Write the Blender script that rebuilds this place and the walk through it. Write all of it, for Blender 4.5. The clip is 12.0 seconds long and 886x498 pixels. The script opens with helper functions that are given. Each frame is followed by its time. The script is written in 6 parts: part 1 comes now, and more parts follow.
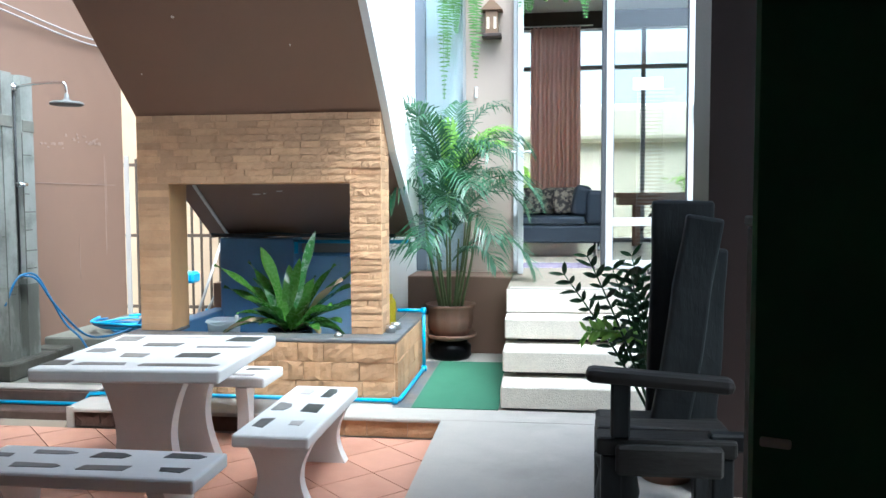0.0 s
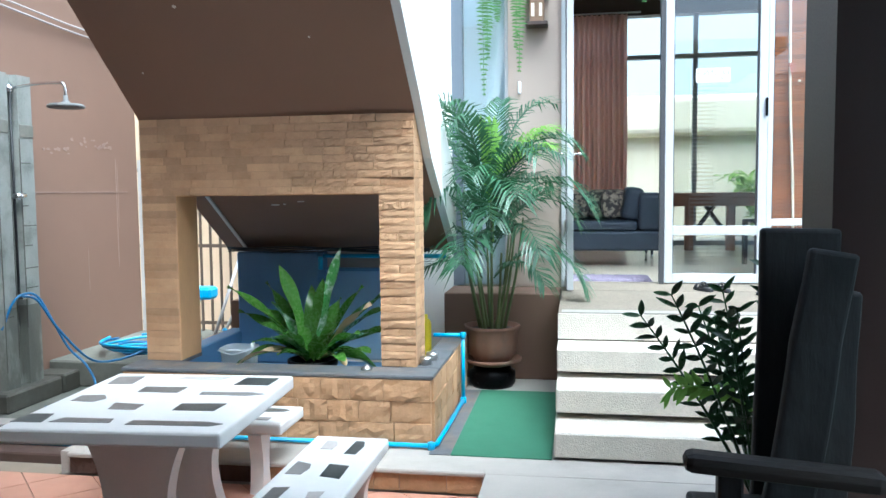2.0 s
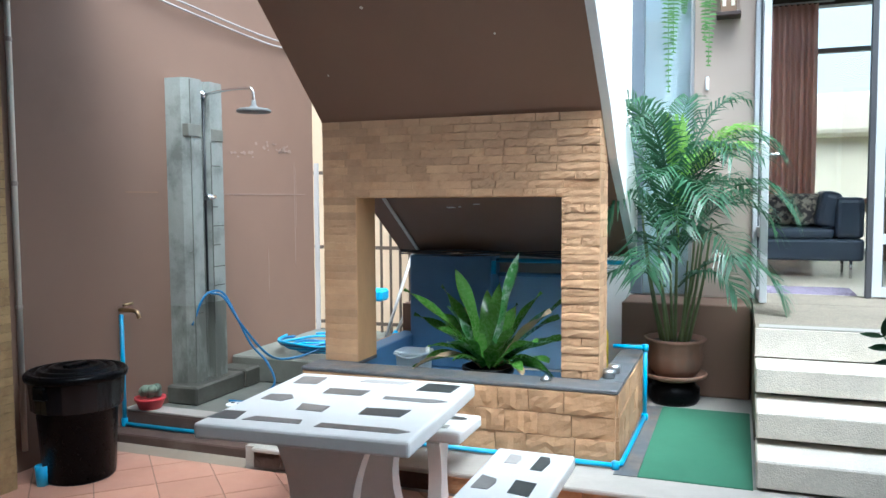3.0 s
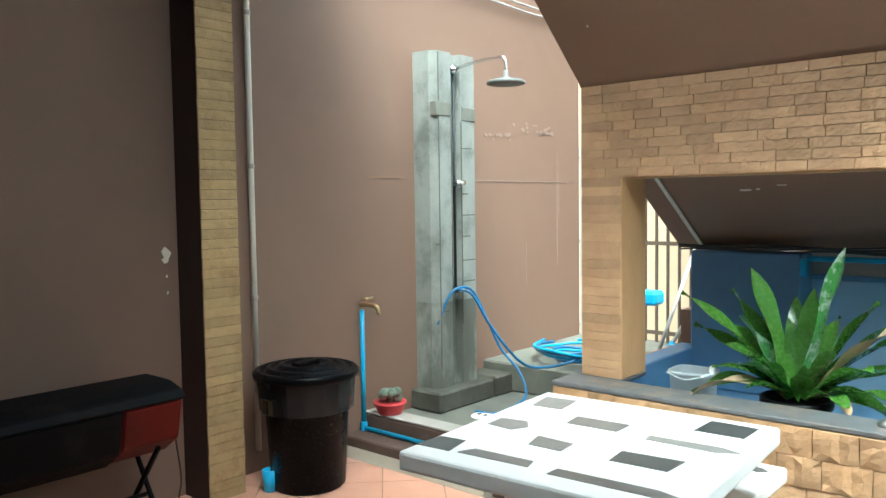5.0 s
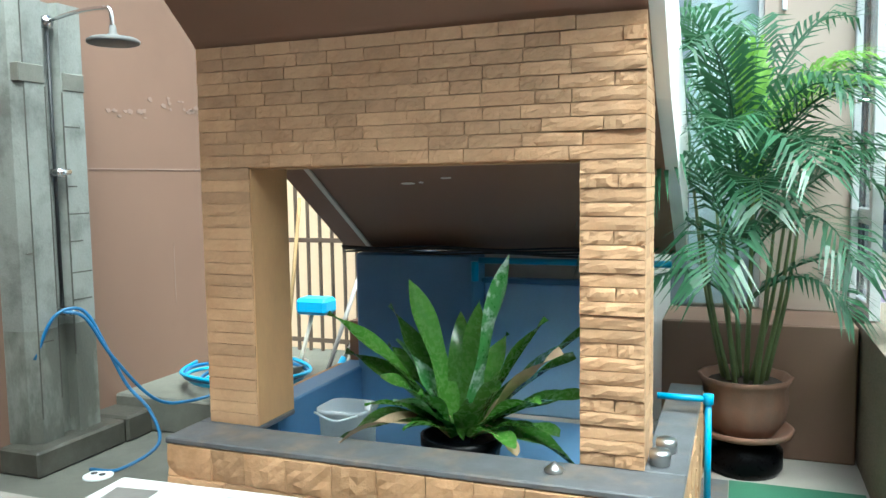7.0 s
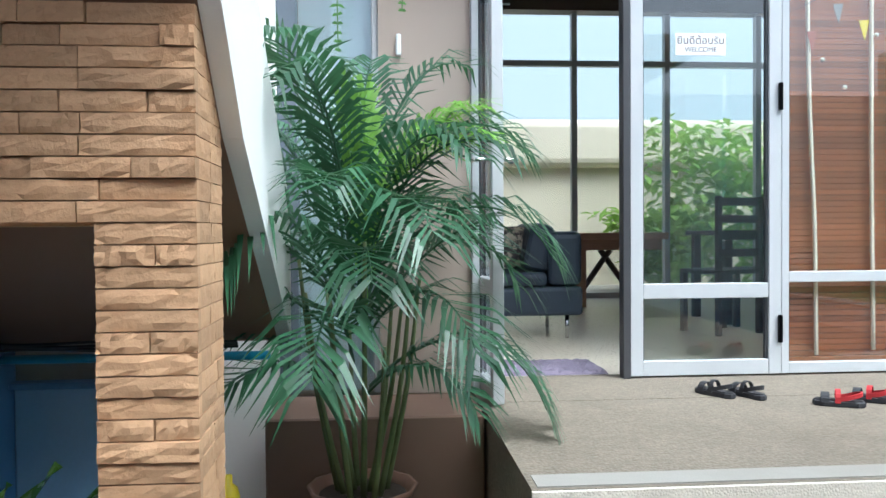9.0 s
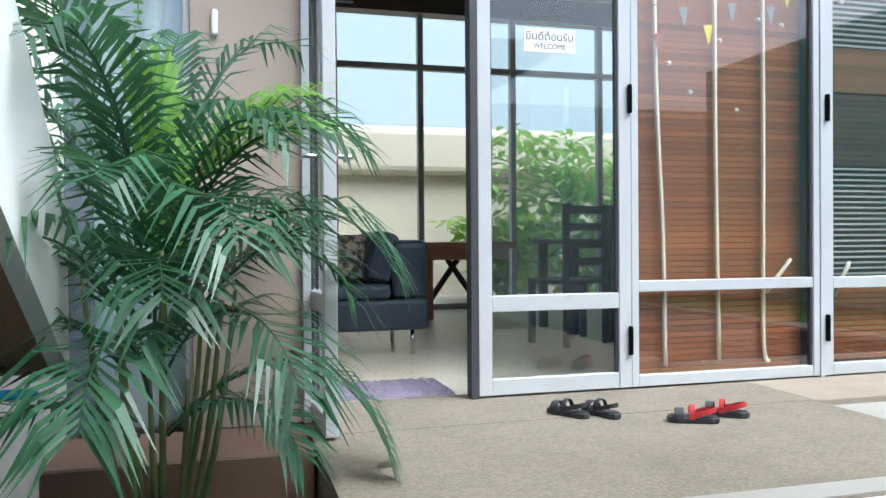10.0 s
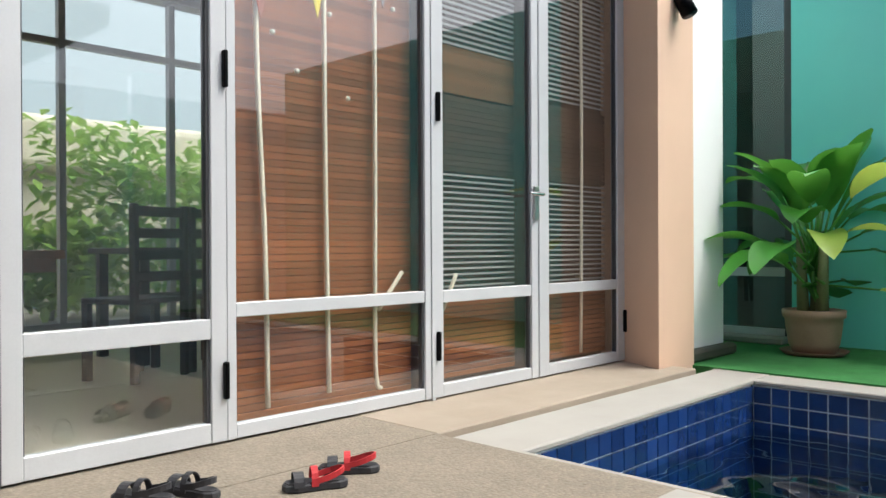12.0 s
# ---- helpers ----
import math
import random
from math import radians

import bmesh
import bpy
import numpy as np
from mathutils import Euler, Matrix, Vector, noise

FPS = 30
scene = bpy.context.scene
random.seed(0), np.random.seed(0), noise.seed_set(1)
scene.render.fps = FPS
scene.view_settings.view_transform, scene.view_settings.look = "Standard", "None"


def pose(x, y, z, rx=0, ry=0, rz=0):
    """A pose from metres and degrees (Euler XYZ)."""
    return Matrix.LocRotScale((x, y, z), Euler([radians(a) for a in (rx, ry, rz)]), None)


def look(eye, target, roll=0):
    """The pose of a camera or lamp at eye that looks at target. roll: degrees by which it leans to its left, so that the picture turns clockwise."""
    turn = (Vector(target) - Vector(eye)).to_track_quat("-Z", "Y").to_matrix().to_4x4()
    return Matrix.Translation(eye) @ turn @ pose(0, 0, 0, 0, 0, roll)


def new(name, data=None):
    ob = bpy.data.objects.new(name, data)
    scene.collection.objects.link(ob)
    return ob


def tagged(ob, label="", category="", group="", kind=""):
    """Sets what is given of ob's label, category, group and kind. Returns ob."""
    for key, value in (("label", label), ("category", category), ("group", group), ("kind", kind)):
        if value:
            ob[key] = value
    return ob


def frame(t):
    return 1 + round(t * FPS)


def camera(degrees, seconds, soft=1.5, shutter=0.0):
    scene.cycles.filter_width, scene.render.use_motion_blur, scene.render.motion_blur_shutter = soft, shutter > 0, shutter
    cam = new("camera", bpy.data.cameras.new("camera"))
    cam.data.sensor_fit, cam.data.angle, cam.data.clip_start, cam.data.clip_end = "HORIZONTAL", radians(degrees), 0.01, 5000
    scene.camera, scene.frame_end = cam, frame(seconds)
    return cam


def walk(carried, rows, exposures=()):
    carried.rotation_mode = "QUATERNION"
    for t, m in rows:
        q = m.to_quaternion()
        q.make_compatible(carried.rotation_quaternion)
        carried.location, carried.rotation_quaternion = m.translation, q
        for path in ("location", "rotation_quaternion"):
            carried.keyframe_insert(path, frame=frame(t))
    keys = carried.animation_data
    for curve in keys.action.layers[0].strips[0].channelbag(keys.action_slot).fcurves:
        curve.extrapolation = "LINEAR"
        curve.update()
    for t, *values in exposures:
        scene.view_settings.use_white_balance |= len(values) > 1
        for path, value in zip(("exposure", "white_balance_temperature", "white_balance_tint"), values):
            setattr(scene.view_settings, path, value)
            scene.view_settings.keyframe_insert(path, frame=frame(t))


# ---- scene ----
cam = camera(58.7, 12.0)
METRES, EYE, TILT, LEAN, TURN = 5.0, 1.5, 0.0, 0.0, 7.3
ROWS = [
    (0.0, 0.0, 0.0, 0.0, -0.02, -3.56, 0.25),
    (0.5, 0.0027, 0.0216, 0.0099, -0.17, -3.21, 0.3),
    (1.0, -0.0, 0.0742, 0.0241, -0.32, -3.43, 0.48),
    (1.5, -0.01, 0.1099, 0.0254, 0.02, -3.81, 0.52),
    (2.0, -0.0118, 0.1373, 0.0251, 2.32, -4.12, 0.61),
    (2.5, -0.0276, 0.152, 0.0258, 6.57, -3.98, 0.56),
    (3.0, -0.0508, 0.1701, 0.0226, 13.28, -3.68, 0.37),
    (3.5, -0.0666, 0.2087, 0.0177, 21.31, -3.59, 0.49),
    (5.5, -0.1047, 0.38, 0.0004, 34.02, -3.41, 0.82),
    (6.0, -0.1142, 0.4293, 0.0073, 28.43, -3.58, 0.69),
    (6.5, -0.1063, 0.48, 0.0094, 21.13, -4.05, 0.68),
    (7.0, -0.0911, 0.5297, 0.0115, 13.39, -4.9, 0.87),
    (7.5, -0.0795, 0.5769, 0.016, 5.85, -5.29, 0.94),
    (9.5, -0.0326, 0.735, 0.0192, -16.96, -0.32, 0.41),
    (10.0, -0.014, 0.7734, 0.0169, -22.66, -0.51, 0.44),
    (10.5, 0.0055, 0.8228, 0.0216, -29.96, -0.63, 0.34),
    (11.0, 0.03, 0.8615, 0.0222, -37.85, -0.55, 0.3),
    (11.5, 0.0484, 0.8968, 0.0226, -45.87, -0.36, 0.31),
    (12.0, 0.0699, 0.9243, 0.0201, -53.42, -0.21, 0.27),
]
walk(cam, [(t, pose(0, 0, EYE, TILT, LEAN, TURN) @ pose(METRES * x, METRES * y, METRES * z, 90 + pitch, roll, yaw)) for t, x, y, z, yaw, pitch, roll in ROWS],
     exposures=[(0.0, 1.80, 4980, -4), (1.0, 1.68, 4930, -4), (2.5, 1.54, 4930, -4), (3.0, 1.5, 4950, -4), (3.5, 1.82, 5060, -6), (5.5, 2.02, 5250, -14), (6.5, 1.92, 5200, -13), (7.0, 1.70, 5200, -12), (7.6, 1.32, 5250, -5), (9.5, 1.0, 5180, 0), (11.0, 0.88, 5750, 3), (12.0, 0.82, 5930, 4)])

# world and light: bright hazy sky over the open yard
world = bpy.data.worlds.new("sky")
scene.world = world
world.use_nodes = True
wn = world.node_tree
sky = wn.nodes.new("ShaderNodeTexSky")
sky.sky_type, sky.sun_disc = 'NISHITA', False
SUN_UP, SUN_TURN = 60.0, 140.0
sky.sun_elevation, sky.sun_rotation = radians(SUN_UP), radians(SUN_TURN)
sky.air_density, sky.dust_density, sky.ozone_density = 0.7, 9.0, 0.5
wn.nodes["Background"].inputs["Strength"].default_value = 0.15
wn.links.new(sky.outputs[0], wn.nodes["Background"].inputs["Color"])
sun = new("sun", bpy.data.lights.new("sun", 'SUN'))
sun.data.energy, sun.data.angle, sun.data.color = 1.2, radians(40), (1.0, 0.97, 0.93)
sun.matrix_world = look((0, 0, 20), (-math.sin(radians(SUN_TURN)) * 20 / math.tan(radians(SUN_UP)), -math.cos(radians(SUN_TURN)) * 20 / math.tan(radians(SUN_UP)), 0))

# ---- materials ----


def material(name, color, rough=0.6, metal=0.0, vary=0.15, scale=4.0, grain=60.0, bump=0.15, dark=None, blot=0.0, blot_scale=1.5,
             per_piece=0.0, island=0.0, stretch=(1, 1, 1), spec=0.5, trans=0.0, coat=0.0, local=False, blot_edge=0.12, pebble=0.0, pebble_mix=0.4):
    """A surface with a base colour, large and fine variation, blotches of a second colour, and relief."""
    m = bpy.data.materials.new(name)
    m.use_nodes = True
    t, n = m.node_tree, m.node_tree.nodes
    b = n["Principled BSDF"]
    b.inputs["Metallic"].default_value = metal
    b.inputs["Specular IOR Level"].default_value = spec
    b.inputs["Transmission Weight"].default_value = trans
    b.inputs["Coat Weight"].default_value = coat
    if local:
        src = n.new("ShaderNodeTexCoord").outputs["Object"]
    else:
        src = n.new("ShaderNodeNewGeometry").outputs["Position"]
    mp = n.new("ShaderNodeMapping")
    mp.inputs["Scale"].default_value = stretch
    t.links.new(src, mp.inputs["Vector"])

    def tex(s, detail=6.0, r=0.6):
        x = n.new("ShaderNodeTexNoise")
        x.inputs["Scale"].default_value, x.inputs["Detail"].default_value, x.inputs["Roughness"].default_value = s, detail, r
        t.links.new(mp.outputs[0], x.inputs["Vector"])
        return x.outputs["Fac"]

    def mathn(op, a, c):
        x = n.new("ShaderNodeMath")
        x.operation = op
        for i, v in enumerate((a, c)):
            if isinstance(v, (int, float)):
                x.inputs[i].default_value = v
            else:
                t.links.new(v, x.inputs[i])
        return x.outputs[0]

    big, fine = tex(scale), tex(grain, 3.0)
    value = mathn('ADD', mathn('MULTIPLY', mathn('SUBTRACT', big, 0.5), vary * 3.0), mathn('MULTIPLY', mathn('SUBTRACT', fine, 0.5), vary * 1.6))
    value = mathn('ADD', value, 1.0)
    if per_piece:
        oi = n.new("ShaderNodeObjectInfo").outputs["Random"]
        value = mathn('ADD', value, mathn('MULTIPLY', mathn('SUBTRACT', oi, 0.5), per_piece * 2))
    if island:
        ri = n.new("ShaderNodeNewGeometry").outputs["Random Per Island"]
        value = mathn('ADD', value, mathn('MULTIPLY', mathn('SUBTRACT', ri, 0.5), island * 2))
    if pebble:
        vo = n.new("ShaderNodeTexVoronoi")
        vo.inputs["Scale"].default_value = pebble
        t.links.new(mp.outputs[0], vo.inputs["Vector"])
        sep = n.new("ShaderNodeSeparateColor")
        t.links.new(vo.outputs["Color"], sep.inputs[0])
        value = mathn('MULTIPLY', value, mathn('ADD', mathn('MULTIPLY', sep.outputs[0], pebble_mix), 1.0 - pebble_mix / 2))
        value = mathn('MULTIPLY', value, mathn('SUBTRACT', 1.12, mathn('MULTIPLY', vo.outputs["Distance"], pebble_mix * 0.7)))
    base = n.new("ShaderNodeRGB")
    base.outputs[0].default_value = (*color, 1)
    col = base.outputs[0]
    if blot and dark:
        ramp = n.new("ShaderNodeMapRange")
        t.links.new(tex(blot_scale, 8.0, 0.65), ramp.inputs["Value"])
        ramp.inputs["From Min"].default_value, ramp.inputs["From Max"].default_value = 0.62 - blot * 0.3, 0.62 - blot * 0.3 + blot_edge
        mix = n.new("ShaderNodeMix")
        mix.data_type = 'RGBA'
        t.links.new(ramp.outputs[0], mix.inputs["Factor"])
        t.links.new(col, mix.inputs["A"])
        mix.inputs["B"].default_value = (*dark, 1)
        col = mix.outputs["Result"]
    hsv = n.new("ShaderNodeHueSaturation")
    t.links.new(col, hsv.inputs["Color"])
    t.links.new(value, hsv.inputs["Value"])
    t.links.new(hsv.outputs[0], b.inputs["Base Color"])
    rr = mathn('ADD', mathn('MULTIPLY', mathn('SUBTRACT', fine, 0.5), 0.25), rough)
    t.links.new(rr, b.inputs["Roughness"])
    if bump:
        bp = n.new("ShaderNodeBump")
        bp.inputs["Strength"].default_value, bp.inputs["Distance"].default_value = bump, 0.01
        t.links.new(mathn('ADD', mathn('MULTIPLY', big, 0.6), mathn('MULTIPLY', mathn('SUBTRACT', 1.0, vo.outputs["Distance"]) if pebble else fine, 0.4)), bp.inputs["Height"])
        t.links.new(bp.outputs[0], b.inputs["Normal"])
    return m


def glass_material(name, tint, rough=0.0, mirror=0.0):
    """Thin pane: see-through with a Fresnel gloss."""
    m = bpy.data.materials.new(name)
    m.use_nodes = True
    t, n = m.node_tree, m.node_tree.nodes
    n.remove(n["Principled BSDF"])
    tr, gl, mx, fr = n.new("ShaderNodeBsdfTransparent"), n.new("ShaderNodeBsdfGlossy"), n.new("ShaderNodeMixShader"), n.new("ShaderNodeLayerWeight")
    tr.inputs["Color"].default_value = (*tint, 1)
    gl.inputs["Roughness"].default_value = rough
    fr.inputs["Blend"].default_value = 0.5
    pw = n.new("ShaderNodeMath")
    pw.operation = 'POWER'
    pw.inputs[1].default_value = 4.0
    t.links.new(fr.outputs["Facing"], pw.inputs[0])
    ad = n.new("ShaderNodeMath")
    ad.operation, ad.use_clamp = 'ADD', True
    ad.inputs[1].default_value = 0.045 + mirror
    t.links.new(pw.outputs[0], ad.inputs[0])
    t.links.new(ad.outputs[0], mx.inputs[0])
    t.links.new(tr.outputs[0], mx.inputs[1])
    t.links.new(gl.outputs[0], mx.inputs[2])
    t.links.new(mx.outputs[0], n["Material Output"].inputs["Surface"])
    return m


M_BROWN = material("brown_wall_paint", (0.202, 0.122, 0.085), 0.7, vary=0.06, scale=1.2, grain=180, bump=0.08, dark=(0.172, 0.102, 0.070), blot=0.3, blot_scale=0.9, blot_edge=0.3)
M_SOFFIT = material("brown_soffit_paint", (0.255, 0.150, 0.096), 0.75, vary=0.06, scale=1.5, grain=150, bump=0.08)
M_WHITE = material("white_wall_paint", (0.86, 0.86, 0.84), 0.7, vary=0.04, scale=1.0, grain=160, bump=0.06)
M_BEIGE = material("taupe_wall_paint", (0.44, 0.36, 0.30), 0.7, vary=0.05, scale=1.2, grain=180, bump=0.07)
M_SALMON = material("salmon_wall_paint", (0.68, 0.47, 0.335), 0.7, vary=0.08, scale=1.2, grain=180, bump=0.07)
M_TEAL = material("teal_wall_paint", (0.22, 0.72, 0.63), 0.65, vary=0.05, scale=1.0, grain=160, bump=0.06)
M_CREAM = material("cream_wall_paint", (0.74, 0.66, 0.52), 0.7, vary=0.06, scale=1.0, grain=120, bump=0.06)
M_STONE = material("split_sandstone", (0.50, 0.31, 0.17), 0.85, vary=0.14, scale=9.0, grain=90, bump=0.5, per_piece=0.16, dark=(0.42, 0.235, 0.115), blot=0.45, blot_scale=5.0, blot_edge=0.3)
M_STRIP = material("weathered_sandstone_strip", (0.36, 0.245, 0.115), 0.85, vary=0.18, scale=9.0, grain=90, bump=0.5, per_piece=0.14, dark=(0.25, 0.15, 0.065), blot=0.35, blot_scale=7.0, blot_edge=0.25)
M_FLAKE = material("bare_plaster", (0.265, 0.185, 0.145), 0.8, vary=0.15, scale=20)
M_STONE_SMOOTH = material("sawn_sandstone", (0.54, 0.32, 0.15), 0.8, vary=0.12, scale=6.0, grain=70, bump=0.25, stretch=(1, 1, 0.35))
M_STONE_JOINT = material("sandstone_joint", (0.46, 0.29, 0.16), 0.9, vary=0.2, scale=8)
M_BASIN_STONE = material("rough_sandstone", (0.44, 0.265, 0.14), 0.85, vary=0.2, scale=7.0, grain=60, bump=0.7, per_piece=0.14, dark=(0.36, 0.20, 0.09), blot=0.4, blot_scale=6.0, blot_edge=0.25)
M_GRANITE = material("dark_grey_granite", (0.11, 0.115, 0.125), 0.5, vary=0.3, scale=12, grain=220, bump=0.2, dark=(0.20, 0.155, 0.115), blot=0.42, blot_scale=4.0, blot_edge=0.2)
M_BLUE = material("blue_basin_paint", (0.135, 0.255, 0.43), 0.5, vary=0.1, scale=2.0, grain=60, bump=0.12, dark=(0.10, 0.19, 0.33), blot=0.4, blot_scale=1.6, blot_edge=0.4)
M_BLUE_LIGHT = material("light_blue_paint", (0.40, 0.56, 0.72), 0.5, vary=0.1, scale=2.0, grain=60, bump=0.1)
M_PVC = material("blue_pvc", (0.05, 0.36, 0.62), 0.35, vary=0.08, scale=6, grain=80, bump=0.02)
M_CONC = material("concrete", (0.42, 0.39, 0.35), 0.85, vary=0.12, scale=2.5, grain=130, bump=0.3, dark=(0.30, 0.275, 0.24), blot=0.35, blot_scale=1.3, blot_edge=0.35)
M_STEP = material("pebble_wash_concrete", (0.60, 0.555, 0.48), 0.85, vary=0.12, scale=5, grain=240, bump=0.6, pebble=130.0, pebble_mix=0.12, dark=(0.55, 0.49, 0.40), blot=0.25, blot_scale=2.2, blot_edge=0.35)
M_DECK = material("exposed_aggregate", (0.19, 0.16, 0.121), 0.85, vary=0.14, scale=3.5, grain=150, bump=0.7, pebble=80.0, pebble_mix=0.27, dark=(0.14, 0.114, 0.083), blot=0.40, blot_scale=1.4, blot_edge=0.4)
M_COPING = material("pale_coping_concrete", (0.31, 0.295, 0.265), 0.8, vary=0.08, scale=2.5, grain=150, bump=0.2, dark=(0.26, 0.24, 0.205), blot=0.3, blot_scale=1.5, blot_edge=0.4)
M_SILL = material("worn_cement_sill", (0.29, 0.24, 0.185), 0.85, vary=0.14, scale=3.0, grain=140, bump=0.35, dark=(0.24, 0.19, 0.14), blot=0.35, blot_scale=1.8, blot_edge=0.35)
M_SHOWER = material("raw_grey_concrete", (0.24, 0.25, 0.23), 0.85, vary=0.22, scale=4, grain=110, bump=0.5, dark=(0.13, 0.135, 0.12), blot=0.40, blot_scale=3.0, blot_edge=0.16, stretch=(1, 1, 0.8))
M_WET = material("damp_dark_concrete", (0.055, 0.052, 0.040), 0.55, vary=0.25, scale=4, grain=110, bump=0.35, dark=(0.11, 0.108, 0.092), blot=0.35, blot_scale=2.5, blot_edge=0.3)
M_DAMP = material("damp_stained_concrete", (0.115, 0.117, 0.098), 0.7, vary=0.25, scale=4, grain=110, bump=0.4, dark=(0.22, 0.23, 0.205), blot=0.42, blot_scale=4.0, blot_edge=0.15, stretch=(1, 1, 0.4))
M_KERB = material("damp_brown_kerb", (0.085, 0.050, 0.038), 0.75, vary=0.25, scale=5, grain=110, bump=0.4, dark=(0.15, 0.11, 0.085), blot=0.3, blot_scale=3.5, blot_edge=0.25)
M_PAVE = material("shower_floor_cement", (0.155, 0.155, 0.13), 0.6, vary=0.16, scale=4, grain=110, bump=0.3, dark=(0.085, 0.082, 0.068), blot=0.5, blot_scale=2.4, blot_edge=0.3)
M_TERRA = material("terracotta_tile", (0.54, 0.285, 0.20), 0.55, vary=0.1, scale=5, grain=90, bump=0.15, per_piece=0.1, dark=(0.50, 0.24, 0.16), blot=0.3, blot_scale=3.0, blot_edge=0.3)
M_GROUT = material("tile_grout", (0.30, 0.19, 0.14), 0.9, vary=0.15)
M_MAT = material("green_rubber_mat", (0.048, 0.155, 0.09), 0.9, vary=0.12, scale=6, grain=260, bump=0.5)
M_TURF = material("green_turf", (0.035, 0.17, 0.038), 0.95, vary=0.3, scale=8, grain=220, bump=0.8)
M_TERRAZZO = material("white_painted_cement", (0.72, 0.715, 0.70), 0.45, vary=0.05, scale=5, grain=120, bump=0.08)
M_SHARD_D = material("dark_marble_shard", (0.07, 0.075, 0.075), 0.35, vary=0.2, scale=14, grain=90, bump=0.03, per_piece=0.1)
M_SHARD_G = material("grey_marble_shard", (0.18, 0.172, 0.165), 0.35, vary=0.2, scale=14, grain=90, bump=0.03, per_piece=0.3)
M_SHARD_L = material("pale_marble_shard", (0.45, 0.42, 0.40), 0.35, vary=0.15, scale=14, grain=90, bump=0.03)
M_CLAY = material("terracotta_clay", (0.205, 0.108, 0.072), 0.8, vary=0.14, scale=8, grain=100, bump=0.2, dark=(0.15, 0.105, 0.08), blot=0.45, blot_scale=6, blot_edge=0.3)
M_CLAY_PALE = material("pale_clay", (0.31, 0.205, 0.14), 0.85, vary=0.16, scale=8, grain=100, bump=0.25)
M_SOIL = material("potting_soil", (0.05, 0.035, 0.025), 0.95, vary=0.4, scale=30, grain=160, bump=0.8)
M_PALM = material("palm_leaf", (0.036, 0.098, 0.048), 0.36, vary=0.2, scale=7, grain=60, bump=0.04, island=0.45, per_piece=0.2)
M_PALM_LIGHT = material("young_palm_leaf", (0.19, 0.36, 0.06), 0.5, vary=0.15, scale=7, grain=60, bump=0.04, island=0.3)
M_CANE = material("palm_cane", (0.12, 0.15, 0.055), 0.6, vary=0.25, scale=14, grain=80, bump=0.2)
M_FERN = material("birds_nest_leaf", (0.066, 0.158, 0.024), 0.27, vary=0.2, scale=9, grain=50, bump=0.12, per_piece=0.3)
M_FERN_PALE = material("streaked_leaf", (0.06, 0.19, 0.045), 0.3, vary=0.2, scale=9, grain=50, bump=0.1, dark=(0.36, 0.44, 0.38), blot=0.38, blot_scale=16, blot_edge=0.1)
M_DRYLEAF = material("dry_leaf", (0.46, 0.34, 0.21), 0.8, vary=0.2, scale=12, grain=60, bump=0.2)
M_ZZ = material("zz_leaf", (0.022, 0.062, 0.02), 0.3, vary=0.2, scale=10, grain=60, bump=0.03, island=0.35)
M_ZZ_NEW = material("new_zz_leaf", (0.14, 0.32, 0.05), 0.35, vary=0.15, scale=10, grain=60, bump=0.03, island=0.2)
M_BROAD = material("broad_leaf", (0.06, 0.22, 0.03), 0.35, vary=0.18, scale=6, grain=40, bump=0.08, per_piece=0.3)
M_BROAD_Y = material("yellowing_leaf", (0.30, 0.42, 0.07), 0.4, vary=0.18, scale=6, grain=40, bump=0.08, per_piece=0.2)
M_HANG = material("hanging_fern_leaf", (0.085, 0.21, 0.055), 0.55, vary=0.2, scale=9, grain=60, bump=0.03, island=0.4)
M_ALU = material("white_powder_coated_aluminium", (0.50, 0.51, 0.52), 0.4, vary=0.07, scale=3, grain=120, bump=0.02)
M_ALU_DARK = material("dark_frame_gasket", (0.05, 0.05, 0.055), 0.5, vary=0.1)
M_MULLION = material("grey_window_frame", (0.36, 0.36, 0.365), 0.35, vary=0.1)
M_GLASS = glass_material("window_glass", (0.95, 0.97, 0.965), mirror=0.045)
M_GLASS_DARK = glass_material("tinted_glass", (0.30, 0.42, 0.42), mirror=0.05)
M_BLIND = material("brown_wood_slat", (0.37, 0.138, 0.055), 0.5, vary=0.18, scale=5, grain=60, bump=0.08, per_piece=0.25, stretch=(0.3, 1, 1))
M_BLIND_M = material("mid_brown_wood_slat", (0.26, 0.13, 0.062), 0.5, vary=0.18, scale=5, grain=60, bump=0.08, per_piece=0.2, stretch=(0.3, 1, 1))
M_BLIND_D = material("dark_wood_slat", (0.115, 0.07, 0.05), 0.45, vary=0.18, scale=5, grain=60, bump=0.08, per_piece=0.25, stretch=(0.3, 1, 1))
# pale grey that stands for reflections in the panes
M_SLAT_REFLECT = material("pale_reflection_slat", (0.52, 0.50, 0.48), 0.4, vary=0.05, scale=5, grain=60, bump=0.02, per_piece=0.1)
M_CORD = material("cream_cord", (0.88, 0.79, 0.63), 0.8, vary=0.06, scale=20, grain=200, bump=0.1)
M_CHROME = material("chrome", (0.75, 0.75, 0.76), 0.18, metal=1.0, vary=0.03, bump=0.0)
M_BRASS = material("worn_brass", (0.42, 0.30, 0.16), 0.35, metal=1.0, vary=0.15, scale=20, bump=0.05)
M_HEAD = material("grey_plastic", (0.13, 0.13, 0.125), 0.6, vary=0.08)
M_STEEL = material("brushed_steel", (0.55, 0.55, 0.54), 0.35, metal=1.0, vary=0.06, bump=0.02)
M_BLACK = material("black_plastic", (0.0025, 0.0025, 0.003), 0.3, spec=0.07, vary=0.15, scale=6, grain=60, bump=0.04)
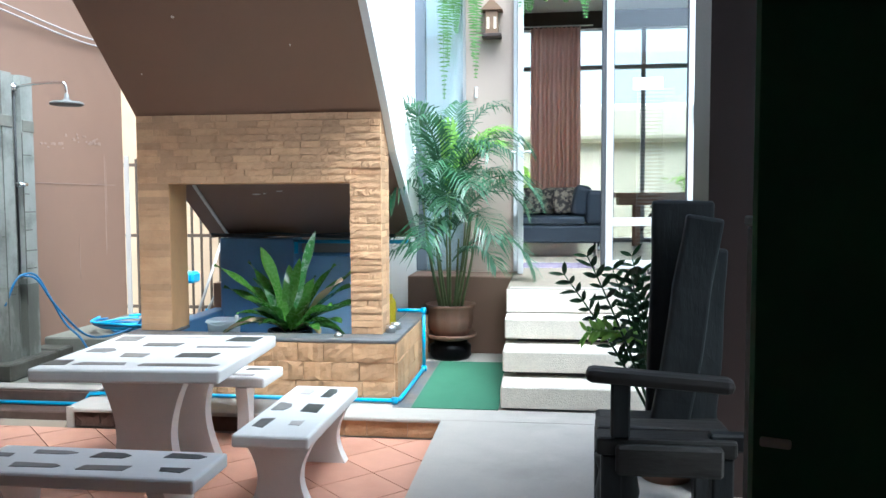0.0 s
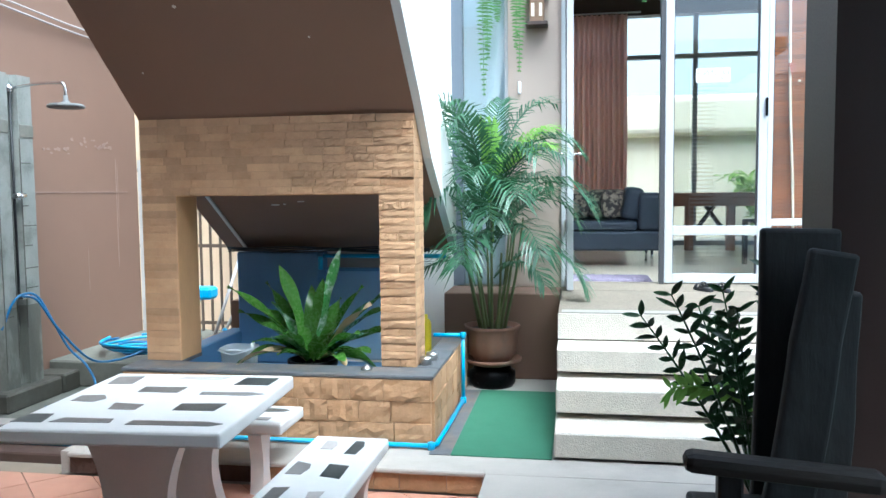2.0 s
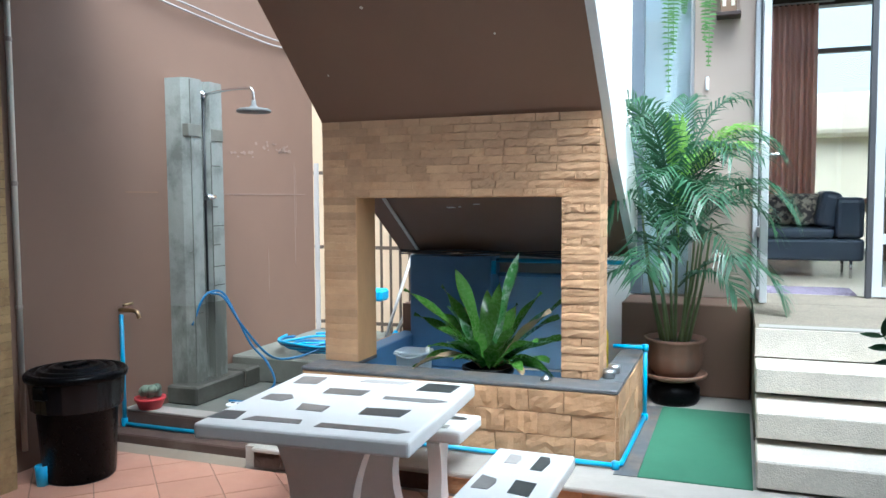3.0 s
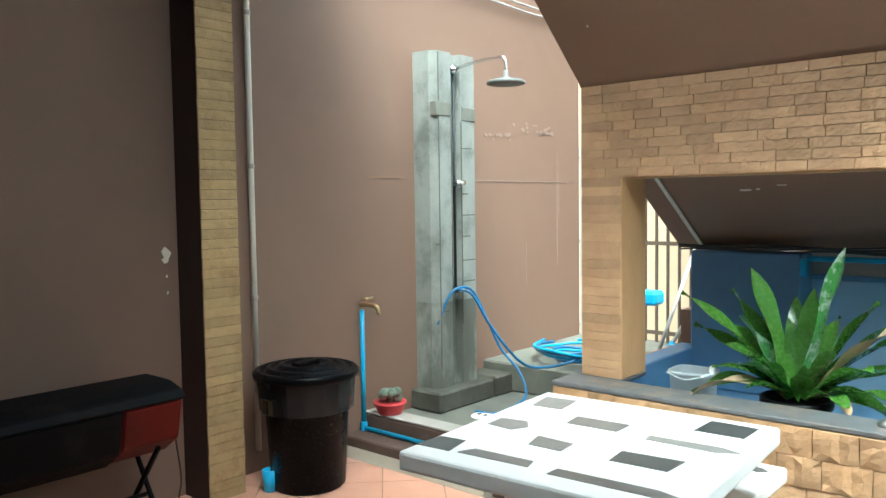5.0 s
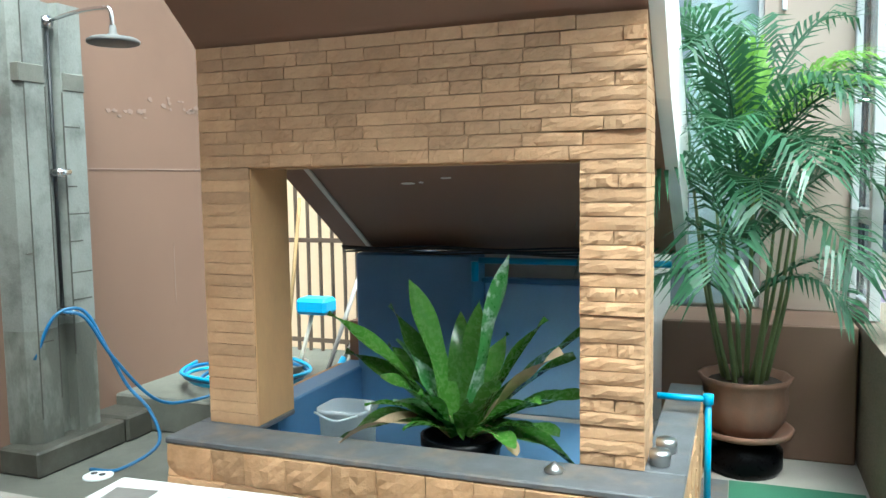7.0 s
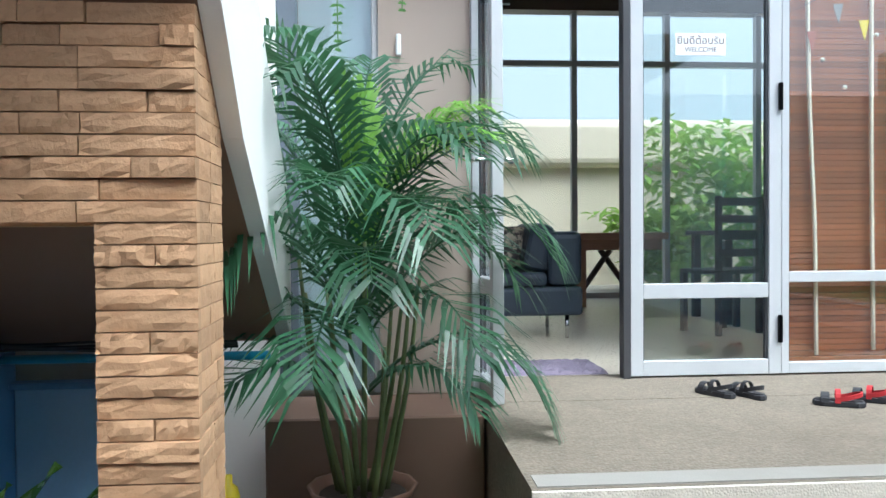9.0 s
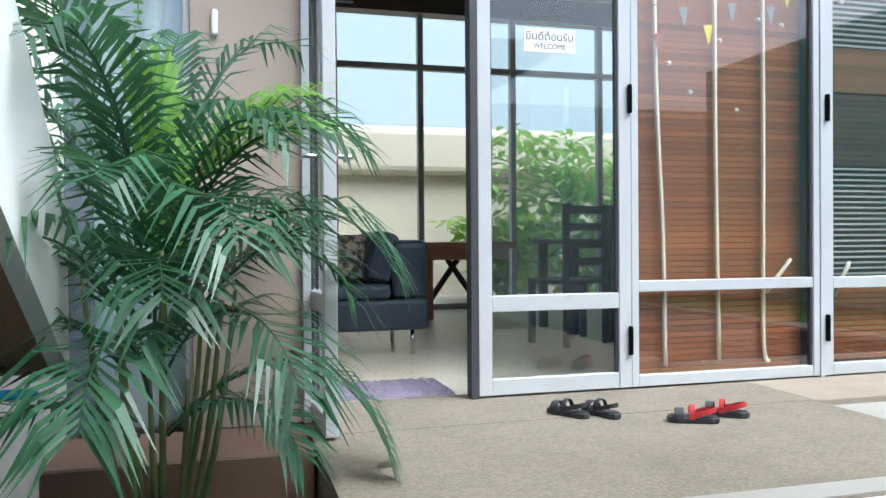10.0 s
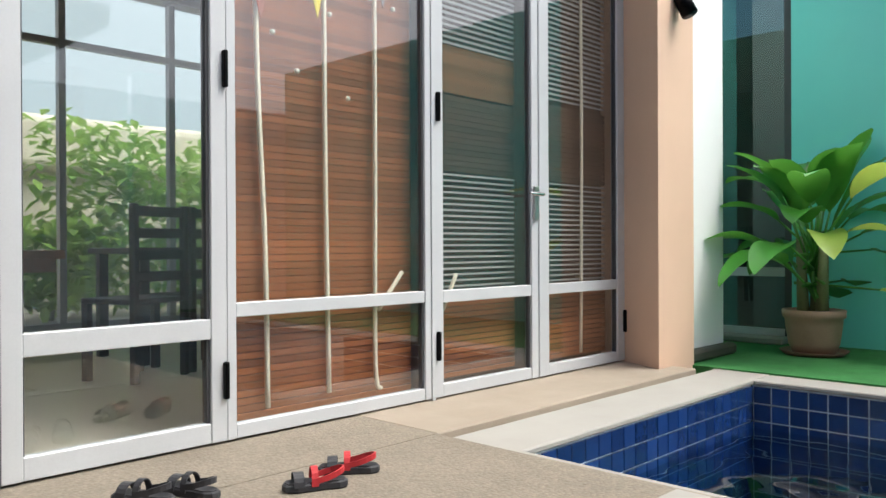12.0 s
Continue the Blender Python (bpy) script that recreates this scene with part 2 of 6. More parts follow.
M_BLACKBAG = material("black_bin_liner", (0.007, 0.007, 0.008), 0.18, vary=0.2, scale=14, grain=40, bump=0.5)
M_BBQ = material("black_enamel", (0.003, 0.003, 0.0035), 0.6, spec=0.12, vary=0.25, scale=6, grain=60, bump=0.08, dark=(0.022, 0.018, 0.016), blot=0.3, blot_scale=5, blot_edge=0.3)
M_BBQ_RED = material("sooty_red_enamel", (0.12, 0.008, 0.006), 0.45, spec=0.15, vary=0.2, scale=6, grain=60, bump=0.06, dark=(0.02, 0.016, 0.016), blot=0.45, blot_scale=5.0, blot_edge=0.25)
M_OLDWOOD = material("weathered_black_wood", (0.016, 0.0175, 0.019), 0.6, spec=0.3, vary=0.3, scale=6, grain=70, bump=0.5, stretch=(1, 1, 0.2), dark=(0.048, 0.051, 0.054), blot=0.4, blot_scale=5, blot_edge=0.3)
M_OLDWOOD_H = material("weathered_dark_wood", (0.024, 0.021, 0.019), 0.6, spec=0.3, vary=0.3, scale=6, grain=70, bump=0.5, stretch=(0.2, 1, 1), dark=(0.10, 0.095, 0.09), blot=0.35, blot_scale=5, blot_edge=0.3)
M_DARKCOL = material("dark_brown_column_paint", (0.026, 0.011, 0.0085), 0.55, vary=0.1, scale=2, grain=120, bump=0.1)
M_GREENDOOR = material("dark_green_door_paint", (0.018, 0.16, 0.08), 0.4, vary=0.12, scale=2, grain=90, bump=0.05)
M_CEIL = material("patio_ceiling_paint", (0.45, 0.36, 0.30), 0.8, vary=0.06, scale=1.5)
M_ROOMCEIL = material("room_ceiling_paint", (0.75, 0.73, 0.70), 0.8, vary=0.04, scale=1.5)
M_ROOMFLOOR = material("beige_room_tile", (0.68, 0.60, 0.49), 0.3, vary=0.06, scale=1.5, grain=50, bump=0.02)
M_LEATHER = material("navy_leather", (0.04, 0.054, 0.08), 0.4, vary=0.15, scale=7, grain=90, bump=0.15)
M_CUSHION = material("patterned_cushion", (0.42, 0.36, 0.28), 0.85, vary=0.2, scale=9, grain=80, bump=0.2, dark=(0.07, 0.06, 0.06), blot=0.55, blot_scale=16, blot_edge=0.08)
M_CURTAIN = material("brown_curtain", (0.52, 0.33, 0.26), 0.85, vary=0.15, scale=4, grain=140, bump=0.15)
tn = M_CURTAIN.node_tree
tl, ms = tn.nodes.new("ShaderNodeBsdfTranslucent"), tn.nodes.new("ShaderNodeMixShader")
tl.inputs["Color"].default_value = (0.88, 0.60, 0.49, 1)
ms.inputs[0].default_value = 0.75
tn.links.new(tn.nodes["Principled BSDF"].outputs[0], ms.inputs[1])
tn.links.new(tl.outputs[0], ms.inputs[2])
tn.links.new(ms.outputs[0], tn.nodes["Material Output"].inputs["Surface"])
M_HAZE = bpy.data.materials.new("hazy_sky")
M_HAZE.use_nodes = True
hb = M_HAZE.node_tree.nodes["Principled BSDF"]
hb.inputs["Base Color"].default_value = (0, 0, 0, 1)
hb.inputs["Emission Color"].default_value = (0.93, 0.97, 1.0, 1)
hb.inputs["Emission Strength"].default_value = 0.55
M_DARKWOOD = material("dark_stained_wood", (0.05, 0.032, 0.025), 0.45, vary=0.2, scale=6, grain=60, bump=0.15, stretch=(0.3, 1, 1))
M_REDWOOD = material("red_brown_wood", (0.40, 0.215, 0.14), 0.5, vary=0.2, scale=6, grain=60, bump=0.15, stretch=(0.3, 1, 1))
M_PURPLE = material("purple_grey_mat", (0.20, 0.17, 0.23), 0.95, vary=0.25, scale=12, grain=160, bump=0.9)
M_SANDAL = material("black_rubber", (0.03, 0.03, 0.034), 0.7, vary=0.15, scale=20, grain=160, bump=0.15)
M_STRAPRED = material("red_webbing", (0.42, 0.02, 0.025), 0.7, vary=0.15, scale=30, grain=220, bump=0.15)
M_POOLTILE = material("blue_glazed_tile", (0.011, 0.034, 0.135), 0.12, vary=0.15, scale=6, grain=60, bump=0.05, per_piece=0.3, coat=0.3)
M_POOLGROUT = material("pale_grout", (0.72, 0.78, 0.82), 0.7, vary=0.1)
M_POOLFLOOR = material("pool_floor_tile", (0.03, 0.16, 0.42), 0.4, vary=0.15, scale=3)
M_WATER = glass_material("pool_water", (0.24, 0.48, 0.64), mirror=0.07)
M_MILKY = material("milky_plastic", (0.72, 0.76, 0.80), 0.3, vary=0.04, trans=0.0, bump=0.02)
M_FENCE = material("dark_fence_iron", (0.10, 0.07, 0.05), 0.6, vary=0.15)
M_OUT_TAN = material("neighbour_wall", (0.62, 0.46, 0.30), 0.8, vary=0.1, scale=1.5)
M_YELLOW = material("yellow_plastic", (0.85, 0.66, 0.02), 0.4, vary=0.06)
M_LTBLUE = material("sky_blue_plastic", (0.06, 0.40, 0.72), 0.4, vary=0.06)
M_REDPOT = material("pink_red_plastic", (0.55, 0.05, 0.06), 0.45, vary=0.1)
M_CACTUS = material("grey_green_cactus", (0.16, 0.20, 0.15), 0.8, vary=0.3, scale=40, bump=0.5)
M_STICK = material("grey_broom_stick", (0.42, 0.40, 0.38), 0.5, vary=0.1)
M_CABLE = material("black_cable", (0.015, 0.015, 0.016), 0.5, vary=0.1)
M_PIPEWHITE = material("cream_conduit", (0.72, 0.66, 0.56), 0.5, vary=0.06)
M_HOSE = material("blue_hose", (0.025, 0.13, 0.29), 0.35, vary=0.12, scale=20, bump=0.05)
M_PAPER = material("white_card", (0.85, 0.86, 0.86), 0.6, vary=0.03)
M_INK = material("dark_red_ink", (0.08, 0.05, 0.05), 0.7, vary=0.05)
M_HEDGE = material("garden_leaf", (0.27, 0.42, 0.08), 0.6, vary=0.2, scale=8, island=0.5, bump=0.0)
M_GROUND = material("yard_ground", (0.25, 0.22, 0.18), 0.9, vary=0.2, scale=2)
M_LANTERN = material("brown_birdhouse_wood", (0.20, 0.125, 0.075), 0.7, vary=0.2, scale=8)
M_FLAG_R = material("red_bunting", (0.40, 0.13, 0.08), 0.8, vary=0.1)
M_FLAG_W = material("pale_bunting", (0.30, 0.28, 0.26), 0.8, vary=0.1)
M_BULB = material("pearl_bulb", (0.85, 0.82, 0.70), 0.3, vary=0.03)


def let_light_through(m, color, share):
    """Thin leaves pass part of the light from behind."""
    t = m.node_tree
    tl, ms = t.nodes.new("ShaderNodeBsdfTranslucent"), t.nodes.new("ShaderNodeMixShader")
    tl.inputs["Color"].default_value = (*color, 1)
    ms.inputs[0].default_value = share
    t.links.new(t.nodes["Principled BSDF"].outputs[0], ms.inputs[1])
    t.links.new(tl.outputs[0], ms.inputs[2])
    t.links.new(ms.outputs[0], t.nodes["Material Output"].inputs["Surface"])


let_light_through(M_MILKY, (0.85, 0.9, 0.93), 0.6)
let_light_through(M_PALM, (0.12, 0.30, 0.12), 0.2)
let_light_through(M_PALM_LIGHT, (0.38, 0.62, 0.12), 0.4)
let_light_through(M_HEDGE, (0.45, 0.65, 0.14), 0.4)
let_light_through(M_HANG, (0.25, 0.48, 0.12), 0.35)
let_light_through(M_BROAD, (0.15, 0.42, 0.05), 0.25)
let_light_through(M_BROAD_Y, (0.55, 0.68, 0.12), 0.35)
let_light_through(M_FERN, (0.14, 0.36, 0.05), 0.18)
let_light_through(M_ZZ_NEW, (0.35, 0.60, 0.12), 0.35)

# ---- building blocks ----


def mesh_of(bm, mat, smooth=False, name="m"):
    me = bpy.data.meshes.new(name)
    bm.normal_update()
    bm.to_mesh(me)
    bm.free()
    for mm in (mat if isinstance(mat, (list, tuple)) else [mat]):
        me.materials.append(mm)
    if smooth:
        for p in me.polygons:
            p.use_smooth = True
    return me


def thing(name, at, label, category, group="", kind=""):
    """An Empty at the base of a thing that holds its parts."""
    e = new(name)
    e.location = at
    e.empty_display_size = 0.05
    return tagged(e, label, category, group, kind)


def part(name, bm, mat, parent=None, label="", smooth=False):
    """One mesh under a thing or a part; the bmesh is in world metres when the parent is placed by location alone."""
    o = new(name, mesh_of(bm, mat, smooth, name))
    if parent is not None:
        o.parent = parent
        root = parent
        off = Vector((0, 0, 0))
        while root is not None:
            off += root.location
            root = root.parent
        o.data.transform(Matrix.Translation(-off))
    if label:
        o["label"] = label
    return o


def setting(name, bm, mat, label, category, smooth=False):
    return tagged(part(name, bm, mat, None, "", smooth), label, category, kind="structure")


def box(bm, x0, x1, y0, y1, z0, z1, bevel=0.0, m=None, seg=1):
    r = bmesh.ops.create_cube(bm, size=1.0)
    vs = r["verts"]
    bmesh.ops.transform(bm, matrix=Matrix.Translation(((x0 + x1) / 2, (y0 + y1) / 2, (z0 + z1) / 2)) @ Matrix.Diagonal((abs(x1 - x0), abs(y1 - y0), abs(z1 - z0), 1)), verts=vs)
    if bevel:
        es = {e for v in vs for e in v.link_edges}
        r = bmesh.ops.bevel(bm, geom=list(es), offset=bevel, segments=seg, affect='EDGES', profile=0.5)
        vs = list({v for f in r["faces"] for v in f.verts} | {v for v in vs if v.is_valid})
    if m is not None:
        bmesh.ops.transform(bm, matrix=m, verts=vs)
    return vs


def newbox(x0, x1, y0, y1, z0, z1, bevel=0.0, m=None, seg=1):
    bm = bmesh.new()
    box(bm, x0, x1, y0, y1, z0, z1, bevel, m, seg)
    return bm


def tube(bm, pts, r, seg=8, caps=True):
    """A round bar along points; r a number or one per point."""
    pts = [Vector(p) for p in pts]
    rs = r if isinstance(r, (list, tuple)) else [r] * len(pts)
    rings, side = [], None
    for i, p in enumerate(pts):
        d = (pts[min(i + 1, len(pts) - 1)] - pts[max(i - 1, 0)]).normalized()
        if side is None:
            side = d.cross(Vector((0, 0, 1)) if abs(d.z) < 0.9 else Vector((1, 0, 0))).normalized()
        side = (side - d * side.dot(d)).normalized()
        up = d.cross(side)
        rings.append([bm.verts.new(p + (side * math.cos(a) + up * math.sin(a)) * rs[i]) for a in (2 * math.pi * k / seg for k in range(seg))])
    for a, b in zip(rings, rings[1:]):
        for k in range(seg):
            bm.faces.new((a[k], a[(k + 1) % seg], b[(k + 1) % seg], b[k]))
    if caps:
        bm.faces.new(rings[0][::-1])
        bm.faces.new(rings[-1])
    return bm


def curve_pts(pts, n=8):
    """Points on a smooth line through the given ones."""
    p = [Vector(q) for q in pts]
    p = [p[0] * 2 - p[1]] + p + [p[-1] * 2 - p[-2]]
    out = []
    for i in range(1, len(p) - 2):
        for k in range(n):
            t = k / n
            out.append(0.5 * ((2 * p[i]) + (p[i + 1] - p[i - 1]) * t + (2 * p[i - 1] - 5 * p[i] + 4 * p[i + 1] - p[i + 2]) * t * t + (3 * p[i] - p[i - 1] - 3 * p[i + 1] + p[i + 2]) * t ** 3))
    out.append(p[-2])
    return out


def lathe(bm, profile, at, seg=28, wave=0.0, waves=0):
    """A turned shape: profile of (radius, height)."""
    rings = []
    for r, z in profile:
        ring = []
        for k in range(seg):
            a = 2 * math.pi * k / seg
            rr = r * (1 + wave * math.cos(waves * a)) if waves and wave else r
            ring.append(bm.verts.new((at[0] + rr * math.cos(a), at[1] + rr * math.sin(a), at[2] + z)))
        rings.append(ring)
    for a, b in zip(rings, rings[1:]):
        for k in range(seg):
            bm.faces.new((a[k], a[(k + 1) % seg], b[(k + 1) % seg], b[k]))
    bm.faces.new(rings[0][::-1])
    bm.faces.new(rings[-1])
    return bm


def prism(bm, poly, axis, a, b):
    """A flat outline pushed from a to b along an axis; poly in the two other axes."""
    def v(p, w):
        return {'x': (w, p[0], p[1]), 'y': (p[0], w, p[1]), 'z': (p[0], p[1], w)}[axis]
    lo, hi = [bm.verts.new(v(p, a)) for p in poly], [bm.verts.new(v(p, b)) for p in poly]
    n = len(poly)
    for k in range(n):
        bm.faces.new((lo[k], lo[(k + 1) % n], hi[(k + 1) % n], hi[k]))
    bm.faces.new(lo[::-1])
    bm.faces.new(hi)
    bmesh.ops.recalc_face_normals(bm, faces=bm.faces[:])
    return bm


def blade(bm, base, d, up, length, width, droop, seg=6, fold=0.15, tip=0.0, wave=0.0, shape=1.0, rng=random):
    """A long leaf: a folded strip along a drooping line. shape: where along it the leaf is widest."""
    d, up = Vector(d).normalized(), Vector(up)
    side = d.cross(up).normalized()
    p, rows = Vector(base), []
    step = length / seg
    ph = rng.random() * 6
    for i in range(seg + 1):
        s = i / seg
        w = width * (math.sin(math.pi * min(1, max(0.0, s ** shape))) ** 0.7 if 0 < s < 1 else (0.12 if s == 0 else tip))
        nrm = side.cross(d).normalized()
        wob = nrm * (wave * math.sin(ph + s * 9))
        rows.append([bm.verts.new(p - side * w / 2 + nrm * w * fold + wob), bm.verts.new(p), bm.verts.new(p + side * w / 2 + nrm * w * fold - wob)])
        d = (d + Vector((0, 0, -droop / seg))).normalized()
        p = p + d * step
    for a, b in zip(rows, rows[1:]):
        for k in range(2):
            bm.faces.new((a[k], a[k + 1], b[k + 1], b[k]))
    return bm

# ---- setting ----
FLOOR, SLAB, DECK = 0.08, 0.20, 0.86

bm = bmesh.new()
for a, b, c, d in ((-150, 150, -150, 150),):
    bm.faces.new([bm.verts.new(p) for p in ((a, c, -0.1), (b, c, -0.1), (b, d, -0.1), (a, d, -0.1))])
setting("ground", bm, M_GROUND, "bare earth under and around the house", "ground")

floor = setting("floor", newbox(-4.15, -0.6, -1.6, 4.55, -0.1, FLOOR - 0.008), M_GROUT, "terracotta tiled patio floor laid diagonally", "floor")
bm = newbox(-0.6, 2.0, -1.6, 4.56, -0.1, SLAB - 0.002)
setting("pavement", bm, M_CONC, "worn grey concrete pad beside the tiles", "pavement")
bm = newbox(-3.0, -0.2, 4.58, 7.05, -0.1, SLAB)
box(bm, -0.2, 2.0, 4.562, 5.3, -0.1, SLAB - 0.001)
box(bm, -0.62, -0.2, 4.556, 4.58, -0.1, SLAB - 0.0005)
setting("pavement_step", bm, M_CONC, "raised concrete slab with a stone faced edge", "pavement")
bm = newbox(-4.15, -3.0, 4.90, 7.5, -0.1, SLAB - 0.03)
setting("shower_floor", bm, M_PAVE, "stained cement shower floor behind a low kerb", "floor")
setting("floor_strip", newbox(-4.15, -3.0, 4.551, 4.698, -0.1, FLOOR - 0.002), M_SILL, "rough cement strip at the edge of the tiles", "pavement")
setting("kerb_step", newbox(-4.149, -3.0, 4.70, 4.868, -0.1, 0.134, 0.008), M_KERB, "damp dark step below the shower kerb", "kerb")
setting("shower_kerb_top", newbox(-4.149, -2.95, 4.873, 5.0, SLAB + 0.031, SLAB + 0.042, 0.003), M_CONC, "worn cement top of the shower kerb", "kerb")
bm = newbox(-4.15, -2.95, 4.87, 5.0, -0.1, SLAB + 0.03, 0.012)
setting("shower_back_slab", newbox(-4.149, -2.85, 6.06, 7.5, 0.171, 0.37, 0.012), M_PAVE, "raised cement slab behind the shower", "pavement")
setting("shower_ledge", newbox(-4.149, -3.88, 5.862, 6.058, 0.171, 0.31, 0.012), M_WET, "damp cement ledge beside the shower", "ledge")
setting("shower_kerb", bm, M_KERB, "damp dark cement kerb round the shower floor", "kerb")

setting("wall_left", newbox(-4.40, -4.15, -1.6, 7.40, -0.1, 4.6), M_BROWN, "tall brown painted boundary wall with faint scuffs", "wall")
setting("wall_back", newbox(-4.149, 2.2, -1.85, -1.6, -0.1, 3.199), M_BROWN, "brown painted wall behind the patio", "wall")
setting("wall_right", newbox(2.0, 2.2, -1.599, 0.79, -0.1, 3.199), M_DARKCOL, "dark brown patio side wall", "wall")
# unseen ceiling; its edges and side strips are placed to block skylight
bm = newbox(-4.4, 2.2, -1.85, 2.75, 3.2, 3.35)
box(bm, -4.4, -2.85, 2.75, 4.45, 3.2, 3.35)
box(bm, 0.55, 2.2, 2.75, 4.3, 3.2, 3.35)
setting("ceiling", bm, M_CEIL, "painted patio ceiling out of view, its edges set to shape the light", "ceiling")

# staircase slab that slopes down over the fountain
SX0, SX1 = -2.80, -1.07
def soffit(y):
    """Height of the sloping underside; it is steeper before the portal than behind it."""
    if y < 5.15:
        return 2.11 - 0.87 * (y - 5.15)
    if y < 5.42:
        return 2.11 - 0.28 * (y - 5.15) / 0.27
    return 1.83 - 0.643 * (y - 5.42)


stair = thing("concrete_staircase", (-1.9, 6.4, 1.2), "brown concrete staircase sloping down over the stone fountain", "staircase", kind="structure")
under = [(y, soffit(y)) for y in (3.7, 5.15, 5.42, 6.40)]
bm = prism(bmesh.new(), under + [(6.40, soffit(6.4) + 0.22), (5.15, 2.36), (3.7, soffit(3.7) + 0.30)], 'x', SX0, SX1)
part("soffit", bm, M_SOFFIT, stair)
bm = prism(bmesh.new(), [(y, z + 0.004) for y, z in under] + [(6.40, soffit(6.4) + 0.5), (5.15, 2.66), (3.7, soffit(3.7) + 0.60)], 'x', SX1, SX1 + 0.05)
part("stringer", bm, M_WHITE, stair, "white painted stair side")
bm = prism(bmesh.new(), [(5.42, soffit(5.42) - 0.012), (6.38, soffit(6.38) - 0.012), (6.38, soffit(6.38) - 0.001), (5.42, soffit(5.42) - 0.001)], 'x', -2.66, -2.635)
part("drip_strip", bm, M_PIPEWHITE, stair, "pale drip strip along the soffit")
rq = random.Random(12)
for x, y, w, d in ((-2.195, 5.852, 0.07, 0.014), (-2.13, 5.846, 0.03, 0.010), (-2.0, 5.818, 0.06, 0.010), (-2.223, 4.577, 0.022, 0.014), (-2.60, 4.9, 0.010, 0.010), (-1.55, 4.75, 0.012, 0.010)):
    ol = [(x + w * 0.5 * math.cos(a) * rq.uniform(0.7, 1.2), y + d * 0.5 * math.sin(a) * rq.uniform(0.6, 1.3)) for a in (k * math.pi / 4 for k in range(8))]
    bm = bmesh.new()
    low, high = ([bm.verts.new((px, py, soffit(py) - h)) for px, py in ol] for h in (0.003, 0.0005))
    bm.faces.new(low[::-1])
    for k in range(8):
        bm.faces.new((low[k], low[(k + 1) % 8], high[(k + 1) % 8], high[k]))
    part("scuff", bm, M_PIPEWHITE, stair, "pale scuff in the paint")
part("foot", newbox(SX0, -2.67, 6.402, 6.62, SLAB, 0.80), M_SOFFIT, stair)

# house front
setting("wall_white", newbox(-2.95, -1.15, 7.05, 7.3, -0.1, 5.2), M_WHITE, "bright white painted house wall", "wall")
setting("wall_taupe", newbox(-0.69, -0.27, 7.05, 7.5, DECK, 5.2), M_BEIGE, "taupe painted wall beside the glass doors", "wall")
bm = newbox(-1.15, -0.27, 6.60, 7.049, SLAB, DECK - 0.004, 0.008)
setting("plinth", bm, M_BROWN, "brown painted plinth behind the palm", "wall")
setting("wall_over_window", newbox(-1.15, -0.69, 7.06, 7.3, 4.3, 5.2), M_WHITE, "white wall above the tall window", "wall")
setting("wall_over_doors", newbox(-0.27, 4.5, 7.22, 7.5, 3.55, 5.2), M_BEIGE, "wall above the glass doors", "wall")
bm = prism(bmesh.new(), [(4.205, 7.33), (4.02, 6.95), (4.47, 6.95), (4.47, 7.6), (4.205, 7.6)], 'z', 0.3, 4.9)
setting("wall_corner", bm, M_SALMON, "salmon painted wall corner by the pool", "wall")
setting("wall_white_pier", newbox(4.471, 5.12, 7.05, 7.6, 0.3, 4.9), M_WHITE, "white painted pier", "wall")
bm = newbox(6.0, 6.25, 1.0, 6.90, 0.3, 3.95)
setting("wall_teal", bm, M_TEAL, "teal painted garden wall behind the pool", "wall")
setting("wall_end", newbox(5.12, 6.25, 7.75, 7.95, 0.3, 4.9), M_TEAL, "teal painted wall end", "wall")
setting("wall_teal_top", newbox(6.0, 6.25, 6.90, 7.75, 3.72, 3.95), M_TEAL, "teal wall above the glass door", "wall")
setting("wall_pool_end", newbox(2.0, 6.25, 0.8, 1.0, -0.1, 3.4), M_WHITE, "white garden wall at the end of the pool", "wall")

# deck, steps and pool
bm = newbox(-0.26, 1.98, 5.64, 6.80, -0.1, DECK)
setting("deck", bm, M_DECK, "sandy exposed aggregate deck in front of the doors", "deck")
setting("deck_nosing", newbox(-0.24, 1.96, 5.66, 5.77, DECK, DECK + 0.004), M_COPING, "coarser pebble band along the deck edge", "deck")
setting("threshold_deck", newbox(-0.265, 1.98, 6.802, 7.40, 0.0, DECK + 0.001), M_DECK, "aggregate deck before the open door", "deck")
setting("threshold", newbox(1.981, 4.20, 6.802, 7.40, 0.0, DECK + 0.002, 0.006), M_SILL, "pale cement ledge under the glass doors", "deck")
for k, (y0, z1) in enumerate(((4.80, 0.35), (5.06, 0.52), (5.34, 0.69))):
    st = thing("concrete_step", (0.4, y0 + 0.2, z1 - 0.15), "pale pebble-washed concrete step slab leading to the deck", "step", "steps to the deck", "structure")
    part("tread", newbox(-0.262, 1.25, y0, y0 + 0.42, z1 - 0.135, z1, 0.008), M_STEP, st)
    # black board: the shade of the gap below the tread is its colour
    part("riser_recess", newbox(-0.18, 1.2, y0 + 0.12, y0 + 0.30, z1 - 0.17, z1 - 0.136), M_CABLE, st, "black board that paints the shade in the gap under the tread")
setting("deck_edge", newbox(-0.262, 1.25, 5.62, 5.638, 0.70, DECK - 0.001), M_STEP, "pale pebble-washed deck edge", "step")
setting("deck_side", newbox(1.252, 1.98, 4.6, 5.638, 0.2, DECK - 0.002), M_DECK, "aggregate deck beside the steps", "deck")
bm = newbox(1.9, 4.45, 6.46, 6.80, 0.805, DECK - 0.028, 0.006)
box(bm, 4.20, 4.45, 1.2, 6.458, 0.805, DECK - 0.030, 0.006)
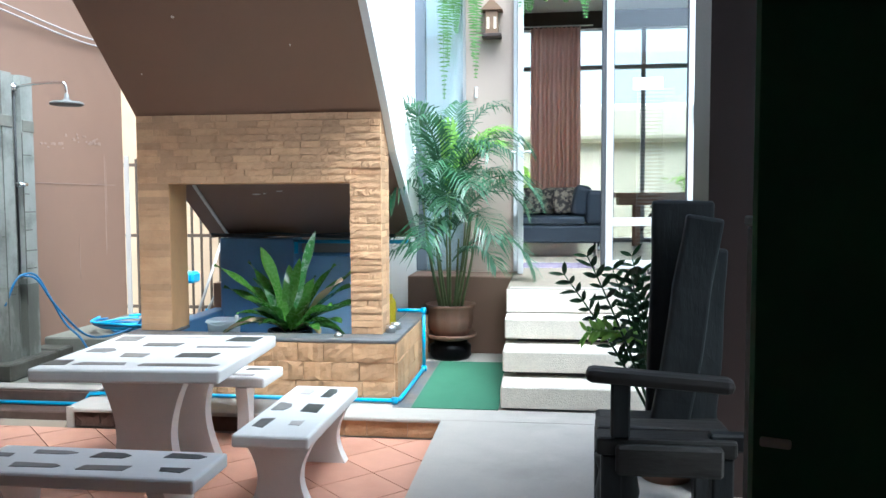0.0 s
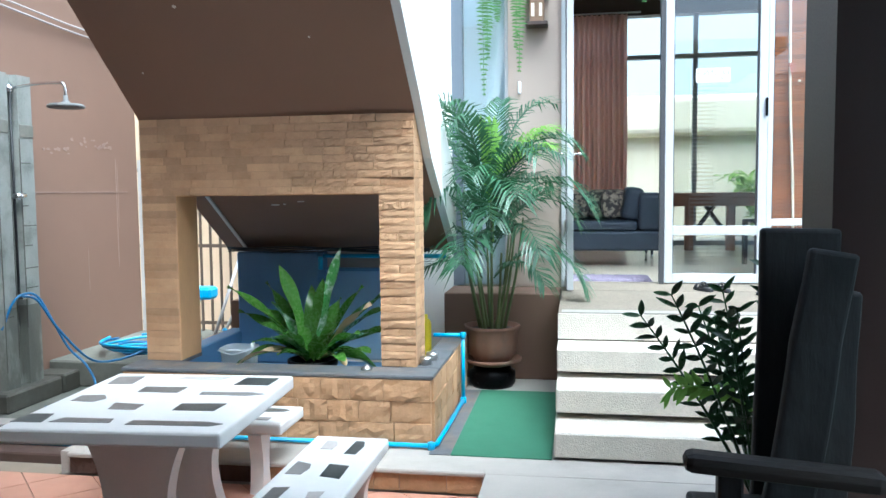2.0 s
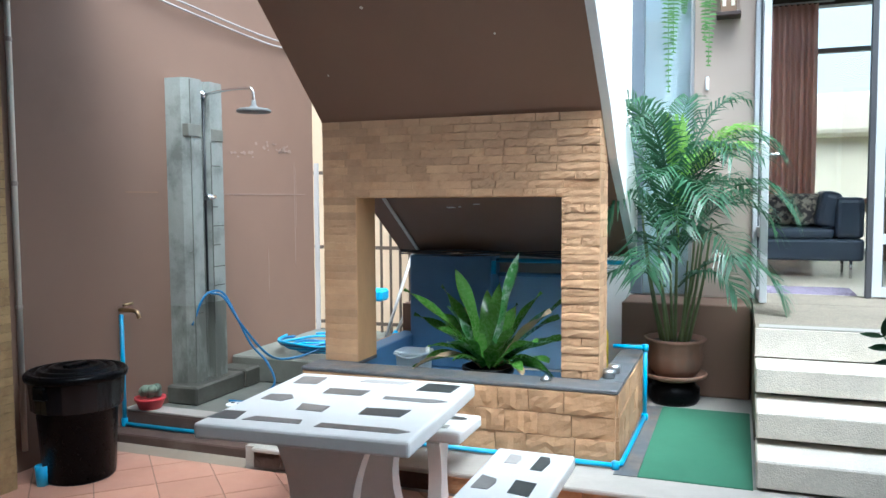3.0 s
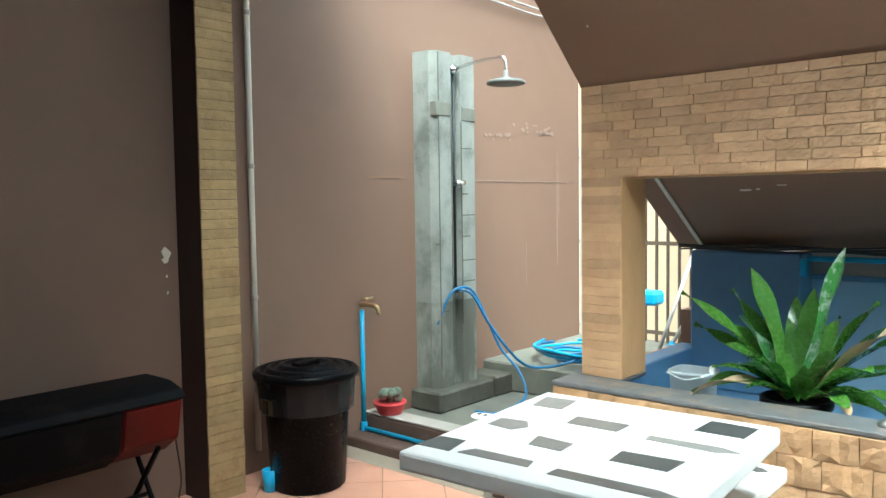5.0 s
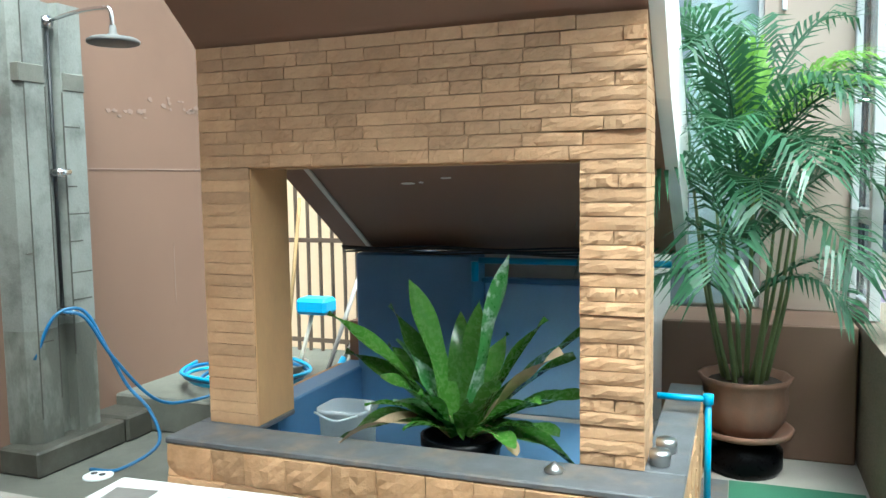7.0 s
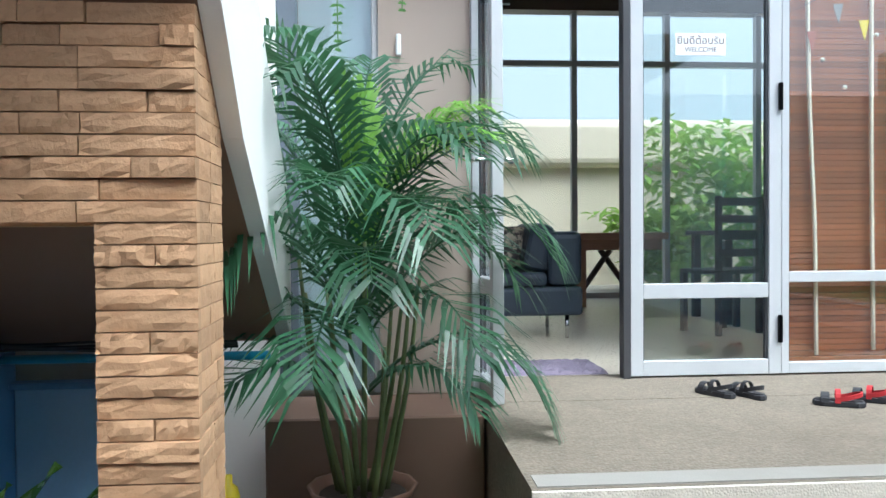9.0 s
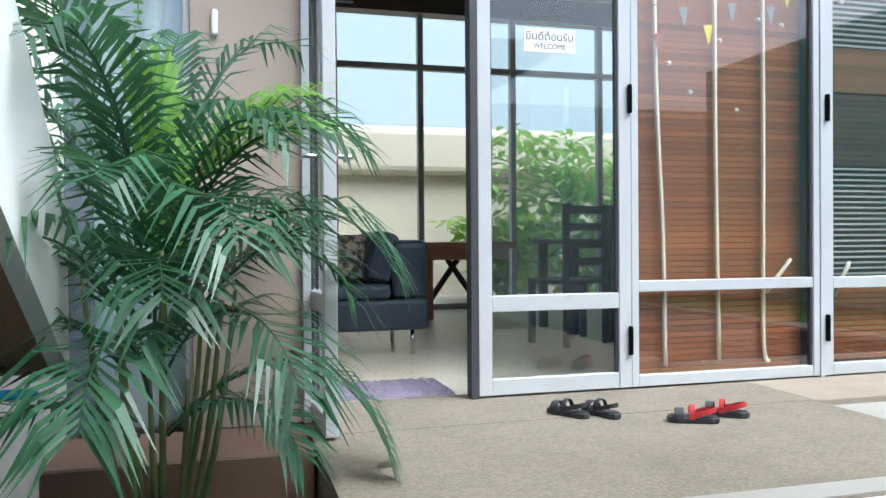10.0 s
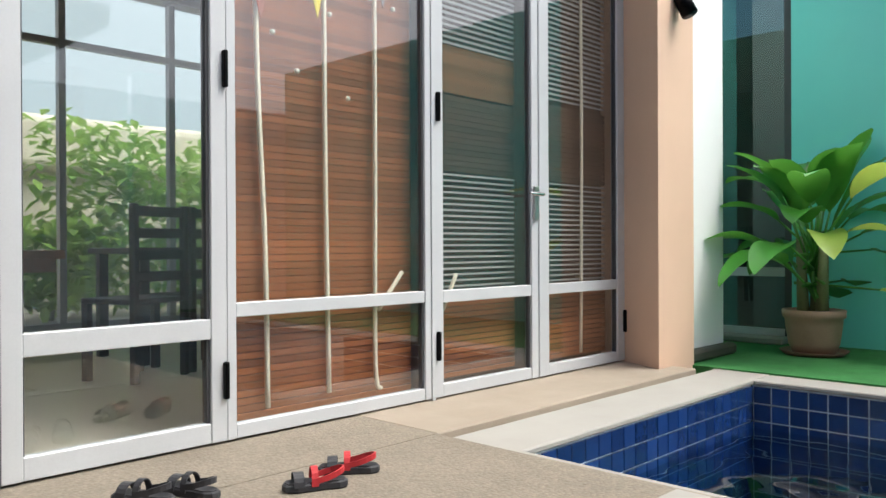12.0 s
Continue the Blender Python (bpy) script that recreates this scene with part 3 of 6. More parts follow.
box(bm, 1.985, 2.02, 1.2, 6.458, 0.7, DECK - 0.004, 0.004)
setting("pool_coping", bm, M_COPING, "pale concrete coping round the pool", "coping")
pool = thing("pool_shell", (3.1, 4.0, -0.6), "swimming pool lined with glossy dark blue tiles", "pool", kind="structure")
part("pool_wall", newbox(2.0, 4.20, 6.474, 6.60, -0.6, 0.80), M_POOLGROUT, pool)
part("pool_wall", newbox(4.214, 4.40, 1.2, 6.47, -0.6, 0.80), M_POOLGROUT, pool)
part("pool_wall", newbox(1.9, 1.99, 1.2, 6.47, -0.6, 0.69), M_POOLGROUT, pool)
part("pool_wall", newbox(1.9, 4.4, 1.0, 1.2, -0.6, 0.8), M_POOLGROUT, pool)
part("pool_floor", newbox(1.9, 4.4, 1.0, 6.6, -0.7, -0.6), M_POOLFLOOR, pool)
bm = bmesh.new()
bmesh.ops.create_grid(bm, x_segments=60, y_segments=120, size=0.5)
for v in bm.verts:
    v.co = Vector((1.995 + (v.co.x + 0.5) * 2.213, 1.205 + (v.co.y + 0.5) * 5.26, 0.56))
    v.co.z += 0.006 * noise.noise(v.co * 2.6) + 0.003 * noise.noise(v.co * 7)
w = setting("water", bm, M_WATER, "clear rippled blue pool water", "water", True)
w.visible_shadow = False
setting("turf", newbox(4.452, 6.0, 1.0, 7.75, 0.3, DECK - 0.02), M_TURF, "green artificial turf beside the pool", "turf")
setting("turf_kerb", newbox(4.471, 5.15, 6.96, 7.048, DECK - 0.02, DECK + 0.06, 0.02), M_WET, "mossy cement kerb under the pier", "kerb")

# living room behind the glass
setting("room_floor", newbox(-1.2, 6.0, 7.402, 12.2, 0.5, DECK), M_ROOMFLOOR, "beige tiled living room floor", "floor")
setting("room_ceiling", newbox(-1.2, 6.0, 7.51, 12.2, 4.25, 4.4), M_ROOMCEIL, "white living room ceiling", "ceiling")
setting("room_wall_left", newbox(-1.4, -1.2, 7.31, 12.2, 0.5, 4.4), M_BEIGE, "taupe living room wall", "wall")
setting("room_wall_right", newbox(5.8, 6.0, 7.96, 12.2, 0.5, 4.4), M_WHITE, "white living room wall", "wall")
setting("room_lintel", newbox(-1.2, 5.8, 11.9, 12.1, 4.0, 4.25), M_DARKWOOD, "dark beam above the back windows", "beam")
setting("garden_ground", newbox(-6, 10, 12.25, 15.4, 0.3, 0.8), M_CONC, "paved yard behind the house", "yard")
bm = newbox(-8, 12, 15.0, 15.3, 0.3, 2.55)
setting("garden_wall", bm, M_CREAM, "cream garden wall behind the house", "wall")
bm = newbox(-8, 12, 14.8, 15.45, 2.551, 3.25, 0.12, None, 3)
setting("garden_wall_cap", bm, M_CREAM, "rounded cream cap on the garden wall", "wall")
setting("neighbour_wall", newbox(-9, -2.96, 9.2, 9.4, -0.1, 4.5), M_OUT_TAN, "tan neighbouring wall behind the fence", "wall")

# ---- glazing ----


def bar(x0, x1, y, z0, z1, d=0.05):
    return newbox(x0, x1, y - d / 2, y + d / 2, z0, z1, 0.003)


def glazed(name, x0, x1, y, z0, z1, mid, label, stile=0.06, rail=0.07, hinge=None, pane_mat=None, kind="structure"):
    """A framed glass leaf with a middle rail."""
    w = thing(name, ((x0 + x1) / 2, y, z0), label, "glass door", kind=kind)
    part("stile", bar(x0, x0 + stile, y, z0, z1), M_ALU, w)
    part("stile", bar(x1 - stile, x1, y, z0, z1), M_ALU, w)
    part("bottom_rail", bar(x0 + stile, x1 - stile, y, z0, z0 + rail, 0.044), M_ALU, w)
    part("top_rail", bar(x0 + stile, x1 - stile, y, z1 - rail, z1, 0.044), M_ALU, w)
    if mid:
        part("middle_rail", bar(x0 + stile, x1 - stile, y, mid - rail / 2, mid + rail / 2, 0.044), M_ALU, w)
    cuts = [(z0 + rail, mid - rail / 2), (mid + rail / 2, z1 - rail)] if mid else [(z0 + rail, z1 - rail)]
    for a, b in cuts:
        p = part("pane", newbox(x0 + stile - 0.008, x1 - stile + 0.008, y - 0.003, y + 0.003, a - 0.008, b + 0.008), pane_mat or M_GLASS, w)
        p.visible_shadow = False
        part("gasket", newbox(x1 - stile - 0.012, x1 - stile, y - 0.012, y + 0.012, a, b), M_ALU_DARK, w, "black rubber gasket")
        part("gasket", newbox(x0 + stile, x0 + stile + 0.007, y - 0.012, y + 0.012, a, b), M_ALU_DARK, w, "black rubber gasket")
    for hx, hz in hinge or ():
        part("hinge", newbox(hx - 0.009, hx + 0.009, y - 0.048, y - 0.024, hz - 0.07, hz + 0.07, 0.004), M_BLACK, w, "black hinge")
    return w


GY, ZT, MID = 7.30, 3.55, 1.345
glazed("door_1", 0.555, 1.335, GY, DECK + 0.01, ZT, MID - 0.05, "white aluminium glass door leaf standing shut beside the open one", 0.065, 0.075, [(1.325, 1.10), (1.325, 2.27)])
glazed("window_1", 1.336, 2.43, GY, DECK + 0.01, ZT, MID + 0.015, "white aluminium window with a wooden blind behind it", 0.04, 0.055)
door2 = glazed("door_2", 2.455, 3.275, GY, DECK + 0.01, ZT, MID + 0.01, "white aluminium glass door with a blind behind it", 0.06, 0.06, [(2.47, 1.12), (2.47, 2.27)])
glazed("door_3", 3.285, 4.19, GY, DECK + 0.01, ZT, MID + 0.01, "white aluminium glass door leaf next to the salmon wall", 0.09, 0.06, [(4.165, 1.12)])
setting("frame_post", newbox(2.431, 2.454, GY - 0.03, GY + 0.03, DECK, ZT), M_ALU, "white aluminium post", "frame")
setting("frame_post_left", newbox(0.515, 0.553, GY - 0.035, GY + 0.035, DECK, ZT, 0.003), M_ALU_DARK, "dark aluminium door stop post", "frame")
bm = newbox(-0.268, -0.235, 7.02, 7.40, DECK, ZT, 0.003)
setting("door_jamb", bm, M_ALU, "white aluminium door jamb", "frame")
setting("door_jamb_gasket", newbox(-0.234, -0.222, 7.05, 7.10, DECK, ZT), M_ALU_DARK, "dark jamb seal", "frame")

# handle on the double doors
part("backplate", newbox(3.225, 3.265, GY - 0.04, GY - 0.0255, 1.74, 1.93, 0.004), M_STEEL, door2, "steel handle plate")
part("lever", tube(bmesh.new(), curve_pts([(3.245, GY - 0.03, 1.88), (3.245, GY - 0.085, 1.88), (3.20, GY - 0.09, 1.88), (3.13, GY - 0.085, 1.882)]), 0.009), M_CHROME, door2, "chrome lever handle", True)

# open leaf, hinged at the jamb and standing out over the deck
leaf = glazed("door_open", 0.0, 0.72, 0.0, 0.0, ZT - DECK - 0.02, MID - DECK, "white aluminium glass door leaf standing wide open", 0.055, 0.075)
part("lock_plate", newbox(0.665, 0.72, -0.034, -0.0255, 0.88, 1.12, 0.003), M_STEEL, leaf, "steel lock plate")
part("lever", tube(bmesh.new(), curve_pts([(0.69, -0.03, 1.03), (0.69, -0.085, 1.03), (0.64, -0.09, 1.03), (0.57, -0.085, 1.03)]), 0.009), M_CHROME, leaf, "chrome lever", True)
part("lever", tube(bmesh.new(), curve_pts([(0.69, 0.03, 1.03), (0.69, 0.085, 1.03), (0.64, 0.09, 1.03), (0.57, 0.085, 1.03)]), 0.009), M_CHROME, leaf, "chrome lever", True)
leaf.matrix_world = pose(-0.215, 7.06, DECK + 0.012, 0, 0, -87)

# tall fixed window behind the palm
w = thing("window_2", (-0.92, 7.15, DECK), "tall fixed window with pale blue reflections behind the palm", "window", kind="structure")
part("window_frame", newbox(-1.149, -1.06, 7.07, 7.15, DECK, 4.3, 0.004), material("grey_blue_frame", (0.16, 0.19, 0.23), 0.5, vary=0.1), w)
part("window_frame", newbox(-0.72, -0.691, 7.07, 7.15, DECK, 4.3, 0.004), M_ALU, w)
p = part("pane", newbox(-1.06, -0.72, 7.10, 7.108, DECK, 4.3), M_GLASS, w)
# sheet behind the pane, coloured as the pale blue reflections
part("blind", newbox(-1.06, -0.72, 7.16, 7.17, DECK, 4.3), material("pale_blue_reflection", (0.62, 0.72, 0.80), 0.8, vary=0.05), w, "pale blue sheet that paints the reflections in the pane")

# dark glass door beyond the pool
w = thing("door_4", (6.05, 7.3, DECK), "dark tinted glass door in the teal wall", "glass door", kind="structure")
for y0, y1 in ((6.902, 6.96), (7.69, 7.748)):
    part("stile", newbox(6.02, 6.08, y0, y1, DECK, 3.71), M_ALU_DARK, w)
for z0, z1 in ((DECK, DECK + 0.08), (1.35, 1.42), (3.64, 3.71)):
    part("rail", newbox(6.025, 6.075, 6.96, 7.69, z0, z1), M_ALU, w)
part("pane", newbox(6.045, 6.052, 6.95, 7.70, DECK + 0.07, 3.65), M_GLASS_DARK, w)
setting("dark_room_back", newbox(6.5, 6.6, 6.5, 8.2, 0.3, 3.4), M_BEIGE, "wall of the room behind the tinted door", "wall")
setting("door_sill", newbox(5.8, 6.0, 6.9, 7.75, DECK - 0.02, DECK + 0.03, 0.01), M_COPING, "pale cement sill", "sill")

# back windows of the living room
w = thing("window_3", (2.3, 12.05, DECK), "wide dark-framed back window looking on the garden", "window", kind="structure")
for x in (-1.1, 0.40, 1.45, 2.50, 3.55, 4.6, 5.7):
    part("mullion", newbox(x - 0.03, x + 0.03, 12.0, 12.08, DECK + 0.06, 4.0), M_MULLION, w)
for z in (DECK + 0.03, 3.45):
    part("transom", newbox(-1.2, 5.8, 12.002, 12.078, z - 0.03, z + 0.03), M_MULLION, w)
p = part("pane", newbox(-1.15, 5.75, 12.035, 12.041, DECK + 0.03, 4.0), M_GLASS, w)
p.visible_shadow = False

bm = newbox(-70, 70, 58.0, 58.2, -1.0, 45)
setting("sky_backdrop", bm, M_HAZE, "pale hazy sky beyond the neighbour's yard", "sky")

# ---- fountain under the stairs ----
CF = 5.15  # front plane of the stone frame
frame_th = thing("stone_fountain_frame", (-1.93, 5.28, 0.6), "portal of split sandstone blocks standing on the fountain basin", "stone portal")
core = bmesh.new()
prism(core, [(-2.775, 0.601), (-2.575, 0.601), (-2.575, 1.64), (-1.275, 1.64), (-1.275, 0.601), (-1.085, 0.601), (-1.085, 2.085), (-2.775, 2.085)], 'y', CF + 0.02, 5.42)
part("core", core, M_STONE_JOINT, frame_th)
part("lining", newbox(-2.575, -2.563, CF + 0.015, 5.425, 0.601, 1.628), M_STONE_SMOOTH, frame_th, "smooth sawn sandstone lining")
part("lining", newbox(-1.287, -1.275, CF + 0.015, 5.425, 0.601, 1.628), M_STONE_SMOOTH, frame_th, "smooth sawn sandstone lining")
part("lining", newbox(-2.563, -1.287, CF + 0.015, 5.425, 1.616, 1.638), M_STONE_SMOOTH, frame_th, "smooth sawn sandstone lining")
part("lining", newbox(-2.79, -2.776, CF + 0.015, 5.425, 0.601, 2.085), M_STONE_SMOOTH, frame_th, "smooth sawn sandstone lining")

basin = thing("fountain_basin", (-1.9, 5.6, SLAB), "blue painted fountain basin faced with rough sandstone blocks", "basin")
BX0, BX1, BY0, BY1 = -2.83, -0.95, 4.96, 6.34
part("masonry", newbox(BX0, BX1, BY0, BY0 + 0.16, SLAB, 0.575), M_STONE_JOINT, basin)
part("masonry", newbox(BX1 - 0.12, BX1, BY0 + 0.16, BY1, SLAB, 0.575), M_STONE_JOINT, basin)
part("masonry", newbox(BX0, BX0 + 0.10, BY0 + 0.16, BY1, SLAB, 0.575), M_STONE_JOINT, basin)
part("cap_front", newbox(BX0 - 0.01, BX1 + 0.012, BY0 - 0.02, CF - 0.0, 0.576, 0.60, 0.005), M_GRANITE, basin, "dark grey granite capping")
part("cap_side", newbox(BX1 - 0.135, BX1 + 0.012, CF + 0.001, BY1, 0.576, 0.60, 0.005), M_GRANITE, basin, "dark grey granite capping")
part("cap_foot", newbox(BX0 - 0.01, -2.56, CF + 0.001, 5.43, 0.576, 0.60, 0.005), M_GRANITE, basin, "dark grey granite capping")
part("cap_foot", newbox(-1.29, BX1 - 0.136, CF + 0.001, 5.43, 0.576, 0.60, 0.005), M_GRANITE, basin, "dark grey granite capping")
part("inner_wall", newbox(BX0 + 0.10, BX1 - 0.12, BY0 + 0.16, BY0 + 0.17, 0.30, 0.575), M_BLUE, basin, "blue painted inside")
part("inner_wall", newbox(BX0 + 0.06, BX0 + 0.19, 5.431, BY1, 0.30, 0.60, 0.008), M_BLUE, basin, "blue painted inside")
part("inner_floor", newbox(BX0 + 0.1, BX1 - 0.12, BY0 + 0.171, BY1, SLAB, 0.36), M_BLUE, basin, "blue painted floor")
part("inner_wall", newbox(BX1 - 0.136, BX1 - 0.122, 5.2, BY1, 0.361, 0.575), M_BLUE, basin, "blue painted inside")

tank = thing("blue_wall_block", (-2.1, 6.36, 0.36), "tall blue painted masonry tank behind the fountain", "tank")
part("front", newbox(-2.66, -2.02, 6.22, 6.44, 0.361, 1.195, 0.01), M_BLUE, tank)
part("back", newbox(-2.019, -1.38, 6.40, 6.62, 0.361, 1.04, 0.008), M_BLUE_LIGHT, tank, "paler blue panel")
part("back_block", newbox(-2.66, -1.38, 6.625, 6.70, 0.45, 1.34), M_SOFFIT, tank, "brown painted rear wall")
part("ledge", newbox(-2.019, -1.38, 6.36, 6.62, 1.041, 1.065, 0.004), M_BLUE, tank)
part("niche", newbox(-2.019, -1.38, 6.42, 6.60, 1.066, 1.25), M_CONC, tank, "grey cement strip")
pv = thing("pvc_pipe", (-1.6, 6.25, 1.16), "blue PVC pipe under the soffit", "pipe")
part("run", tube(bmesh.new(), [(-2.0, 6.27, 1.165), (-1.08, 6.27, 1.165)], 0.016), M_PVC, pv, smooth=True)
part("tee", tube(bmesh.new(), [(-2.0, 6.20, 1.165), (-2.0, 6.20, 1.07)], 0.02), M_PVC, pv, smooth=True)
cb = thing("cable_bundle", (-1.9, 6.2, 1.25), "black cables clipped along the soffit edge", "cable")
for k in range(4):
    pts = [(-2.72 + i * 0.14, 6.205 - 0.006 * k, 1.203 + 0.010 * k + 0.006 * math.sin(i * 1.3 + k)) for i in range(12)]
    part("cable", tube(bmesh.new(), curve_pts(pts, 3), 0.0055, 5), M_CABLE, cb, smooth=True)

tub = thing("clear_plastic_tub", (-2.33, 5.40, 0.36), "clear plastic tub standing in the basin", "tub")
bm, rings = bmesh.new(), []
for r, z in ((0.073, -0.034), (0.080, -0.028), (0.092, 0.245), (0.099, 0.248), (0.099, 0.262), (0.088, 0.262), (0.078, 0.012), (0.02, 0.010)):
    ring = []
    for k in range(28):
        a = 2 * math.pi * k / 28
        ca, sa = math.cos(a), math.sin(a)
        ring.append(bm.verts.new((-2.27 + 1.12 * r * math.copysign(abs(ca) ** 0.45, ca), 5.36 + r * math.copysign(abs(sa) ** 0.45, sa), 0.395 + z)))
    rings.append(ring)
for a, b in zip(rings, rings[1:]):
    for k in range(28):
        bm.faces.new((a[k], a[(k + 1) % 28], b[(k + 1) % 28], b[k]))
bm.faces.new(rings[0][::-1])
bm.faces.new(rings[-1])
part("body", bm, M_MILKY, tub, smooth=True)
part("handle", tube(bmesh.new(), curve_pts([(-2.365, 5.255, 0.65), (-2.27, 5.24, 0.627), (-2.175, 5.255, 0.65)], 6), 0.005, 6), M_MILKY, tub, smooth=True)
tub2 = thing("plastic_clip", (-2.19, 5.34, 0.64), "pale plastic clip on the tub rim", "clip")
part("clip", newbox(-2.180, -2.155, 5.325, 5.350, 0.640, 0.69, 0.006), M_PAPER, tub2)
for k, (x, y) in enumerate(((-1.03, 5.23), (-1.02, 5.36))):
    c = thing("metal_cup", (x, y, 0.60), "small steel cup upturned on the granite capping", "cup", "cups on the basin")
    part("body", lathe(bmesh.new(), [(0.034, 0), (0.034, 0.022), (0.037, 0.024), (0.037, 0.034), (0.033, 0.048), (0.002, 0.050)], (x, y, 0.601), 20), M_STEEL, c, smooth=True)
c = thing("sink_strainer", (-1.35, 5.03, 0.60), "small steel strainer lying on the capping", "strainer")
part("body", lathe(bmesh.new(), [(0.03, 0), (0.034, 0.008), (0.02, 0.02), (0.006, 0.034)], (-1.35, 5.05, 0.601), 16), M_STEEL, c, smooth=True)
c = thing("yellow_bottle", (-1.235, 6.28, 0.36), "yellow plastic bottle standing in the basin corner", "bottle")
part("body", lathe(bmesh.new(), [(0.036, 0.0), (0.042, 0.01), (0.042, 0.30), (0.034, 0.33), (0.016, 0.345), (0.016, 0.375), (0.004, 0.377)], (-1.235, 6.28, 0.3615), 20), M_YELLOW, c, smooth=True)

# blue water pipe round the basin
bp = thing("blue_water_pipe", (-2.5, 4.75, SLAB), "blue PVC water pipe running round the basin", "pipe")
pts = [(-4.112, 4.84, 0.15), (-3.06, 4.84, 0.15), (-3.03, 4.84, 0.17), (-3.0, 4.845, 0.222), (-2.80, 4.88, 0.222), (-0.94, 4.88, 0.222)]
part("front_run", tube(bmesh.new(), pts, 0.014), M_PVC, bp, smooth=True)
part("side_run", tube(bmesh.new(), [(-0.94, 4.88, 0.222), (-0.915, 4.92, 0.222), (-0.90, 5.86, 0.222)], 0.014), M_PVC, bp, smooth=True)
part("riser", tube(bmesh.new(), [(-0.90, 5.86, 0.222), (-0.90, 5.86, 0.665)], 0.014), M_PVC, bp, smooth=True)
part("top_run", tube(bmesh.new(), [(-0.90, 5.86, 0.665), (-1.10, 5.86, 0.665)], 0.014), M_PVC, bp, smooth=True)
for q in ((-0.94, 4.88, 0.222), (-0.90, 5.86, 0.665), (-0.90, 5.86, 0.222)):
    part("elbow", lathe(bmesh.new(), [(0.016, -0.022), (0.021, -0.02), (0.021, 0.02), (0.016, 0.022)], q, 12), M_PVC, bp, smooth=True)

# bird's nest fern in the basin
fern = thing("birds_nest_fern", (-1.83, 5.30, 0.36), "bird's nest fern with long glossy strap leaves in a black pot", "plant")
part("pot", lathe(bmesh.new(), [(0.12, 0.0), (0.15, 0.19), (0.158, 0.20), (0.158, 0.235), (0.14, 0.235), (0.13, 0.20)], (-1.775, 5.34, 0.361), 24), M_BLACK, fern, smooth=True)
rng = random.Random(5)
CROWN = Vector((-1.765, 5.33, 0.595))


def leaf_to(tip, width, droop, mat, label="", name="leaf"):
    """A strap leaf that leaves the crown steeply and bends over until its tip lies at an offset from the crown."""
    tip = Vector(tip)
    flat = Vector((tip.x, tip.y, 0))
    reach, way = flat.length, flat.normalized()
    goal, low, high, n = math.atan2(tip.z, reach), -0.6, 1.56, 14
    for _ in range(24):
        start = (low + high) / 2
        d, p = way * math.cos(start) + Vector((0, 0, math.sin(start))), Vector((0, 0, 0))
        for i in range(n):
            d = (d + Vector((0, 0, -droop / n))).normalized()
            p = p + d / n
        if math.atan2(p.z, Vector((p.x, p.y, 0)).dot(way)) < goal:
            low = start
        else:
            high = start
    d = way * math.cos(start) + Vector((0, 0, math.sin(start)))
    bm = blade(bmesh.new(), CROWN + way * 0.04, d, (0, 0, 1), tip.length / max(p.length, 0.3), width, droop, n, 0.20, 0.03, 0.016, 0.9, rng)
    part(name, bm, mat, fern, label, True)


for tip, w, dr in (((-0.20, 0.05, 0.585), 0.15, 0.15), ((-0.48, -0.08, 0.46), 0.105, 0.5), ((-0.44, -0.02, 0.30), 0.11, 0.45), ((-0.31, 0.10, 0.47), 0.11, 0.3),
                   ((0.28, 0.02, 0.46), 0.135, 0.3), ((0.47, 0.05, 0.45), 0.14, 0.4), ((0.47, -0.05, 0.21), 0.10, 0.6), ((0.50, 0.10, 0.17), 0.09, 0.7),
                   ((0.36, -0.10, 0.08), 0.085, 0.7), ((0.43, -0.05, -0.09), 0.12, 1.3), ((-0.40, -0.14, -0.02), 0.15, 1.2), ((-0.14, -0.16, 0.06), 0.13, 1.1),
                   ((-0.06, 0.16, 0.44), 0.11, 0.2), ((0.10, 0.18, 0.36), 0.11, 0.4), ((-0.24, -0.12, 0.24), 0.11, 0.8), ((0.16, -0.12, 0.26), 0.10, 0.6),
                   ((0.22, -0.14, 0.03), 0.09, 1.0), ((0.06, -0.12, 0.18), 0.09, 0.5), ((-0.09, -0.12, 0.20), 0.09, 0.6), ((0.36, 0.14, 0.30), 0.11, 0.5),
                   ((-0.34, 0.14, 0.30), 0.11, 0.5), ((0.02, 0.10, 0.50), 0.10, 0.1), ((0.30, -0.12, 0.20), 0.09, 0.7), ((-0.30, -0.14, 0.13), 0.10, 1.0)):
    leaf_to(tip, w, dr, M_FERN)
leaf_to((0.16, -0.03, 0.70), 0.13, 0.12, M_FERN_PALE, "green leaf streaked with white")
leaf_to((-0.17, -0.17, 0.17), 0.12, 0.9, M_FERN_PALE, "green leaf streaked with white")
leaf_to((-0.22, -0.02, 0.36), 0.10, 0.5, M_FERN_PALE, "green leaf streaked with white")
leaf_to((0.36, -0.08, 0.37), 0.085, 0.3, M_DRYLEAF, "withered brown leaf", "dry_leaf")
leaf_to((-0.15, 0.08, 0.34), 0.05, 0.2, M_DRYLEAF, "withered brown leaf", "dry_leaf")
leaf_to((-0.40, -0.24, -0.03), 0.06, 1.5, M_DRYLEAF, "withered brown leaf", "dry_leaf")
leaf_to((0.22, -0.12, 0.0), 0.07, 1.3, M_DRYLEAF, "withered brown leaf", "dry_leaf")

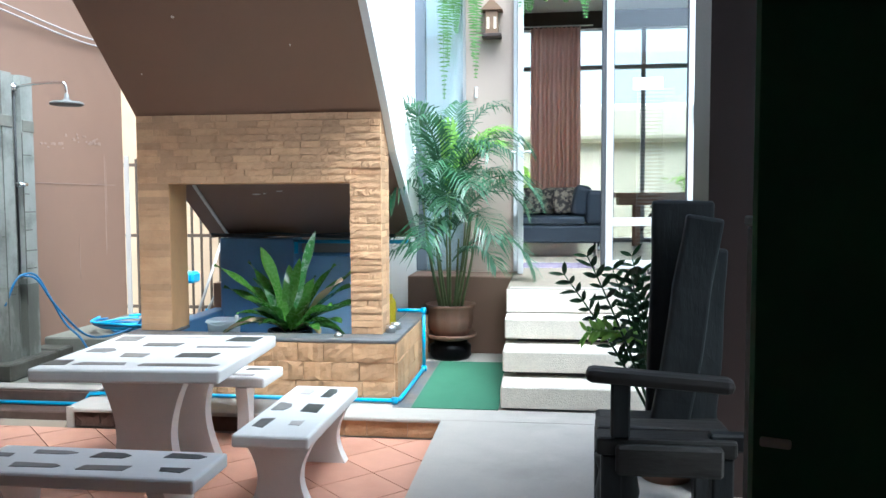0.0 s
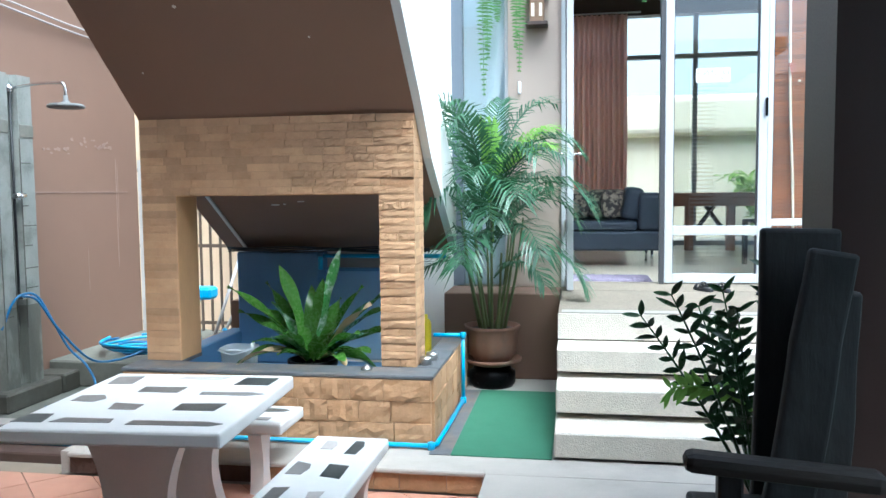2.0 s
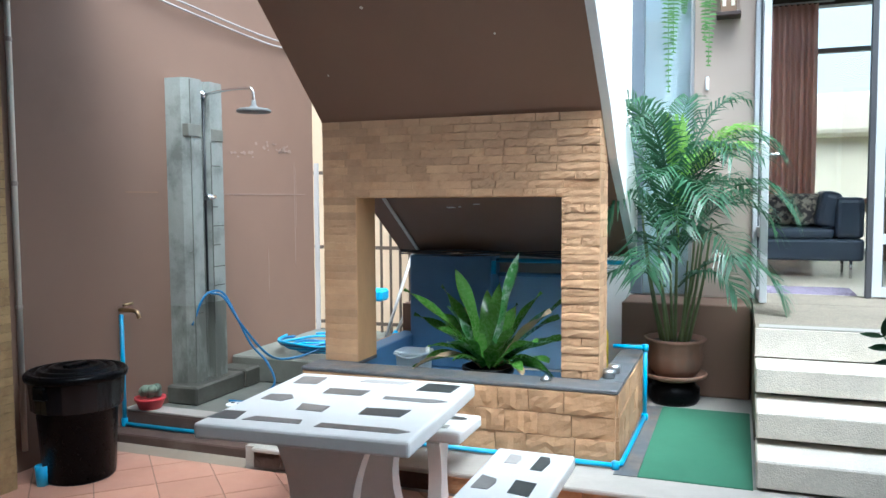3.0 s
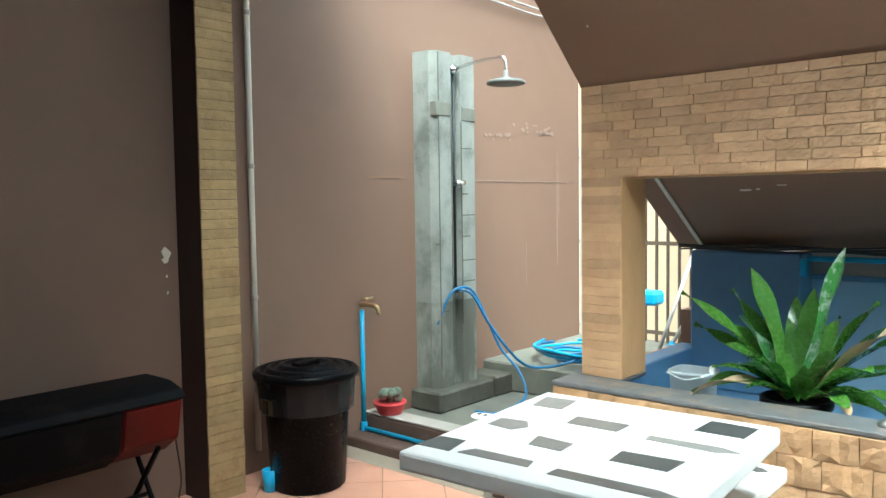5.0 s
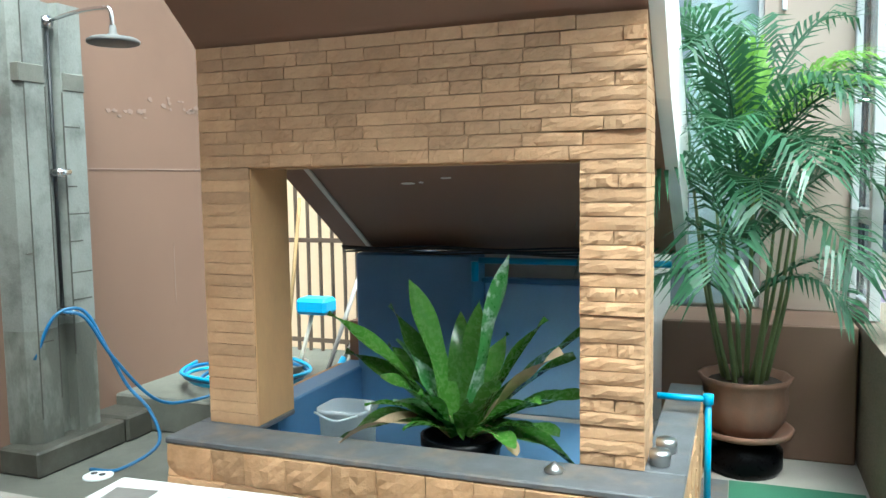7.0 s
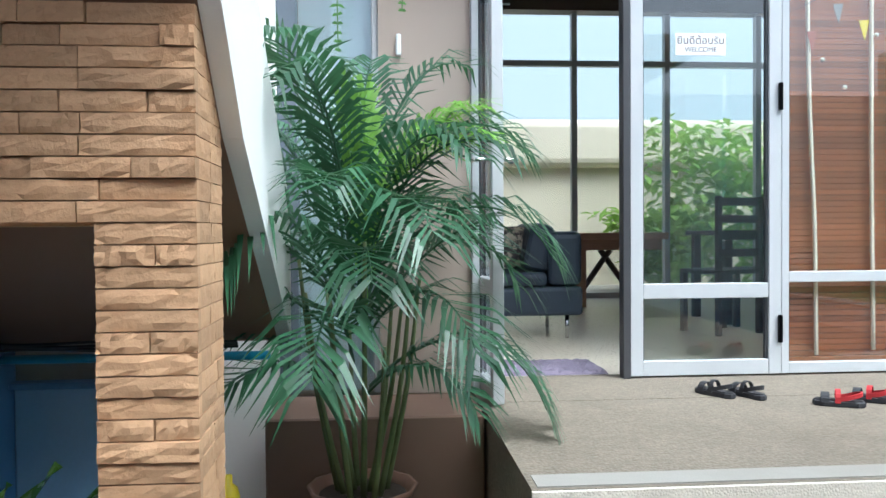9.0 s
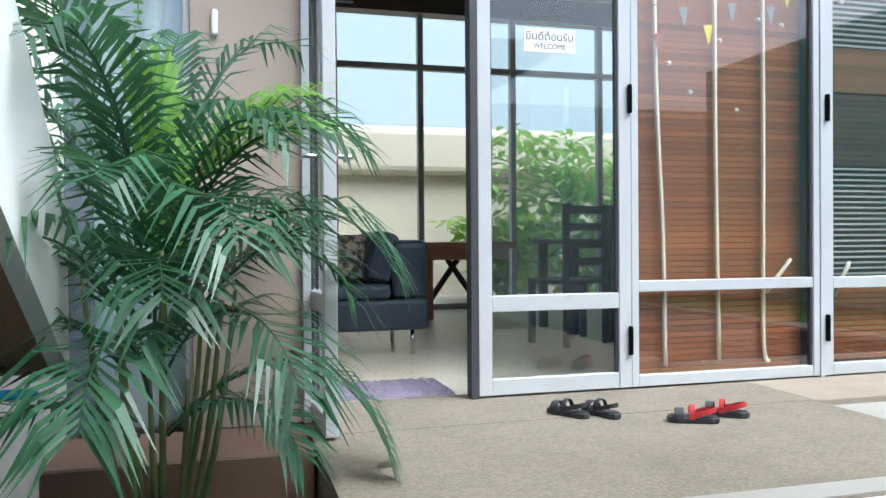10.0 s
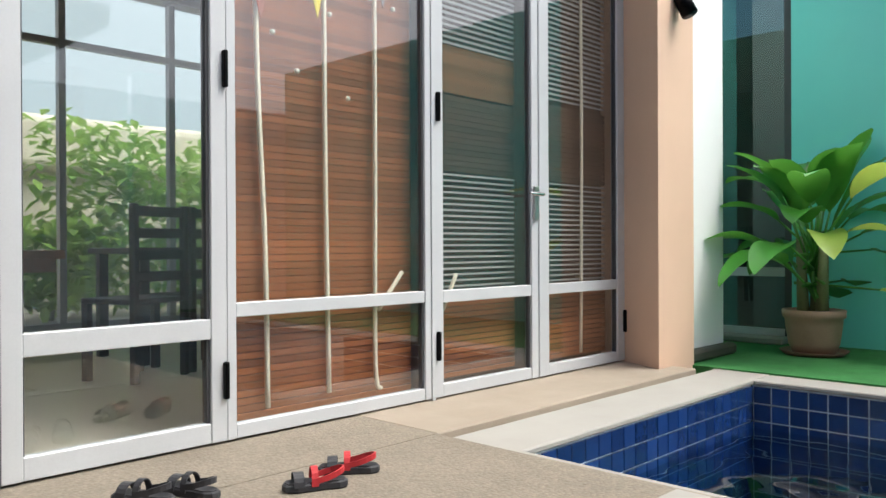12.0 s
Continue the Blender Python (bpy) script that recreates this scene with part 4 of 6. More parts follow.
# brooms and fence seen through the portal
fence = thing("iron_fence", (-3.5, 7.42, SLAB), "dark iron bar fence at the end of the wall", "fence")
for k in range(13):
    x = -4.12 + k * 0.095
    part("bar", newbox(x - 0.009, x + 0.009, 7.41, 7.43, 0.371, 1.92), M_FENCE, fence)
for z in (0.45, 1.16, 1.86):
    part("rail", newbox(-4.15, -2.96, 7.405, 7.409, z - 0.016, z + 0.016), M_FENCE, fence)
part("post", newbox(-4.13, -4.09, 7.38, 7.404, 0.371, 1.95), M_STICK, fence, "weathered grey post")
bmb = thing("broom", (-3.0, 6.6, SLAB), "grey handled broom leaning against the wall", "broom", "brooms behind the fountain")
part("handle", tube(bmesh.new(), [(-3.02, 6.45, 0.375), (-2.93, 6.98, 1.22)], 0.013), M_STICK, bmb, smooth=True)
part("grip", tube(bmesh.new(), [(-2.935, 6.95, 1.16), (-2.92, 7.03, 1.30)], 0.024), M_BLACK, bmb, "black grip", True)
bmb = thing("brush", (-2.8, 6.6, SLAB), "long brush with a dark bristle head up", "broom", "brooms behind the fountain")
part("handle", tube(bmesh.new(), [(-3.0, 6.5, 0.375), (-2.79, 6.96, 1.05)], 0.012), M_STICK, bmb, smooth=True)
part("socket", tube(bmesh.new(), [(-3.0, 6.5, 0.375), (-2.95, 6.61, 0.54)], 0.02), M_LTBLUE, bmb, "blue socket", True)
bm = bmesh.new()
rb = random.Random(2)
for k in range(70):
    s = Vector((-2.79 + rb.uniform(-.03, .03), 6.96, 1.0 + rb.uniform(0, 0.16)))
    tube(bm, [s, s + Vector((rb.uniform(-0.10, -0.02), rb.uniform(-.04, .02), rb.uniform(-0.02, 0.10)))], 0.003, 3)
part("bristles", bm, M_BLACK, bmb)
for x0, x1, m, lb in ((-3.873, -3.80, M_REDPOT, "long pink plastic pole leaning on the fence"), (-3.76, -3.68, M_STRIP, "brown bamboo pole leaning on the fence")):
    po = thing("pole", (x0, 7.30, 0.371), lb, "pole", "poles at the fence")
    part("shaft", tube(bmesh.new(), [(x0, 7.28, 0.372), (x1, 7.385, 1.46)], 0.014, 8), m, po, smooth=True)
dp = thing("dustpan", (-3.25, 6.8, 0.75), "sky blue plastic dustpan on a pale stick", "dustpan")
part("pan", newbox(-3.33, -3.12, 6.7, 6.86, 0.76, 0.86, 0.02), M_LTBLUE, dp)
part("stick", tube(bmesh.new(), [(-3.25, 6.78, 0.765), (-3.33, 6.70, 0.371)], 0.013), M_PIPEWHITE, dp, smooth=True)
wb = thing("wash_bowl", (-3.45, 6.6, 0.17), "grey enamel wash bowl on the slab", "bowl")
part("bowl", lathe(bmesh.new(), [(0.10, 0), (0.17, 0.10), (0.18, 0.105), (0.165, 0.10), (0.09, 0.012)], (-3.40, 6.62, 0.3705), 24), M_STEEL, wb, smooth=True)

# ---- shower corner ----
sh = thing("shower_pillar", (-4.05, 5.53, 0.17), "raw concrete shower pillar with a patched, stained face", "shower")
bm = prism(bmesh.new(), [(-4.15, 5.36), (-4.03, 5.375), (-3.98, 5.41), (-3.98, 5.535), (-4.03, 5.545), (-4.03, 5.625), (-3.98, 5.635), (-3.98, 5.775), (-4.15, 5.80)], 'z', 0.86, 2.47)
part("shaft", bm, M_SHOWER, sh)
bm = prism(bmesh.new(), [(-4.15, 5.36), (-4.03, 5.375), (-3.98, 5.41), (-3.98, 5.535), (-4.03, 5.545), (-4.03, 5.625), (-3.98, 5.635), (-3.98, 5.775), (-4.15, 5.80)], 'z', 0.30, 0.86)
part("shaft_base", bm, M_DAMP, sh, "damp darkened lower shaft")
part("foot", newbox(-4.149, -3.89, 5.29, 5.86, 0.17, 0.30, 0.012), M_WET, sh, "damp dark concrete foot")
part("joint_band", newbox(-4.149, -3.974, 5.38, 5.531, 2.06, 2.15, 0.004), M_PAVE, sh, "darker patch of mortar")
part("joint_band", newbox(-4.149, -3.974, 5.64, 5.78, 2.04, 2.13, 0.004), M_PAVE, sh, "darker patch of mortar")
for y, z0, z1 in ((5.412, 0.42, 2.46), (5.533, 0.5, 2.05), (5.637, 0.7, 2.03)):
    part("joint", newbox(-3.983, -3.9785, y - 0.003, y + 0.003, z0, z1), M_WET, sh, "dark open joint")
for y0, y1, z in ((5.37, 5.41, 1.24), (5.64, 5.77, 1.42), (5.64, 5.72, 1.28), (5.64, 5.77, 1.12), (5.64, 5.70, 1.56), (5.64, 5.76, 0.98), (5.42, 5.50, 0.80), (5.64, 5.74, 1.86)):
    part("crack", newbox(-3.983, -3.9783, y0, y1, z - 0.003, z + 0.004), M_WET, sh, "dark crack")
part("feed_pipe", tube(bmesh.new(), [(-4.0, 5.585, 0.95), (-4.0, 5.585, 2.36)], 0.009), M_CABLE, sh, "black feed pipe", True)
part("flange", tube(bmesh.new(), [(-4.02, 5.585, 2.37), (-3.985, 5.585, 2.37)], 0.03, 16), M_CHROME, sh, smooth=True)
part("arm", tube(bmesh.new(), curve_pts([(-4.0, 5.585, 2.37), (-3.75, 5.53, 2.385), (-3.58, 5.51, 2.385), (-3.53, 5.51, 2.37), (-3.52, 5.51, 2.29)], 6), 0.010), M_CHROME, sh, "chrome shower arm", True)
part("head", lathe(bmesh.new(), [(0.112, 0.0), (0.118, 0.004), (0.118, 0.016), (0.10, 0.026), (0.035, 0.034), (0.018, 0.05), (0.014, 0.085)], (-3.52, 5.51, 2.215), 28), M_HEAD, sh, "grey round shower head", True)
for z in (1.63, 0.93):
    v = part("valve", tube(bmesh.new(), [(-4.02, 5.585, z), (-3.95, 5.585, z)], 0.022, 12), M_CHROME, sh, "chrome valve", True)
    part("knob", tube(bmesh.new(), [(-3.95, 5.55, z), (-3.95, 5.63, z + 0.004)], 0.016, 10), M_CHROME, v, smooth=True)

hose = thing("garden_hose", (-3.6, 6.0, 0.17), "blue garden hose looped from the shower valve to a coil", "hose")
part("loop", tube(bmesh.new(), curve_pts([(-4.0, 5.40, 0.72), (-3.96, 5.47, 0.90), (-3.93, 5.55, 0.95), (-3.88, 5.62, 0.92), (-3.80, 5.66, 0.74), (-3.70, 5.68, 0.55), (-3.58, 5.70, 0.42), (-3.50, 5.66, 0.27), (-3.60, 5.50, 0.185), (-3.74, 5.45, 0.185)], 6), 0.009, 7), M_HOSE, hose, smooth=True)
part("loop", tube(bmesh.new(), curve_pts([(-3.94, 5.53, 0.94), (-3.87, 5.60, 0.90), (-3.77, 5.66, 0.70), (-3.62, 5.78, 0.46), (-3.55, 5.98, 0.40), (-3.38, 6.14, 0.46), (-3.30, 6.2, 0.58), (-3.27, 6.24, 0.50), (-3.22, 6.32, 0.40)], 6), 0.009, 7), M_HOSE, hose, smooth=True)
rh = random.Random(8)
for k in range(6):
    r0, ph = 0.20 + 0.035 * k * (0.6 + rh.random() * 0.5), rh.random() * 6
    pts = [(-3.50 + r0 * 1.15 * math.cos(ph + a * 0.5), 6.42 + r0 * 0.9 * math.sin(ph + a * 0.5), 0.382 + 0.016 * k + 0.02 * abs(math.sin(a + k))) for a in range(12)]
    part("coil", tube(bmesh.new(), curve_pts(pts, 3), 0.011, 6), M_PVC if k % 2 else M_HOSE, hose, smooth=True)
dr = thing("floor_drain", (-3.45, 5.2, 0.17), "white round floor drain cover", "drain")
part("cover", lathe(bmesh.new(), [(0.07, 0), (0.07, 0.006), (0.062, 0.01), (0.02, 0.011)], (-3.66, 5.42, 0.1705), 24), M_PAPER, dr)
for dx in (-0.025, 0.025):
    part("hole", lathe(bmesh.new(), [(0.016, 0), (0.016, 0.002)], (-3.66 + dx, 5.42, 0.182), 12), M_CABLE, dr, "dark hole")
tap = thing("garden_tap", (-4.11, 4.80, 0.2), "brass garden tap on a blue PVC standpipe", "tap")
part("pipe", tube(bmesh.new(), [(-4.115, 4.84, 0.14), (-4.115, 4.84, 0.87)], 0.014), M_PVC, tap, smooth=True)
part("elbow", lathe(bmesh.new(), [(0.016, -0.03), (0.021, -0.025), (0.021, 0.025), (0.016, 0.03)], (-4.115, 4.84, 0.16), 12), M_PVC, tap, smooth=True)
part("body", tube(bmesh.new(), curve_pts([(-4.13, 4.84, 0.90), (-4.04, 4.85, 0.90), (-4.0, 4.855, 0.89), (-3.985, 4.855, 0.85)], 4), 0.014), M_BRASS, tap, "brass tap body", True)
part("handle", tube(bmesh.new(), [(-4.075, 4.82, 0.935), (-4.065, 4.89, 0.942)], 0.009), M_BRASS, tap, "brass lever", True)
cp = thing("cactus_pot", (-4.0, 4.86, 0.23), "small cactus in a pink-red plastic bowl", "plant")
part("pot", lathe(bmesh.new(), [(0.07, 0), (0.095, 0.06), (0.10, 0.062), (0.10, 0.075), (0.085, 0.07)], (-3.985, 4.935, 0.2425), 20), M_REDPOT, cp, smooth=True)
for k in range(9):
    a, bm = k * 2.4, bmesh.new()
    bmesh.ops.create_icosphere(bm, subdivisions=2, radius=0.032, matrix=Matrix.Translation((-3.985 + 0.045 * math.cos(a) * (k > 0), 4.935 + 0.045 * math.sin(a) * (k > 0), 0.335 + 0.02 * (k % 3))))
    part("cactus_ball", bm, M_CACTUS, cp, smooth=True)

# marks on the wall
line = thing("plaster_line", (-4.14, 6.0, 1.66), "pale plaster joint line across the brown wall", "joint line", kind="structure")
part("line", newbox(-4.149, -4.146, 5.78, 7.24, 1.654, 1.662), M_FLAKE, line)
part("line", newbox(-4.149, -4.146, 4.95, 5.26, 1.664, 1.672), M_SOFFIT, line)
for y, w, z0, z1 in ((7.06, 0.007, 0.98, 1.95), (7.085, 0.004, 1.35, 1.9), (6.62, 0.004, 0.8, 1.2)):
    part("streak", prism(bmesh.new(), [(y - w, z0 + 0.1), (y, z0), (y + w, z0 + 0.07), (y + w * 0.6, z1), (y - w * 0.5, z1 - 0.03)], 'x', -4.1495, -4.1478), M_FLAKE, line)
pe = thing("peeling_paint", (-4.14, 6.4, 2.0), "flaked paint patches on the brown wall", "paint flakes", kind="structure")
rp = random.Random(3)
for k in range(26):
    y, z = (rp.gauss(6.75, 0.13), rp.gauss(2.06, 0.025)) if k < 18 else (rp.gauss(6.25, 0.12), rp.gauss(1.99, 0.015))
    s = rp.uniform(0.008, 0.026)
    pl = [(y + s * rp.uniform(0.6, 1.4) * math.cos(a), z + s * 0.6 * rp.uniform(0.6, 1.3) * math.sin(a)) for a in (i * math.pi / 3.5 for i in range(7))]
    part("flake", prism(bmesh.new(), pl, 'x', -4.1495, -4.146), M_FLAKE, pe)
for k in range(4):
    y, z = 3.60 + rp.uniform(-0.02, 0.02), (1.28, 1.25, 1.17, 1.09)[k]
    s = (0.026, 0.018, 0.007, 0.008)[k]
    pl = [(y + s * rp.uniform(0.5, 1.3) * math.cos(a), z + s * rp.uniform(0.5, 1.4) * math.sin(a)) for a in (i * math.pi / 3.5 for i in range(7))]
    part("flake", prism(bmesh.new(), pl, 'x', -4.1495, -4.146), M_CREAM, pe)
cd = thing("wall_conduit", (-4.12, 4.08, 0.0), "cream plastic conduit running up the brown wall", "pipe")
part("pipe", tube(bmesh.new(), [(-4.128, 4.08, 0.20), (-4.128, 4.08, 4.5)], 0.016, 10), M_PIPEWHITE, cd, smooth=True)
for z in (1.02, 1.71, 2.5):
    part("clip", lathe(bmesh.new(), [(0.019, -0.012), (0.021, 0), (0.019, 0.012)], (-4.128, 4.08, z), 12), M_BEIGE, cd)
wr = thing("overhead_wires", (-4.12, 5.6, 3.0), "cables strung high along the brown wall", "cable")
for k in range(2):
    part("wire", tube(bmesh.new(), curve_pts([(-4.12, 4.9 + 0.0 * k, 3.02 + 0.06 * k), (-4.11, 5.6, 2.97 + 0.05 * k), (-4.12, 6.6, 2.93 + 0.05 * k), (-4.13, 7.2, 2.96 + 0.05 * k)], 6), 0.007, 6), M_STICK, wr, smooth=True)

# pilaster with stone facing
PIL = thing("stone_pilaster", (-4.05, 3.78, FLOOR), "wall pilaster faced with thin sandstone strips", "pilaster")
part("core", newbox(-4.149, -3.945, 3.655, 3.862, FLOOR - 0.004, 3.2), M_DARKCOL, PIL, "dark brown painted pilaster side")

# bin
bn = thing("rubbish_bin", (-3.79, 4.14, FLOOR), "black plastic rubbish bin with its lid on", "bin")
part("body", lathe(bmesh.new(), [(0.165, 0.0), (0.175, 0.01), (0.205, 0.50), (0.215, 0.505), (0.215, 0.53)], (-3.79, 4.14, FLOOR), 32), M_BLACK, bn, smooth=True)
bm = bmesh.new()
lathe(bm, [(0.209, 0.40), (0.219, 0.375), (0.224, 0.45), (0.230, 0.522), (0.214, 0.524)], (-3.79, 4.14, FLOOR), 52, 0.014, 17)
part("liner", bm, M_BLACKBAG, bn, "shiny black bin liner")
lid = part("lid", lathe(bmesh.new(), [(0.235, 0.525), (0.248, 0.527), (0.252, 0.550), (0.238, 0.564), (0.222, 0.566), (0.214, 0.553), (0.194, 0.551), (0.186, 0.572), (0.168, 0.576), (0.160, 0.566), (0.138, 0.566), (0.130, 0.582), (0.104, 0.586), (0.096, 0.577), (0.03, 0.577)], (-3.79, 4.14, FLOOR), 36), M_BLACK, bn, smooth=True)
part("grip", newbox(-3.815, -3.765, 4.07, 4.21, FLOOR + 0.577, FLOOR + 0.594, 0.008, None, 2), M_BLACK, lid)
for s in (-1, 1):
    part("handle", newbox(-3.83, -3.75, 4.14 + s * 0.225 - 0.022, 4.14 + s * 0.225 + 0.022, FLOOR + 0.45, FLOOR + 0.52, 0.008), M_BLACK, bn)
bn.scale = (1.07, 1.07, 1.07)
c = thing("blue_mug", (-3.90, 3.97, FLOOR), "small sky blue plastic mug on the floor", "mug")
part("body", lathe(bmesh.new(), [(0.03, 0), (0.038, 0.11), (0.034, 0.11), (0.027, 0.008)], (-3.86, 3.95, FLOOR), 16), M_LTBLUE, c, smooth=True)

# charcoal grill
gr = thing("charcoal_grill", (-3.85, 3.0, FLOOR), "black barrel charcoal grill with a sooty red end on folding legs", "grill")
bm = prism(bmesh.new(), [(-4.06, 0.70), (-4.04, 0.56), (-3.97, 0.46), (-3.80, 0.44), (-3.68, 0.52), (-3.64, 0.70)], 'y', 2.40, 3.10)
bmesh.ops.bevel(bm, geom=bm.edges[:], offset=0.01, segments=1, affect='EDGES')
part("trough", bm, M_BBQ, gr, "soot-black enamel trough")
bm = prism(bmesh.new(), [(-4.06, 0.70), (-4.04, 0.56), (-3.97, 0.47), (-3.80, 0.45), (-3.68, 0.53), (-3.64, 0.70)], 'y', 3.101, 3.36)
bmesh.ops.bevel(bm, geom=bm.edges[:], offset=0.01, segments=1, affect='EDGES')
part("trough_end", bm, M_BBQ_RED, gr, "sooty red enamel end of the trough")
bm = prism(bmesh.new(), [(-4.07, 0.702), (-4.05, 0.74), (-3.95, 0.765), (-3.75, 0.765), (-3.66, 0.74), (-3.63, 0.702)], 'y', 2.39, 3.37)
bmesh.ops.bevel(bm, geom=bm.edges[:], offset=0.008, segments=1, affect='EDGES')
part("lid", bm, M_BBQ, gr)
for y in (2.62, 3.25):
    part("leg", tube(bmesh.new(), [(-4.02, y, FLOOR), (-3.70, y + 0.02, 0.5)], 0.012, 6), M_BBQ, gr)
    part("leg", tube(bmesh.new(), [(-3.66, y + 0.03, FLOOR), (-4.0, y + 0.05, 0.5)], 0.012, 6), M_BBQ, gr)
part("brace", tube(bmesh.new(), [(-3.83, 2.62, 0.27), (-3.83, 3.28, 0.27)], 0.010, 6), M_BBQ, gr)
part("end_handle", tube(bmesh.new(), curve_pts([(-3.9, 3.37, 0.60), (-3.9, 3.395, 0.57), (-3.80, 3.395, 0.57), (-3.80, 3.37, 0.60)], 3), 0.007, 6), M_STEEL, gr)
part("wire", tube(bmesh.new(), curve_pts([(-3.75, 3.38, 0.50), (-3.75, 3.40, 0.32), (-3.76, 3.39, 0.22), (-3.74, 3.40, 0.10)], 4), 0.004, 5), M_DARKCOL, gr)

# ---- table set ----


def hourglass(bm, cx, half, z0, z1, axis, a, b):
    """A curved cement slab leg, wide at head and foot."""
    n, left, right = 12, [], []
    for i in range(n + 1):
        s = i / n
        wv = half * (0.60 + 0.40 * (abs(2 * s - 0.9) / 1.1) ** 1.8)
        left.append((cx - wv, z0 + (z1 - z0) * s))
        right.append((cx + wv, z0 + (z1 - z0) * s))
    return prism(bm, left + right[::-1], axis, a, b)


def shards(parent, x0, x1, y0, y1, z, rows, rng):
    """Broken marble pieces set into the top; rows of (u, v, width, depth, tone)."""
    for u, v, w, d, tone in rows:
        cx, cy = x0 + (x1 - x0) * u, y0 + (y1 - y0) * v
        q = [(cx + w * sx * rng.uniform(0.36, 0.56), cy + d * sy * rng.uniform(0.36, 0.56)) for sx, sy in ((-1, -1), (1, -1), (1, 1), (-1, 1))]
        if rng.random() < 0.35:
            q.insert(2, (cx + w * 0.66, cy + d * 0.05))
        part("marble_shard", prism(bmesh.new(), q, 'z', z - 0.002, z + 0.0022), {0: M_SHARD_D, 1: M_SHARD_G, 2: M_SHARD_L}[tone], parent)


rs = random.Random(21)
TZ = 0.72
tb = thing("stone_garden_table", (-1.969, 3.872, FLOOR), "white cement garden table inlaid with broken marble pieces", "table")
TX0, TX1, TY0, TY1 = -2.429, -1.509, 3.397, 4.347
top = part("tabletop", newbox(TX0, TX1, TY0, TY1, TZ - 0.065, TZ, 0.012, None, 2), M_TERRAZZO, tb)
shards(top, TX0, TX1, TY0, TY1, TZ, [(0.13, 0.84, 0.14, 0.15, 1), (0.13, 0.48, 0.13, 0.12, 1), (0.08, 0.16, 0.12, 0.13, 0), (0.41, 0.66, 0.2, 0.12, 1), (0.39, 0.35, 0.13, 0.11, 1), (0.32, 0.13, 0.25, 0.06, 1), (0.52, 0.91, 0.25, 0.065, 2), (0.85, 0.86, 0.165, 0.16, 0), (0.77, 0.61, 0.28, 0.06, 1), (0.75, 0.37, 0.19, 0.11, 0), (0.73, 0.12, 0.32, 0.065, 1)], rs)
for y in (3.60, 4.06):
    part("leg", hourglass(bmesh.new(), -1.969, 0.23, FLOOR, TZ - 0.066, 'y', y, y + 0.085), M_TERRAZZO, tb)
tb.rotation_euler = (0, 0, radians(3.4))


def bench(x0, x1, y0, y1, along, label, pieces, foot=None):
    """A cement slab seat on two curved legs; pieces of (x, y, width, depth, tone); foot: centre and half width of the legs."""
    z = 0.455
    b = thing("stone_bench", ((x0 + x1) / 2, (y0 + y1) / 2, FLOOR), label, "bench", "benches round the table")
    seat = part("seat", newbox(x0, x1, y0, y1, z - 0.06, z, 0.012, None, 2), M_TERRAZZO, b)
    shards(seat, x0, x1, y0, y1, z, [((x - x0) / (x1 - x0), (y - y0) / (y1 - y0), w, d, tone) for x, y, w, d, tone in pieces], rs)
    for s in (0.16, 0.84):
        c = x0 + (x1 - x0) * s if along == 'x' else y0 + (y1 - y0) * s
        mid, half_w = foot or (((y0 + y1) / 2, (y1 - y0) * 0.47) if along == 'x' else ((x0 + x1) / 2, (x1 - x0) * 0.47))
        part("leg", hourglass(bmesh.new(), mid, half_w, FLOOR, z - 0.061, along, c - 0.035, c + 0.035), M_TERRAZZO, b)
    return b


bench(-1.388, -1.03, 3.32, 4.27, 'y', "white cement bench with dark marble pieces beside the table",
      [(-1.15, 4.12, 0.055, 0.19, 0), (-1.16, 3.80, 0.10, 0.15, 0), (-1.31, 3.52, 0.065, 0.15, 1), (-1.315, 3.81, 0.07, 0.16, 1), (-1.28, 4.13, 0.055, 0.12, 2), (-1.15, 3.53, 0.07, 0.08, 2)])
bench(-2.30, -1.30, 2.75, 3.08, 'x', "white cement bench inlaid with marble before the table",
      [(-2.03, 3.00, 0.17, 0.05, 1), (-1.77, 2.99, 0.14, 0.065, 0), (-1.46, 3.01, 0.15, 0.06, 0), (-2.015, 2.84, 0.18, 0.05, 1), (-1.715, 2.84, 0.20, 0.06, 1), (-1.43, 2.85, 0.12, 0.055, 0), (-2.22, 2.95, 0.10, 0.05, 1)])
bench(-2.52, -1.63, 4.41, 4.76, 'x', "white cement bench between table and fountain",
      [(-1.76, 4.66, 0.13, 0.06, 0), (-1.80, 4.50, 0.15, 0.05, 1), (-2.05, 4.62, 0.15, 0.06, 1), (-2.3, 4.55, 0.14, 0.07, 0)], (4.475, 0.068))

# mats and the palm
mt = thing("green_mat", (-0.55, 5.5, SLAB), "green rubber mat on the concrete at the foot of the steps", "mat")
part("sheet", newbox(-0.82, -0.275, 4.80, 6.22, SLAB, SLAB + 0.006), M_MAT, mt)
part("border", newbox(-0.94, -0.822, 4.80, 6.22, SLAB, SLAB + 0.004), M_GRANITE, mt, "dark grey worn edge")

